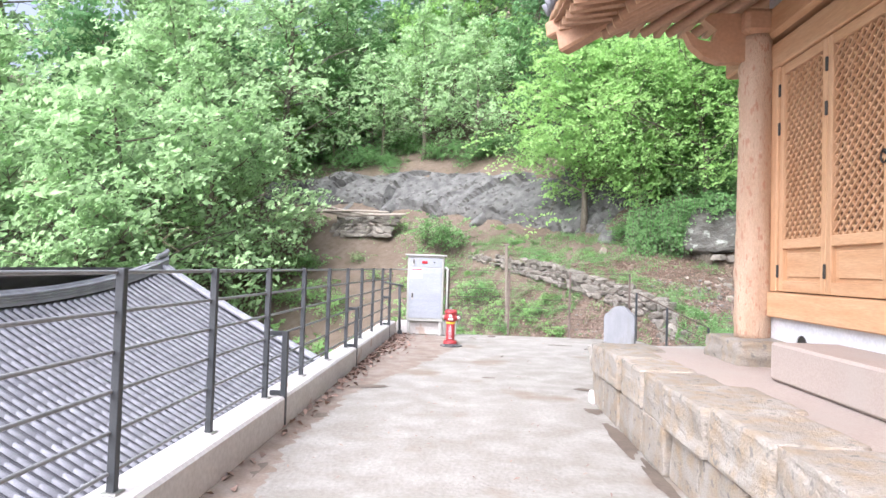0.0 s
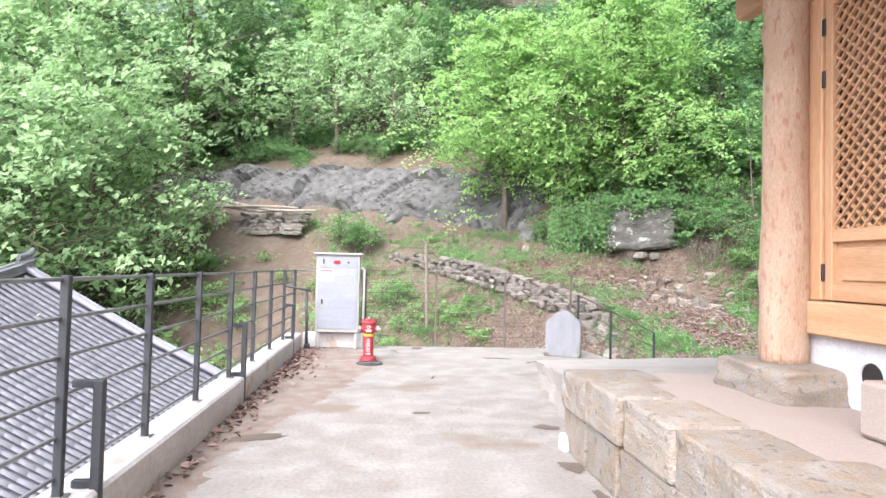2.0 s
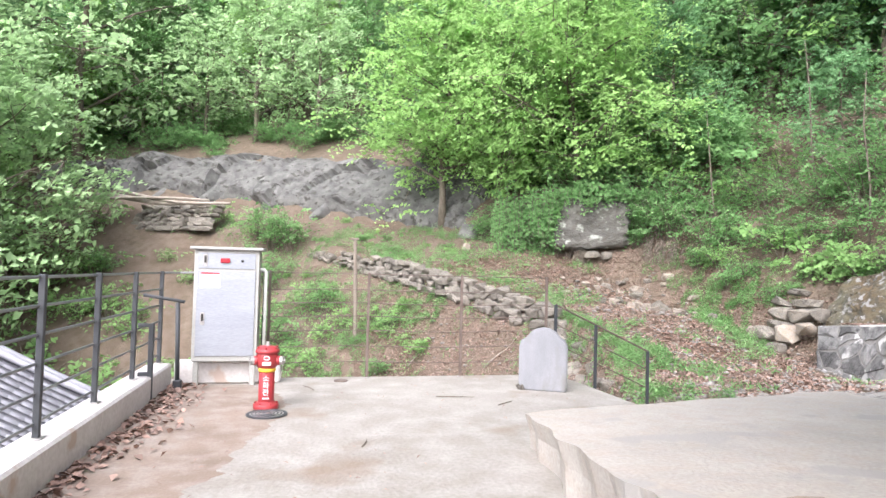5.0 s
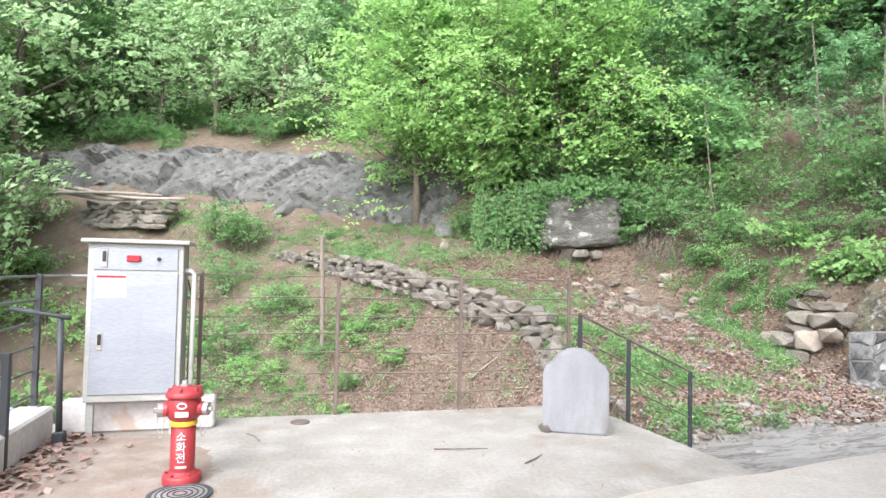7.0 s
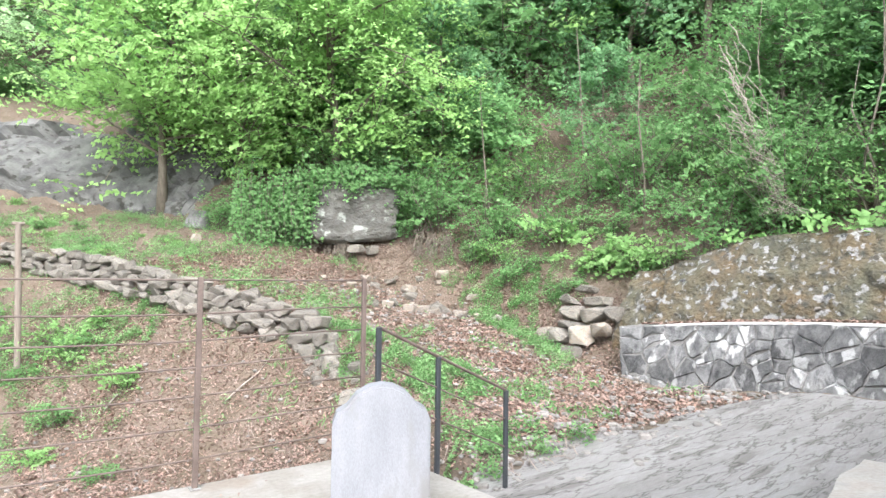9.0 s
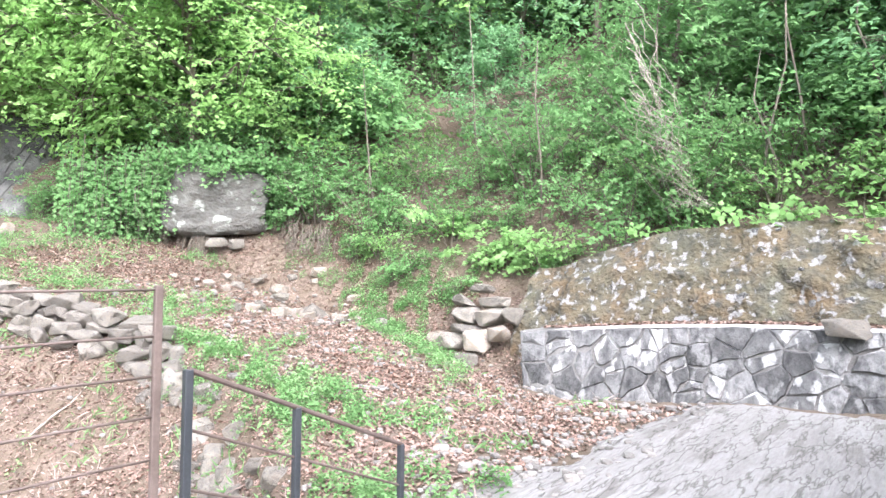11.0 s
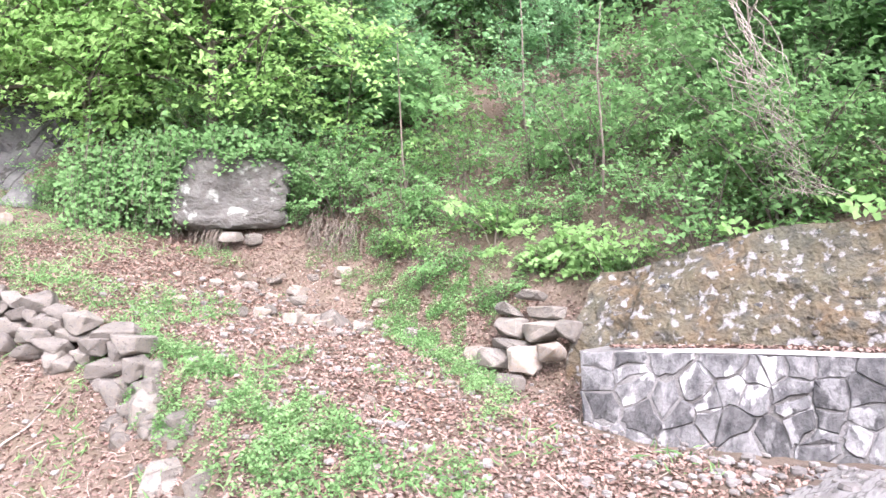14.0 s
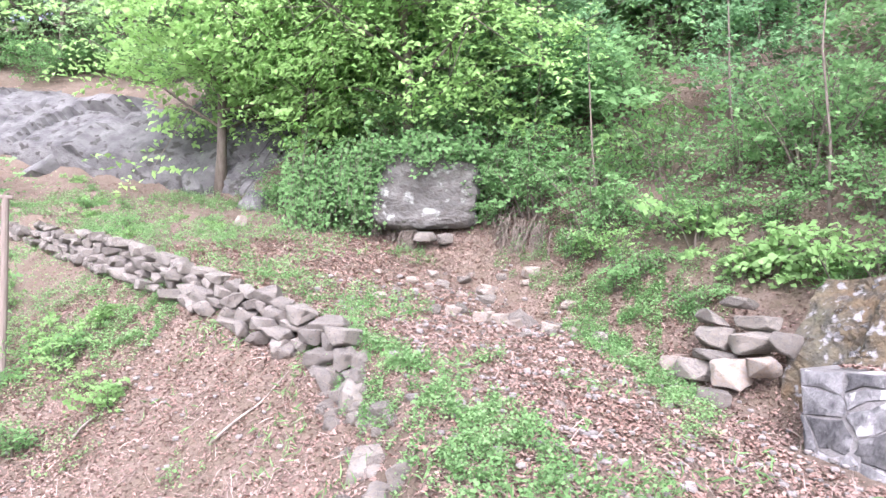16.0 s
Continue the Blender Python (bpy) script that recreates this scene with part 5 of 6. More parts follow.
for y in ly:
    for x in lx:
        lim, right = lane_limits(x, y)
        edge_in = min(1.0, max(0.0, min(lim - y, right - x) / 0.7))
        g.v.append((float(x), float(y), gz(float(x), float(y)) - 0.02 + 0.05 * edge_in + 0.012 * noise.noise((x * 3.0, y * 3.0, 1)) + 0.010 * noise.noise((x * 9.0, y * 5.0, 2))))
nlx = len(lx)
for j in range(len(ly) - 1):
    for i in range(nlx - 1):
        cx_, cy_ = lx[i] + 0.065, ly[j] + 0.065
        lim, right = lane_limits(cx_, cy_)
        if cy_ < lim and cx_ < right:
            a = j * nlx + i
            g.f.append((a, a + 1, a + nlx + 1, a + nlx))
thing("lane", g, M_ROAD, "broken pale concrete lane with cracked patches", "road", kind="structure", smooth=True)

# ---- stele, hydrant, cabinet, manhole, pole ----
out = [(-0.285, 0.0), (0.285, 0.0), (0.30, 0.10), (0.30, 0.56), (0.27, 0.63), (0.215, 0.66), (0.15, 0.735), (0.07, 0.775), (0.0, 0.785), (-0.08, 0.772), (-0.155, 0.73), (-0.215, 0.655), (-0.275, 0.62), (-0.30, 0.55), (-0.30, 0.10)]
bm = bmesh.new()
vs = [bm.verts.new((x, -0.075, z)) for x, z in out]
f = bm.faces.new(vs)
r = bmesh.ops.extrude_face_region(bm, geom=[f])
bmesh.ops.translate(bm, vec=(0, 0.15, 0), verts=[v for v in r["geom"] if isinstance(v, bmesh.types.BMVert)])
bmesh.ops.recalc_face_normals(bm, faces=bm.faces)
bmesh.ops.bevel(bm, geom=[e for e in bm.edges if abs(e.verts[0].co.y - e.verts[1].co.y) < 1e-5], offset=0.016, segments=2, affect="EDGES")
me = bpy.data.meshes.new("stele")
bm.to_mesh(me)
bm.free()
me.materials.append(M_GRANITE)
stele = tagged(new("stone_stele", me), "small grey granite stele with a rounded shouldered top", "stele")
stele.matrix_basis = pose(3.03, 11.40, 0.0, 0, 0, -26)
tagged(stone_ob("stele_footing", 2.79, 11.50, 0.02, (0.14, 0.16, 0.12), (0, 0, 20)), "small mortar lump at the stele's foot", "stone")


def lettering(text, size, material, m, parent=None, vertical=True, name="lettering"):
    cu = bpy.data.curves.new(name, "FONT")
    cu.body = "\n".join(text) if vertical else text
    cu.size, cu.extrude, cu.align_x = size, 0.002, "CENTER"
    tmp = bpy.data.objects.new(name, cu)
    scene.collection.objects.link(tmp)
    me_ = bpy.data.meshes.new_from_object(tmp.evaluated_get(bpy.context.evaluated_depsgraph_get()))
    bpy.data.objects.remove(tmp)
    me_.materials.clear()
    me_.materials.append(material)
    o_ = new(name, me_)
    o_.matrix_basis = m
    if parent:
        o_.parent = parent
    return o_


hyd = tagged(empty("fire_hydrant", (-0.28, 10.70, 0)), "red cast-iron fire hydrant with white lettering and a yellow band", "hydrant")
part("foot_flange", Geo().lathe([(0.125, 0.0), (0.128, 0.012), (0.128, 0.05), (0.118, 0.06), (0.09, 0.065), (0.085, 0.085)], n=28), M_RED, hyd, "", True)
for k in range(6):
    a = k * math.pi / 3
    part("bolt", Geo().lathe([(0.012, 0.055), (0.012, 0.075), (0.006, 0.078)], (0.105 * math.cos(a), 0.105 * math.sin(a), 0), 6), M_RED, hyd)
part("barrel", Geo().lathe([(0.083, 0.06), (0.080, 0.10), (0.080, 0.385)], n=28), M_RED, hyd, "", True)
part("band", Geo().lathe([(0.083, 0.385), (0.088, 0.390), (0.088, 0.418), (0.083, 0.423)], n=28), M_YELLOW, hyd, "yellow painted band", True)
part("body", Geo().lathe([(0.082, 0.42), (0.104, 0.445), (0.112, 0.49), (0.112, 0.545), (0.100, 0.575), (0.098, 0.59)], n=28), M_RED, hyd, "", True)
part("bonnet", Geo().lathe([(0.118, 0.578), (0.122, 0.585), (0.122, 0.605), (0.112, 0.615), (0.085, 0.640), (0.045, 0.652)], n=28), M_RED, hyd, "", True)
for k in range(6):
    a = k * math.pi / 3 + 0.4
    part("rib", Geo().box((0.085 * math.cos(a), 0.085 * math.sin(a), 0.628), (0.05, 0.018, 0.035), 0.005, Matrix.Rotation(a, 4, "Z")), M_RED, hyd)
part("operating_nut", Geo().lathe([(0.034, 0.645), (0.034, 0.662), (0.022, 0.664), (0.020, 0.690)], n=6), M_STEEL, hyd, "dull steel operating nut")
for sx in (-1, 1):
    pt = Geo().tube([(sx * 0.09, -0.02, 0.50), (sx * 0.135, -0.035, 0.50)], 0.048, 16)
    noz = part("nozzle", pt, M_RED, hyd, "", True)
    part("cap", Geo().tube([(sx * 0.130, -0.034, 0.50), (sx * 0.165, -0.045, 0.50)], 0.046, 12).tube([(sx * 0.163, -0.044, 0.50), (sx * 0.185, -0.05, 0.50)], 0.018, 6), M_STEEL, noz, "dull steel outlet cap")
    ch = [(sx * (0.16 - 0.05 * t), -0.07 - 0.02 * math.sin(t * 3), 0.46 - 0.13 * math.sin(math.pi * t) - 0.02 * t) for t in np.linspace(0, 1, 9)]
    part("chain", Geo().tube(ch, 0.004, 5), M_STEEL, noz)
lettering("소화전", 0.072, M_WPAINT, pose(-0.002, -0.0825, 0.300, 90, 0, 0), hyd)
part("mark", Geo().box((0, -0.0815, 0.12), (0.07, 0.004, 0.012)), M_WPAINT, hyd, "small white marking")
part("mark", Geo().box((0, -0.1125, 0.478), (0.085, 0.006, 0.035), 0.002), M_WPAINT, hyd, "white painted mark")
part("mark", Geo().tube([(0.0 + 0.028 * math.cos(a), -0.1135, 0.535 + 0.018 * math.sin(a)) for a in np.linspace(0, 6.28, 12)], 0.005, 5), M_WPAINT, hyd, "white painted ring mark")

man = tagged(empty("manhole_cover", (-0.25, 10.42, 0.004)), "round patterned iron cover set in the concrete by the hydrant", "manhole cover")
part("ring", Geo().lathe([(0.20, 0.0), (0.20, 0.012), (0.17, 0.014), (0.168, 0.008)], n=32), M_IRON, man)
part("lid", Geo().lathe([(0.166, 0.0), (0.166, 0.012)], n=32), M_STEEL, man)
for rr in (0.04, 0.075, 0.11, 0.145):
    part("groove", Geo().tube([(rr * math.cos(a), rr * math.sin(a), 0.012) for a in np.linspace(0, 6.283, 25)], 0.006, 5), M_IRON, man)
tagged(thing("drain_lid", Geo().lathe([(0.09, 0.0), (0.09, 0.014), (0.07, 0.018)], (0.55, 12.2, 0.0), 20), M_RUST, "small round rusty lid in the concrete", "lid"))

cab = tagged(empty("hose_cabinet", (-0.88, 12.10, 0)), "stainless fire hose cabinet on short legs with an overhanging top", "cabinet")
W_, D_, Z0, Z1 = 0.76, 0.30, 0.30, 1.66
part("body", Geo().box((0, 0, (Z0 + Z1) / 2), (W_, D_, Z1 - Z0), 0.006), M_CABTRIM, cab)
part("top", Geo().box((0, -0.01, Z1 + 0.018), (W_ + 0.10, D_ + 0.08, 0.036), 0.008), M_CABTRIM, cab)
for x in (-1, 1):
    part("leg", Geo().box((x * (W_ / 2 - 0.05), -0.10, 0.15), (0.06, 0.04, 0.30), 0.004), M_CABTRIM, cab)
    part("leg", Geo().box((x * (W_ / 2 - 0.05), 0.10, 0.15), (0.06, 0.04, 0.30), 0.004), M_CABTRIM, cab)
up_ = part("upper_panel", Geo().box((0, -D_ / 2 - 0.004, 1.525), (W_ - 0.09, 0.012, 0.19), 0.003), M_CABINET, cab, "brushed steel panel")
dr_ = part("door", Geo().box((0, -D_ / 2 - 0.006, 0.885), (W_ - 0.08, 0.016, 1.04), 0.004), M_CABINET, cab, "brushed steel door, closed")
part("lamp_housing", Geo().box((-0.02, -D_ / 2 - 0.02, 1.53), (0.11, 0.03, 0.055), 0.008), M_REDLAMP, up_, "red alarm lamp")
for par, x, z in ((up_, -0.25, 1.53), (dr_, -0.265, 0.82)):
    part("latch_plate", Geo().box((x, -D_ / 2 - 0.016, z), (0.05, 0.008, 0.15), 0.003), M_STEEL, par)
    part("latch", Geo().box((x, -D_ / 2 - 0.024, z + 0.015), (0.026, 0.014, 0.09), 0.005), M_BLACK, par, "dark latch handle")
g = Geo().lathe([(0.018, 0), (0.016, 0.02), (0.005, 0.024)], n=14)
g.v = [(0.18 + x, -D_ / 2 - 0.008 - z, 1.53 + y) for x, y, z in g.v]
part("button", g, M_BLACK, up_, "round dark button")
nt_ = part("notice", Geo().box((-0.19, -D_ / 2 - 0.0155, 1.29), (0.24, 0.003, 0.19)), M_BLUE, dr_, "pale notice sheet with a red heading")
part("notice_heading", Geo().box((-0.19, -D_ / 2 - 0.0175, 1.372), (0.23, 0.003, 0.02)), M_REDLAMP, nt_)
for k, chh in enumerate("옥외소화전"):
    lettering(chh, 0.085, M_CABINET, pose(0.03, -D_ / 2 - 0.0155, 1.145 - 0.148 * k, 90, 0, 0), dr_)
part("conduit", Geo().tube([(W_ / 2 - 0.0, -0.05, 1.43), (W_ / 2 + 0.05, -0.05, 1.43), (W_ / 2 + 0.075, -0.05, 1.40), (W_ / 2 + 0.075, -0.05, 0.0)], 0.022, 10), M_PIPE, cab, "pale plastic conduit", True)
part("cable", Geo().tube([(W_ / 2 + 0.02, 0.02, 1.35), (W_ / 2 + 0.05, 0.02, 1.2), (W_ / 2 + 0.04, 0.02, 0.28)], 0.008, 6), M_BLACK, cab)

brace = tagged(empty("leaning_prop", (-1.38, 11.75, 0)), "dark steel strut propped beside the cabinet", "brace")
part("strut", Geo().tube([(0.02, 0, 0.0), (-0.02, 0.05, 1.02)], 0.026, 8), M_IRON, brace, "", True)
part("foot", Geo().box((0.02, 0, 0.06), (0.09, 0.09, 0.12), 0.01), M_IRON, brace)
part("cross_arm", Geo().tube([(-0.42, 0.15, 1.10), (0.06, 0.02, 1.03)], 0.02, 8), M_IRON, brace, "", True)
pz = gz(1.62, 25.3)
thing("timber_pole", Geo().tube([(1.60, 25.3, pz - 0.3), (1.57, 25.3, 0.2), (1.50, 25.3, 2.5)], [0.075, 0.07, 0.065], 10).box((1.50, 25.3, 2.48), (0.26, 0.12, 0.08), 0.02), M_POLE, "weathered timber pole standing on the slope", "pole", smooth=False)

# silt, washed along the kerb and round the hydrant
g = Geo()
NS = 260
for i in range(NS):
    y = 1.0 + 11.0 * i / (NS - 1)
    w = 0.22 + 1.15 * smoothstep(5.0, 11.0, y) * (1 - 0.35 * smoothstep(11.2, 12.0, y)) + 0.14 * noise.noise((y * 1.1, 0, 0)) + 0.10 * noise.noise((y * 4, 0, 0)) + 0.07 * noise.noise((y * 11, 3, 0)) + 0.04 * noise.noise((y * 25, 5, 0))
    for j in range(7):
        v = j / 6
        g.v.append((-1.478 + w * v, y, 0.0022 + 0.018 * (1 - v) ** 2 + (0.002 * noise.noise((y * 3, v * 4, 0)) if 0 < j < 6 else 0)))
for i in range(NS - 1):
    for j in range(6):
        a = i * 7 + j
        g.f.append((a, a + 1, a + 8, a + 7))
thing("silt", g, M_SILT, "thin brown silt washed along the kerb", "silt", kind="stuff", smooth=True)


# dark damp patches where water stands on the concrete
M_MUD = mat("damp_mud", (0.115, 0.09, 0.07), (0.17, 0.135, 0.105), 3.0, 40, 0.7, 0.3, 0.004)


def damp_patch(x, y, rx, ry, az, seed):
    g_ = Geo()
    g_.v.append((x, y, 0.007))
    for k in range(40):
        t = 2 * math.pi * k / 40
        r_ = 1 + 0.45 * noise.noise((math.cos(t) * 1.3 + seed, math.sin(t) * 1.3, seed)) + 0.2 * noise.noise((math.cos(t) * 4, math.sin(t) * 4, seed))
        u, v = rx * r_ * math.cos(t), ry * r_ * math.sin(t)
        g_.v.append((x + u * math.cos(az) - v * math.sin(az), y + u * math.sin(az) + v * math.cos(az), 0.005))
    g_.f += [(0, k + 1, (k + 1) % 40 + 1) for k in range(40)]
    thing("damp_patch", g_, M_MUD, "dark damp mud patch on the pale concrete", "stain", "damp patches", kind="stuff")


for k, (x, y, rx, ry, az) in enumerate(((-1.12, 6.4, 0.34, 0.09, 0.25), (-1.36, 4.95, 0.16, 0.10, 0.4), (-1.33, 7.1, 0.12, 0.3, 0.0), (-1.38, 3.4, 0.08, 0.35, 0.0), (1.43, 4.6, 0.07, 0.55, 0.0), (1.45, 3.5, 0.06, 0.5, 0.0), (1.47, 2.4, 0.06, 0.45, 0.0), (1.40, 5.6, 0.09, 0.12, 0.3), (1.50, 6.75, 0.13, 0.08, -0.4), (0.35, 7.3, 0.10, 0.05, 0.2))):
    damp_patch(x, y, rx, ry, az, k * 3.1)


# ---- shrubs, ivy and ground plants ----
def make_shrub(seed, height, spread, n, leaf, material, label, group, shape=0.6, stems=9):
    rs = np.random.RandomState(seed)
    e = tagged(new("shrub"), label, "shrub", group)
    g_ = Geo()
    bases = []
    for k in range(stems):
        az = rs.uniform(0, 6.28)
        out_ = spread * rs.uniform(0.2, 1.0)
        p = [Vector((0.1 * math.cos(az), 0.1 * math.sin(az), -0.15))]
        hh = height * rs.uniform(0.6, 1.0)
        for s in (0.35, 0.7, 1.0):
            p.append(Vector((out_ * s * math.cos(az), out_ * s * math.sin(az), hh * (s - 0.25 * s * s) * 1.25)))
        g_.tube(p, [0.018, 0.014, 0.010, 0.004], 5, False)
        for tt in rs.uniform(0.3, 1.02, 6):
            bases.append((out_ * tt * math.cos(az), out_ * tt * math.sin(az), hh * (tt - 0.25 * tt * tt) * 1.25))
            g_.tube([bases[-1], Vector(bases[-1]) + Vector(rs.normal(size=3)) * 0.16 * spread], [0.006, 0.003], 3, False)
    cs, ns = twigs(rs, bases, [0.26 * spread] * len(bases), n, leaf, 0.45, 8, (-0.15, -0.35, 0.9))
    part("stem_clump", g_, M_BARK, e, "", True)
    c_ = new("foliage", leaf_mesh("foliage", cs, ns, leaf, material, rs, shape))
    c_.parent = e
    return e


shrubs = [make_shrub(1, 1.5, 1.15, 860, 0.115, M_LEAF_A, "leafy mid-green shrub on the bank", "bank shrubs"),
          make_shrub(2, 1.1, 1.05, 640, 0.12, M_LEAF_E, "fresh light-green shrub on the bank", "bank shrubs"),
          make_shrub(3, 2.2, 1.6, 1250, 0.12, M_LEAF_A, "tall loose shrub with mid-green leaves on the slope", "bank shrubs", stems=13),
          make_shrub(4, 0.7, 0.8, 640, 0.12, M_LEAF_E, "low broad-leaved bright green plant clump", "broad-leaved clumps", 0.85),
          make_shrub(5, 0.8, 0.9, 760, 0.09, M_LEAF_A, "trailing small-leaved climber over the bank edge", "trailing climbers", 0.75)]
taken = set()
rg = random.Random(8)


def shrub(kind, x, y, sc=1.0, dz=0.0):
    m_ = pose(x, y, gz(x, y) - 0.08 + dz, rg.uniform(-8, 8), rg.uniform(-8, 8), rg.uniform(-70, 70)) @ Matrix.Scale(sc, 4)
    if kind not in taken:
        taken.add(kind)
        shrubs[kind].matrix_basis = m_
    else:
        o_ = copy_thing(shrubs[kind], m_)
        o_.matrix_basis = m_


under = []


def far_shrub(kind, x, y, sc=1.0):
    """Undergrowth too far off to tell apart: kept for one joined mesh."""
    under.append((kind, pose(x, y, gz(x, y) - 0.08, rg.uniform(-8, 8), rg.uniform(-8, 8), rg.uniform(-70, 70)) @ Matrix.Scale(sc, 4)))


def along(y, s_):
    i = edge_at(y)
    return EDGE[i, 0] + EDGE_N[i, 0] * s_, EDGE[i, 1] + EDGE_N[i, 1] * s_


# on the bank above the lane
for k in range(74):
    y = rg.uniform(13.2, 34)
    i = edge_at(y)
    s_ = EDGE[i, 4] + (rg.uniform(2.8, 9) if y < 20 else rg.uniform(1.8, 8) if y < 28.5 else rg.uniform(3.0, 8.5))
    x, y = along(y, s_)
    if math.hypot(x - 10.6, y - 25.3) > 1.6:
        shrub(rg.choice((0, 0, 2, 2, 1, 4)), x, y, rg.uniform(0.75, 1.35))
for k in range(34):
    y = rg.uniform(7, 19)
    shrub(rg.choice((0, 2, 2, 1, 3)), 14.7 + 0.2 * max(0, y - 14) + rg.uniform(0.0, 7), y, rg.uniform(0.7, 1.4))
for k in range(38):
    y, s_ = rg.uniform(12, 33), rg.uniform(9.5, 20)
    x, y = along(y, s_)
    far_shrub(rg.choice((0, 2, 2, 2)), x, y, rg.uniform(1.1, 1.9))
# thicket that covers the steep upper bank
for k in range(38):
    y = rg.uniform(11, 27)
    x, y = along(max(y, 13.2), EDGE[edge_at(max(y, 13.2)), 4] + rg.uniform(4.0, 11)) if y > 13.2 else (15.5 + rg.uniform(0, 6), y)
    far_shrub(rg.choice((0, 2, 2, 4)), x, y, rg.uniform(0.9, 1.7))
# leafy light sprouts above the rubble, beside the saplings
for k in range(14):
    shrub(1, 15.0 + rg.uniform(-0.4, 2.4), rg.uniform(10.0, 17.5), rg.uniform(0.9, 1.35))
# fringe along the top of the mossy rubble
for k in range(15):
    y = rg.uniform(7.5, 17.2)
    shrub(rg.choice((4, 4, 3, 1, 0)), 13.95 + rg.uniform(-0.15, 0.5) - 0.12 * max(0, 12 - y), y, rg.uniform(0.4, 0.65), 0.05)
# round the boulder and along the bank's overhanging edge
for x, y, kd, sc, dz in ((12.15, 25.35, 4, 1.0, 0.7), (12.0, 25.2, 4, 0.7, 0.2), (9.6, 27.2, 4, 1.2, 0.6), (10.2, 27.6, 0, 1.0, 0.9), (12.2, 25.6, 4, 1.1, 0.8), (12.5, 25.0, 0, 0.9, 0.6), (12.3, 25.3, 4, 1.0, 0.3), (11.4, 27.4, 0, 1.0, 1.6), (10.6, 27.3, 4, 1.0, 1.8), (8.8, 28.1, 4, 1.0, 0.3), (13.0, 24.2, 0, 0.9, 0.3), (10.7, 26.3, 4, 0.8, 1.2), (11.3, 26.1, 4, 0.8, 1.4), (11.9, 25.9, 4, 0.9, 1.0),
                        (13.4, 22.6, 2, 1.0, 0.2), (13.2, 21.9, 1, 0.7, 0.1), (13.7, 22.2, 0, 0.8, 0.1), (12.8, 21.0, 4, 0.7, 0.1), (13.3, 20.6, 4, 0.8, 0.1), (13.0, 19.2, 4, 0.7, 0.1), (12.9, 22.6, 4, 0.8, 0.1), (13.2, 21.4, 1, 0.8, 0.2), (8.4, 29.5, 0, 0.9, 0.3), (7.6, 30.7, 4, 1.1, 0.3), (14.2, 20.2, 3, 1.2, 0.2), (14.0, 18.4, 3, 1.3, 0.2), (14.0, 17.2, 3, 1.2, 0.1), (14.3, 16.6, 1, 1.0, 0.1), (13.8, 18.9, 3, 1.0, 0.1), (14.3, 14.2, 3, 1.1, 0.1), (14.1, 12.4, 3, 1.2, 0.1), (14.0, 11.2, 3, 1.3, 0.2)):
    shrub(kd, x, y, sc, dz)
# looser growth rising behind the boulder, up to the crown of the bright tree
for x, y, kd, sc, dz in ((10.0, 27.4, 2, 0.9, 0.5), (11.6, 27.2, 0, 1.2, 0.9), (12.7, 26.6, 2, 0.9, 0.4), (9.0, 28.4, 0, 1.2, 0.5), (10.8, 27.9, 2, 1.1, 0.9), (13.4, 25.2, 0, 1.1, 0.3), (8.0, 29.6, 2, 0.8, 0.4), (12.2, 27.6, 2, 1.1, 0.9), (14.2, 21.0, 0, 0.9, 0.0), (14.7, 19.9, 0, 0.8, 0.0), (15.2, 22.0, 2, 0.9, 0.0), (14.0, 22.6, 4, 1.0, 0.1), (14.9, 18.9, 4, 0.9, 0.1)):
    shrub(kd, x, y, sc, dz)
# climber hanging in strands over the boulder's top and down both flanks
rs = np.random.RandomState(19)
climber = tagged(new("climber"), "small-leaved green climber draped over the great boulder", "climber")
g = Geo()
cs, ns = [], []
for k in range(230):
    zone = rs.randint(0, 10)
    if zone < 5:
        lat = rs.choice((-3.4, -2.9, -2.3, -1.9, -1.45)) + rs.normal() * 0.14
        z0, drop_ = 4.2 + 1.1 * noise.noise((lat * 2.1, 0, 0)) + rs.normal() * 0.4, rs.uniform(0.5, 2.1) + 0.4 * noise.noise((lat * 3, 4, 0))
    elif zone < 7:
        lat = rs.choice((1.45, 1.8, 2.5)) + rs.normal() * 0.13
        z0, drop_ = 4.2 + rs.normal() * 0.5, rs.uniform(0.5, 2.0)
    else:
        lat, z0, drop_ = rs.uniform(-1.5, 1.5), 4.6 + rs.normal() * 0.22, rs.uniform(0.1, 0.35)
    px_, py_ = 10.65 + 0.91 * lat + rs.normal() * 0.12, (25.75 if zone < 7 else 25.15) - 0.41 * lat + abs(lat) * 0.12 + rs.normal() * 0.2
    pth = [(px_ + 0.25 * (1 - t), py_ + 0.7 * (1 - t), z0 - drop_ * t ** 1.4) for t in np.linspace(0, 1, 5)]
    g.tube(pth, [0.012, 0.011, 0.009, 0.007, 0.004], 4, False)
    nn = int(34 * (0.4 + drop_ / 2))
    t = rs.uniform(0, 1, nn)
    cs.append(np.stack([px_ + 0.25 * (1 - t), py_ + 0.7 * (1 - t), z0 - drop_ * t ** 1.4], 1) + rs.normal(size=(nn, 3)) * np.array([0.14, 0.13, 0.08]))
    ns.append(rs.normal(size=(nn, 3)) * 0.4 + np.array([-0.35, -0.7, 0.75]))
part("stem", g, M_BARK, climber, "", True)
o = new("foliage", leaf_mesh("foliage", np.concatenate(cs), np.concatenate(ns), 0.125, M_LEAF_A, rs, 0.7))
o.parent = climber
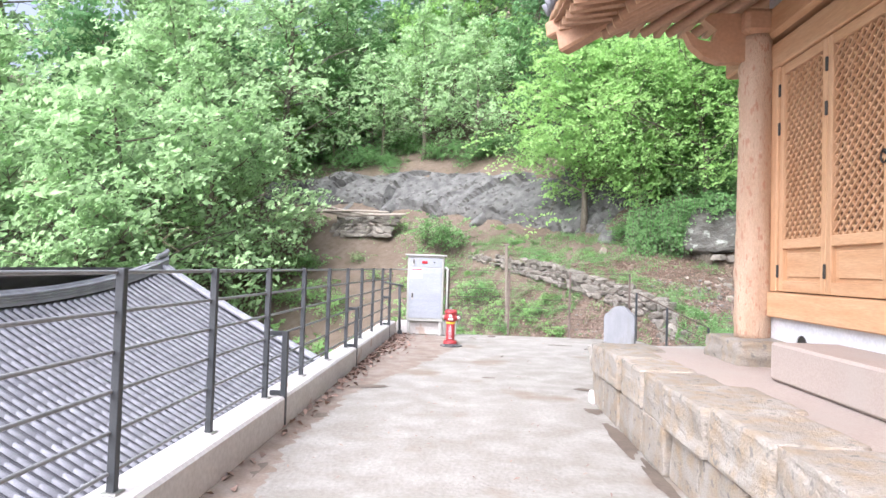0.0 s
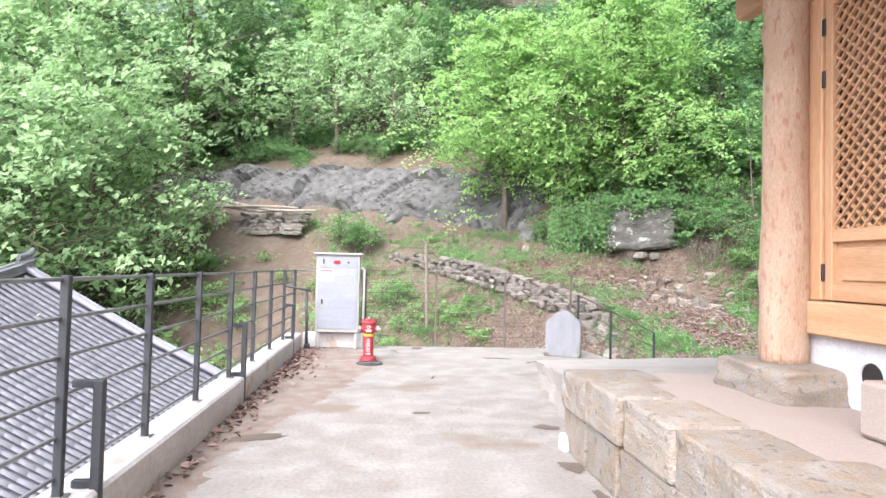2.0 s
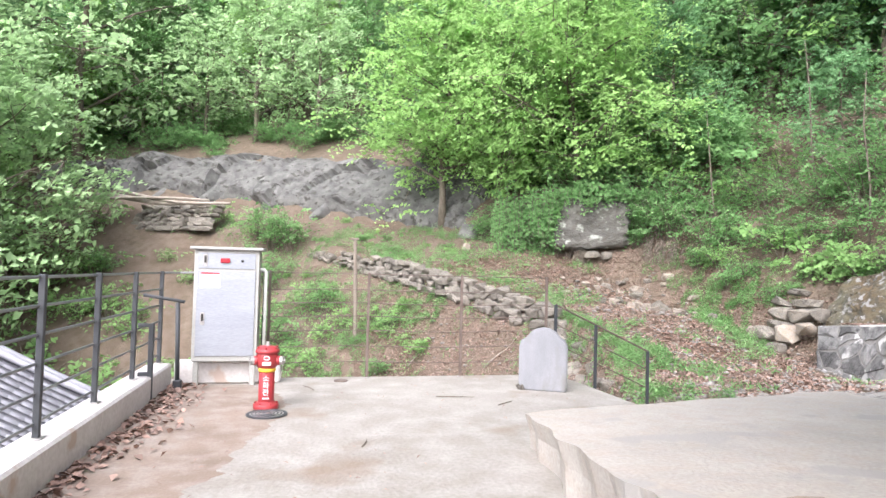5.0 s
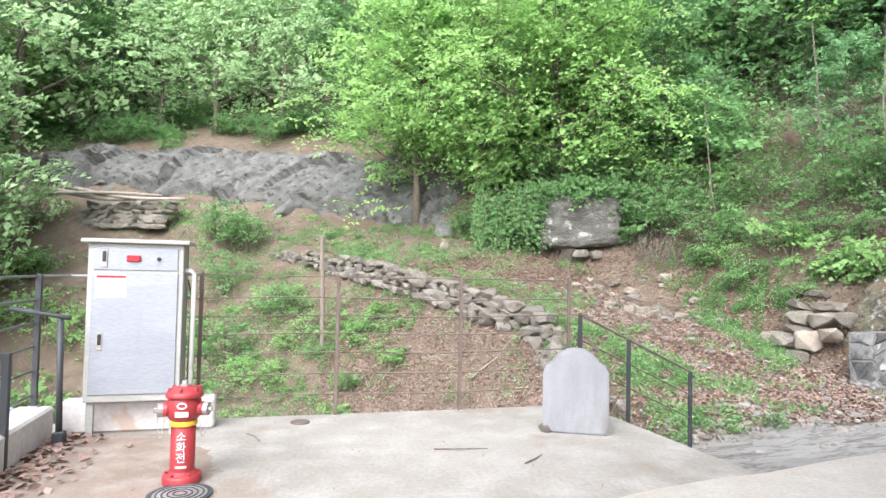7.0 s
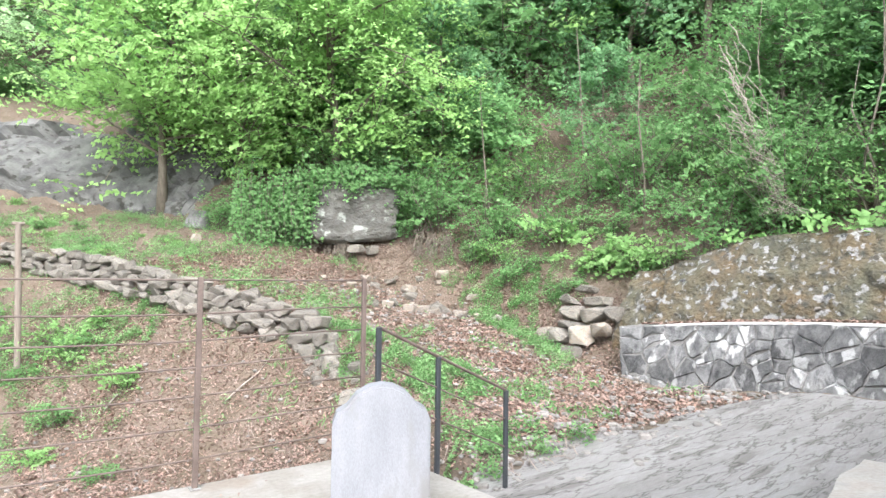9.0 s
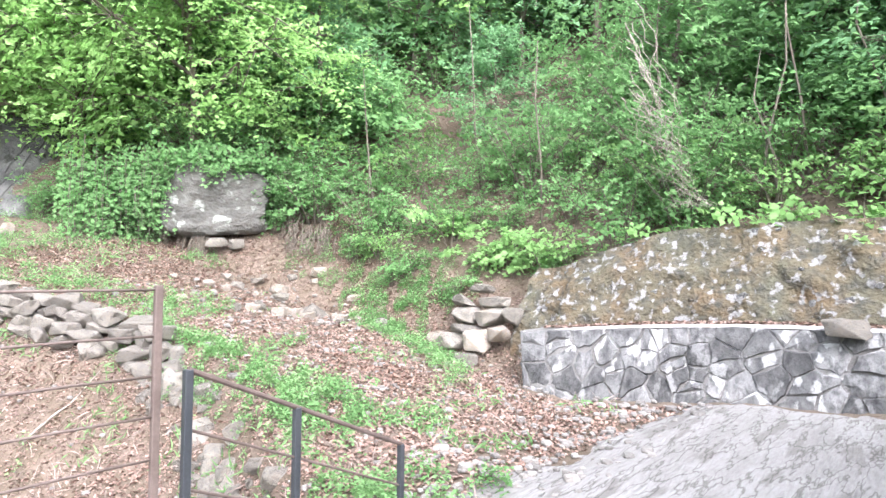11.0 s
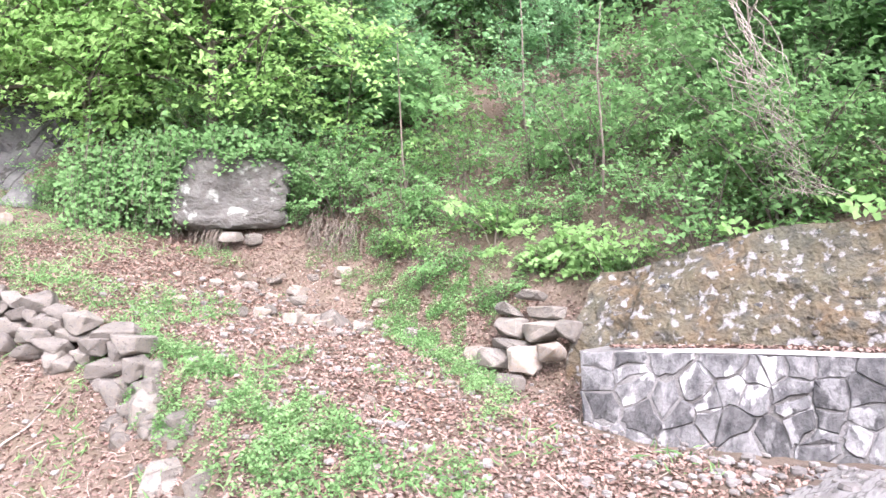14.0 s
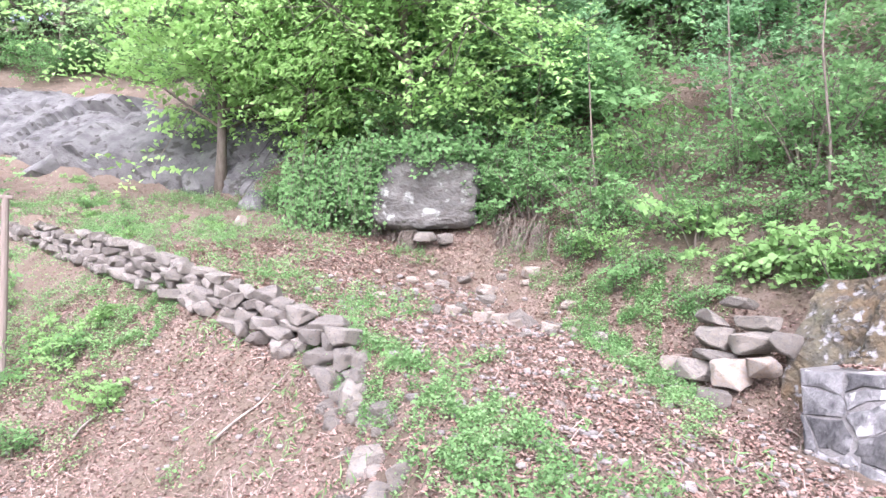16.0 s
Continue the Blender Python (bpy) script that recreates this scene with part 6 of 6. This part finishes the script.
# above the rock outcrop
for k in range(56):
    i = rg.randrange(edge_at(29), edge_at(46))
    s_ = EDGE[i, 4] + rg.uniform(2.9, 8.5)
    far_shrub(rg.choice((0, 2, 4)), EDGE[i, 0] + EDGE_N[i, 0] * s_, EDGE[i, 1] + EDGE_N[i, 1] * s_, rg.uniform(0.8, 1.4))
# on the slope under the dry stone wall, and by the fence
for x, y, kd, sc in ((-4.6, 38.4, 0, 1.2), (-1.9, 35.4, 0, 1.6), (-2.8, 36.2, 1, 1.3), (-1.0, 34.6, 0, 1.4), (-1.8, 32.3, 2, 1.0), (-0.2, 29, 1, 1.2), (0.4, 28.0, 0, 1.0), (1.1, 26.4, 1, 0.9), (-1.4, 27.5, 0, 1.2), (0.1, 24.6, 1, 0.9), (-0.9, 25.4, 1, 1.0), (-2.6, 29.5, 2, 1.1), (-3.6, 33, 0, 0.9), (3.2, 25.4, 3, 0.7), (2.9, 24.9, 1, 0.6), (-1.9, 24.6, 0, 0.9),
                    (-4.5, 27, 2, 1.2), (-5.5, 30, 0, 0.8), (-7.2, 33, 2, 0.7), (-9.8, 36.8, 0, 0.9), (-9.0, 34.2, 1, 1.0), (-11.6, 40.0, 0, 1.8), (-12.5, 36, 2, 1.6), (-6.8, 36.4, 1, 0.7), (-4.8, 24.5, 2, 1.2), (-8.2, 29.5, 0, 1.1), (-10.5, 31, 2, 1.6), (-3.2, 22.5, 0, 1.0), (-5.5, 34.5, 0, 0.7), (-13.8, 33.5, 0, 1.9), (-15, 38, 1, 1.9), (-3.0, 20.5, 1, 1.0), (-2.2, 17.5, 0, 1.1), (-2.6, 15.5, 2, 1.0), (-1.0, 21.0, 1, 0.8), (-0.2, 18.5, 0, 0.7)):
    shrub(1 if x < -2 else kd, x, y, sc * (1.3 if x < -2 and kd == 2 else 1.0))

# green growth on the slope between the fence and the rocks
for k in range(26):
    y = rg.uniform(21.5, 33.5)
    i = edge_at(y)
    s_ = -rg.uniform(1.0, 4.2)
    shrub(rg.choice((1, 3, 4)), EDGE[i, 0] + EDGE_N[i, 0] * s_, EDGE[i, 1] + EDGE_N[i, 1] * s_, rg.uniform(0.4, 0.8))
for k in range(14):
    x, y = along(rg.uniform(27, 36), rg.uniform(0.3, 3.0))
    shrub(rg.choice((4, 3)), x, y, rg.uniform(0.3, 0.55))
# light brush on the valley side below the trees
for k in range(16):
    x, y = rg.uniform(-13, -3.2), rg.uniform(22, 37)
    if not (x > -9.8 and y > 35.5 - 0.35 * (x + 9)):
        shrub(rg.choice((1, 1, 0)), x, y, rg.uniform(0.9, 1.6))

# the far undergrowth, joined
vs = []
for kind, m_ in under:
    src = [c for c in shrubs[kind].children if c.name.startswith("foliage")][0].data
    co = np.empty(len(src.vertices) * 3)
    src.vertices.foreach_get("co", co)
    mm = np.array(m_)
    vs.append(co.reshape(-1, 3) @ mm[:3, :3].T + mm[:3, 3])
vs = np.concatenate(vs)
me = bpy.data.meshes.new("undergrowth")
me.vertices.add(len(vs))
me.loops.add(len(vs))
me.polygons.add(len(vs) // 4)
me.vertices.foreach_set("co", vs.ravel())
me.loops.foreach_set("vertex_index", np.arange(len(vs)))
me.polygons.foreach_set("loop_start", np.arange(len(vs) // 4) * 4)
me.materials.append(M_LEAF_A)
me.update(calc_edges=True)
tagged(new("undergrowth", me), "dense mid-green undergrowth covering the upper bank", "undergrowth", kind="stuff")

# low green ground cover: one mesh of many small leaves
rs = np.random.RandomState(77)
PATCH = [(6.7, 21.0, 0.45, 0.5), (6.9, 20.3, 0.6, 1), (7.15, 19.4, 0.6, 1), (7.2, 18.7, 0.6, 1), (7.35, 18.0, 0.65, 1), (7.6, 17.2, 0.6, 1), (7.4, 16.6, 0.7, 1), (7.0, 15.8, 0.7, 0.8), (6.9, 17.0, 0.5, 0.8), (8.7, 19.2, 0.25, 0.8), (9.6, 18.2, 0.3, 0.4), (11.5, 19.3, 0.6, 1), (11.8, 20.2, 0.6, 1), (11.4, 18.5, 0.6, 1), (11.1, 17.8, 0.5, 1), (10.8, 17.2, 0.4, 0.9), (12.2, 20.8, 0.7, 0.9), (12.5, 19.8, 0.7, 1), (12.9, 20.6, 0.6, 0.8),
         (10.3, 16.6, 0.25, 0.7), (9.5, 16.2, 0.25, 0.6), (8.0, 15.2, 0.4, 0.5), (4.2, 24.7, 0.7, 1), (3.4, 25.2, 0.8, 0.8), (3.7, 24.2, 0.5, 0.7), (2.2, 26.5, 1.0, 0.7), (1.5, 24.6, 1.3, 0.7), (0.5, 23, 1.3, 0.6), (5.6, 25.0, 0.8, 0.5), (6.6, 23.4, 0.8, 0.5), (7.4, 22.2, 0.8, 0.5), (8.4, 22.6, 0.8, 0.5), (4.6, 27.6, 1.3, 0.6), (3.2, 30.2, 1.5, 0.6), (6.3, 13.6, 0.5, 0.9), (6.9, 13.4, 0.35, 0.8), (5.7, 13.9, 0.6, 0.9), (5.0, 13.3, 0.5, 1), (4.5, 13.0, 0.4, 1), (5.4, 14.8, 0.8, 0.5), (-2, 26, 2.2, 0.6), (1, 29.5, 1.8, 0.6), (-1, 33.0, 1.5, 0.6), (1.5, 33.5, 1.4, 0.6), (9.2, 27.6, 0.7, 0.6), (3.0, 22.3, 0.5, 0.4), (4.6, 20.6, 0.35, 0.4), (2.5, 18.0, 0.8, 0.3), (0.5, 16.0, 1.2, 0.3), (12.9, 16.2, 0.5, 0.3), (13.4, 14.5, 0.7, 0.4), (9.5, 28.0, 0.7, 0.7), (10.0, 25.4, 0.6, 0.5), (12.2, 23.9, 0.6, 0.7), (12.6, 22.5, 0.7, 0.8), (12.5, 21.5, 0.7, 0.9), (8.0, 29.6, 0.8, 0.7), (6.5, 31.2, 1.0, 0.7), (5.0, 32.6, 1.0, 0.7), (13.3, 19.4, 0.8, 0.8), (13.2, 23.4, 0.8, 0.6), (7.8, 26.4, 0.8, 0.35), (6.2, 27.2, 0.9, 0.45)]
cs, ns = [], []
for x, y, r, dens in PATCH:
    n_ = int(2600 * dens * r * r / 0.36)
    n_ = min(n_, 6000)
    th, rad = rs.uniform(0, 6.283, n_), r * np.sqrt(rs.uniform(0, 1.3, n_))
    px, py = x + rad * np.cos(th), y + rad * np.sin(th)
    keep = np.array([noise.noise((a * 2.9, b * 2.9, 0)) > 0.0 for a, b in zip(px, py)])
    px, py = px[keep], py[keep]
    hz = np.array([gz(a, b) for a, b in zip(px, py)]) + np.abs(rs.normal(size=len(px))) * 0.10 + 0.02 + np.array([0.16 * max(0.0, noise.noise((a * 2.9, b * 2.9, 0))) for a, b in zip(px, py)])
    cs.append(np.stack([px, py, hz], 1))
    ns.append(rs.normal(size=(len(px), 3)) * 0.5 + np.array([0, 0, 1]))
o = new("ground_cover", leaf_mesh("ground_cover", np.concatenate(cs), np.concatenate(ns), 0.046, M_GRASS, rs, 0.7))
tagged(o, "low fresh green weeds in patches on the lane edges", "plants", kind="stuff")

# grass blades along the lane
n_ = 16000
yy = rs.uniform(14.5, 40, n_)
ii = np.array([edge_at(v) for v in yy[:2000]])
ii = ii[rs.randint(0, 2000, n_)]
ss = rs.uniform(-0.4, 1.0, n_) * EDGE[ii, 4] * rs.uniform(0.2, 1.0, n_)
px = EDGE[ii, 0] + EDGE_N[ii, 0] * ss + rs.normal(size=n_) * 0.1
py = EDGE[ii, 1] + EDGE_N[ii, 1] * ss + rs.normal(size=n_) * 0.1
keep = np.array([noise.noise((a * 0.8, b * 0.8, 4)) > 0.12 for a, b in zip(px, py)])
px, py = px[keep], py[keep]
pzv = np.array([gz(a, b) for a, b in zip(px, py)]) + 0.06
c_ = np.stack([px, py, pzv], 1)
o = new("grass", leaf_mesh("grass", c_, rs.normal(size=(len(c_), 3)) * np.array([1, 1, 0.35]), 0.20, M_GRASS, rs, 0.12))
tagged(o, "thin tufts of grass along the lane", "grass", kind="stuff")


# dead leaves and small rubble
def litter(n_, x0, x1, y0, y1):
    px, py = rs.uniform(x0, x1, n_), rs.uniform(y0, y1, n_)
    rd = road_amount(px, py)
    idx, s_ = section(px, py)
    dens = np.array([0.78 + 0.5 * noise.noise((a * 0.5, b * 0.5, 9)) for a, b in zip(px, py)])
    keep = (rs.uniform(size=n_) < dens) & (rd < 0.4) & ~((px < 3.75) & (py < 12.6)) & ~((px > 11.2) & (py < 16.2) & (px < 13.2))
    px, py = px[keep], py[keep]
    z = np.array([gz(a, b) for a, b in zip(px, py)]) + rs.uniform(0.005, 0.035, len(px))
    return np.stack([px, py, z], 1)


c_ = np.concatenate([litter(118000, 1.5, 13.5, 12.7, 27), litter(12000, -3, 16, 26, 36), litter(8000, -6, 14, 34, 48), litter(18000, 12.5, 19, 7, 29), litter(6000, -4, 2, 12.7, 27)])
o = new("leaf_litter", leaf_mesh("leaf_litter", c_, rs.normal(size=(len(c_), 3)) * 0.35 + np.array([0, 0, 1]), 0.064, M_DEADLEAF, rs, 0.6))
tagged(o, "dry reddish-brown fallen leaves strewn on the slope", "leaves", kind="stuff")
# leaves on the ledge of the masonry wall and blown along the kerb
ls = []
for k in range(1800):
    u = rs.uniform(0.2, 8.5)
    p = mw(u, 1.0)
    ls.append((p.x + rs.uniform(0.18, 0.6), p.y, p.z + 0.03 + rs.uniform(0, 0.03)))
for k in range(700):
    y = 12.0 - abs(rs.normal()) * 3.2
    ls.append((-1.47 + abs(rs.normal()) * (0.10 + 0.10 * (y > 9)), y, 0.02 + rs.uniform(0, 0.02)))
o = new("drifted_leaves", leaf_mesh("drifted_leaves", np.array(ls), rs.normal(size=(len(ls), 3)) * 0.35 + np.array([0, 0, 1]), 0.075, M_DEADLEAF, rs, 0.6))
tagged(o, "dead leaves drifted on the ledge and along the kerb", "leaves", kind="stuff")
g = Geo()
rr_ = random.Random(31)
for k in range(1500):
    if k < 800:
        x, y = rr_.uniform(7, 12), rr_.uniform(13.2, 24)
    elif k < 1150:
        x, y = rr_.uniform(5, 11.3), rr_.gauss(13.4, 0.5)
    else:
        x, y = rr_.uniform(0, 6), rr_.uniform(13, 24)
    s_ = rr_.uniform(0.04, 0.15) * (1.2 if k % 9 == 0 else 0.75)
    if x < 4 and y < 12.9:
        continue
    g.stone((x, y, gz(x, y) + s_ * 0.1 + 0.02), (s_, s_ * rr_.uniform(0.6, 1), s_ * 0.55), k * 0.37, 2, 0.2, 3.0, Matrix.Rotation(rr_.uniform(0, 6), 4, "Z"))
thing("gravel", g, mat("pale_gravel", (0.215, 0.197, 0.175), (0.29, 0.272, 0.248), 4, 40, 0.9, 0.4, 0.01, vary=0.3, island=True), "small pale stones scattered on the lane", "gravel", kind="stuff")

# hanging roots under the bank edge, twigs and the dead vine
g = Geo()
for k in range(150):
    q = rr_.choice(((8.4, 28.5, 10.0, 26.3), (10.0, 26.2, 10.3, 25.9), (12.1, 25.0, 12.9, 22.8), (12.0, 24.6, 12.5, 23.4)))
    t_ = rr_.random()
    x, y = q[0] + (q[2] - q[0]) * t_, q[1] + (q[3] - q[1]) * t_
    z = gz(x, y) + rr_.uniform(0.35, 0.8)
    p = [(x + 0.25, y + 0.2, z)]
    for s_ in (0.35, 0.7, 1.0):
        p.append((x + 0.25 - 0.4 * s_ + rr_.uniform(-0.08, 0.08), y + 0.2 - 0.4 * s_ + rr_.uniform(-0.08, 0.08), z - (0.55 + 0.3 * rr_.random()) * s_ ** 1.3))
    g.tube(p, [0.018, 0.014, 0.010, 0.006], 4, False)
thing("hanging_roots", g, M_BARK, "bare grey roots hanging from the undercut bank", "roots", kind="stuff")
g = Geo()
for k in range(20):
    x, y, z = 13.6 + rr_.gauss(0, 0.10), 14.9 + rr_.gauss(0, 0.10), rr_.uniform(4.6, 7.2)
    p = []
    for s_ in np.linspace(0, 1, 15):
        spread_ = 0.12 + 0.6 * s_ * s_
        p.append((x + 0.3 * s_ + spread_ * rr_.gauss(0, 0.35), y - 1.0 * s_ + spread_ * rr_.gauss(0, 0.4), z - (z - 2.9) * s_ + 0.2 * math.sin(4 * s_)))
    g.tube(p, [0.008 * (1.1 - 0.6 * s_) for s_ in np.linspace(0, 1, 15)], 4, False)
thing("dead_vine", g, M_DEADWOOD, "tangle of dead pale vines hanging from a tree", "vine", smooth=True)
for k, (x, y, ln, az) in enumerate(((4.9, 20.7, 1.2, 0.2), (3.0, 22.5, 0.8, 0.7), (8.2, 29.8, 1.5, 2.2))):
    p = [(x + ln * s_ * math.cos(az), y + ln * s_ * math.sin(az), gz(x + ln * s_ * math.cos(az), y + ln * s_ * math.sin(az)) + 0.05 + 0.04 * math.sin(7 * s_)) for s_ in np.linspace(0, 1, 6)]
    thing("dead_stick", Geo().tube(p, [0.022, 0.02, 0.018, 0.014, 0.01, 0.006], 5), M_DEADWOOD, "pale dead stick on the leaf litter", "stick", "dead sticks", smooth=True)

# the bright tree over the boulder, its neighbour, and light trees by the lower hall
bt = make_tree("tree", 300, 12.5, 5.0, 42000, 0.165, M_LEAF_B, "broadleaf tree with bright fresh-green leaves above the great boulder", group="bright trees", low=0.20, limbs=26, spray=0.22, flat=0.30, lean=(-1.2, -0.8))
bt.matrix_basis = pose(11.0, 27.9, gz(11.0, 27.9) - 0.1)
bt2 = make_tree("tree", 301, 12.0, 4.8, 15000, 0.235, M_LEAF_B, "broadleaf tree with bright fresh-green leaves above the rock outcrop", group="bright trees", low=0.18, limbs=24, spray=0.22, flat=0.30, lean=(-0.6, -0.8))
bt2.matrix_basis = pose(6.2, 33.2, gz(6.2, 33.2) - 0.4, 0, 0, 30)
bt3 = copy_thing(bt2, pose(8.6, 31.0, gz(8.6, 31.0) - 0.6, 0, 0, -40))
bt3.matrix_basis = pose(8.6, 31.0, gz(8.6, 31.0) - 0.6, 0, 0, -40) @ Matrix.Scale(0.85, 4)

# thin saplings on the bank, and a dead branch beside the lower roof
for x, y, h, lx_, ly_ in ((15.3, 13.1, 4.2, 0.2, -0.4), (15.8, 12.3, 4.6, -0.3, 0.3), (15.0, 12.7, 3.6, 0.5, 0.4), (14.9, 17.9, 5.0, 0.1, 0.2), (15.8, 20.5, 5.5, -0.3, 0.2), (16.4, 15.6, 5.2, 0.3, 0.1), (15.5, 10.9, 4.4, 0.2, 0.5), (13.9, 22.9, 4.6, -0.2, 0.3)):
    z = gz(x, y)
    thing("sapling_stem", Geo().tube([(x, y, z - 0.1), (x + lx_ * 0.9, y + ly_ * 0.3, z + h * 0.35), (x + lx_ * 0.6, y + ly_ * 1.2, z + h * 0.7), (x + lx_ * 1.3, y + ly_ * 1.1, z + h)], [0.030, 0.026, 0.020, 0.010], 6), M_BARK, "thin dark sapling stem rising from the bank", "sapling", "sapling stems", smooth=True)
g = Geo()
main = [(-21.0 + 7.6 * t, 26.6, 4.9 - 3.2 * t ** 1.2 + 0.15 * math.sin(9 * t)) for t in np.linspace(0, 1, 10)]
g.tube(main, [0.07 - 0.005 * k for k in range(10)], 6)
for k in range(34):
    t = rr_.uniform(0.1, 1.0)
    j = min(int(t * 9), 8)
    p = Vector(main[j])
    d = Vector((rr_.uniform(-0.3, 0.9), rr_.uniform(-0.3, 0.3), rr_.uniform(-0.8, 0.5)))
    q = p + d * rr_.uniform(0.6, 1.6)
    g.tube([p, p.lerp(q, 0.5) + Vector((0, 0, 0.15)), q, q + Vector((0.25, 0, -0.35))], [0.03, 0.022, 0.015, 0.006], 4, False)
thing("dead_branch", g, mat("pale_dead_twigs", (0.36, 0.32, 0.20), (0.44, 0.40, 0.27), 4, 30, 0.85, 0.2, 0.004), "pale dead branch drooping over the lower hall's ridge", "branch", smooth=True)

# twigs and crumbs of debris on the terrace
ls = []
for k in range(420):
    x, y = rs.uniform(-1.4, 3.4), rs.uniform(1.5, 12.3)
    if not (x > 1.3 and y < 9.7):
        ls.append((x, y, 0.006 + rs.uniform(0, 0.006)))
o = new("terrace_debris", leaf_mesh("terrace_debris", np.array(ls), rs.normal(size=(len(ls), 3)) * 0.15 + np.array([0, 0, 1]), 0.05, M_DEADLEAF, rs, 0.25))
tagged(o, "scattered twigs and dry leaf crumbs on the concrete", "debris", kind="stuff")
for x, y, ln, az in ((1.6, 11.1, 0.45, -0.25), (2.2, 10.6, 0.3, 0.6), (0.6, 9.2, 0.22, 1.2), (0.2, 11.6, 0.3, 1.9)):
    thing("twig", Geo().tube([(x, y, 0.008), (x + 0.5 * ln * math.cos(az), y + 0.5 * ln * math.sin(az), 0.014), (x + ln * math.cos(az + 0.1), y + ln * math.sin(az + 0.1), 0.007)], [0.006, 0.006, 0.003], 5), M_BARK, "dry dark twig on the concrete", "twig", "twigs on the terrace")

# dry stalks and fine twigs lying on the bank
n_ = 5200
px, py = rs.uniform(0.5, 6.8, n_), rs.uniform(12.9, 23.5, n_)
px[3600:], py[3600:] = rs.uniform(6.8, 13, n_ - 3600), rs.uniform(14, 26, n_ - 3600)
c_ = np.stack([px, py, np.array([gz(a, b) for a, b in zip(px, py)]) + 0.05], 1)
o = new("dry_stalks", leaf_mesh("dry_stalks", c_, rs.normal(size=(n_, 3)) * np.array([0.7, 0.7, 0.3]) + np.array([0, 0, 0.6]), 0.34, mat("dry_stalk", (0.26, 0.20, 0.165), (0.38, 0.31, 0.26), 2, 30, 0.9, 0.0, vary=0.4, island=True), rs, 0.035))
tagged(o, "thin dry grass stalks and twigs lying on the bank", "twigs", kind="stuff")
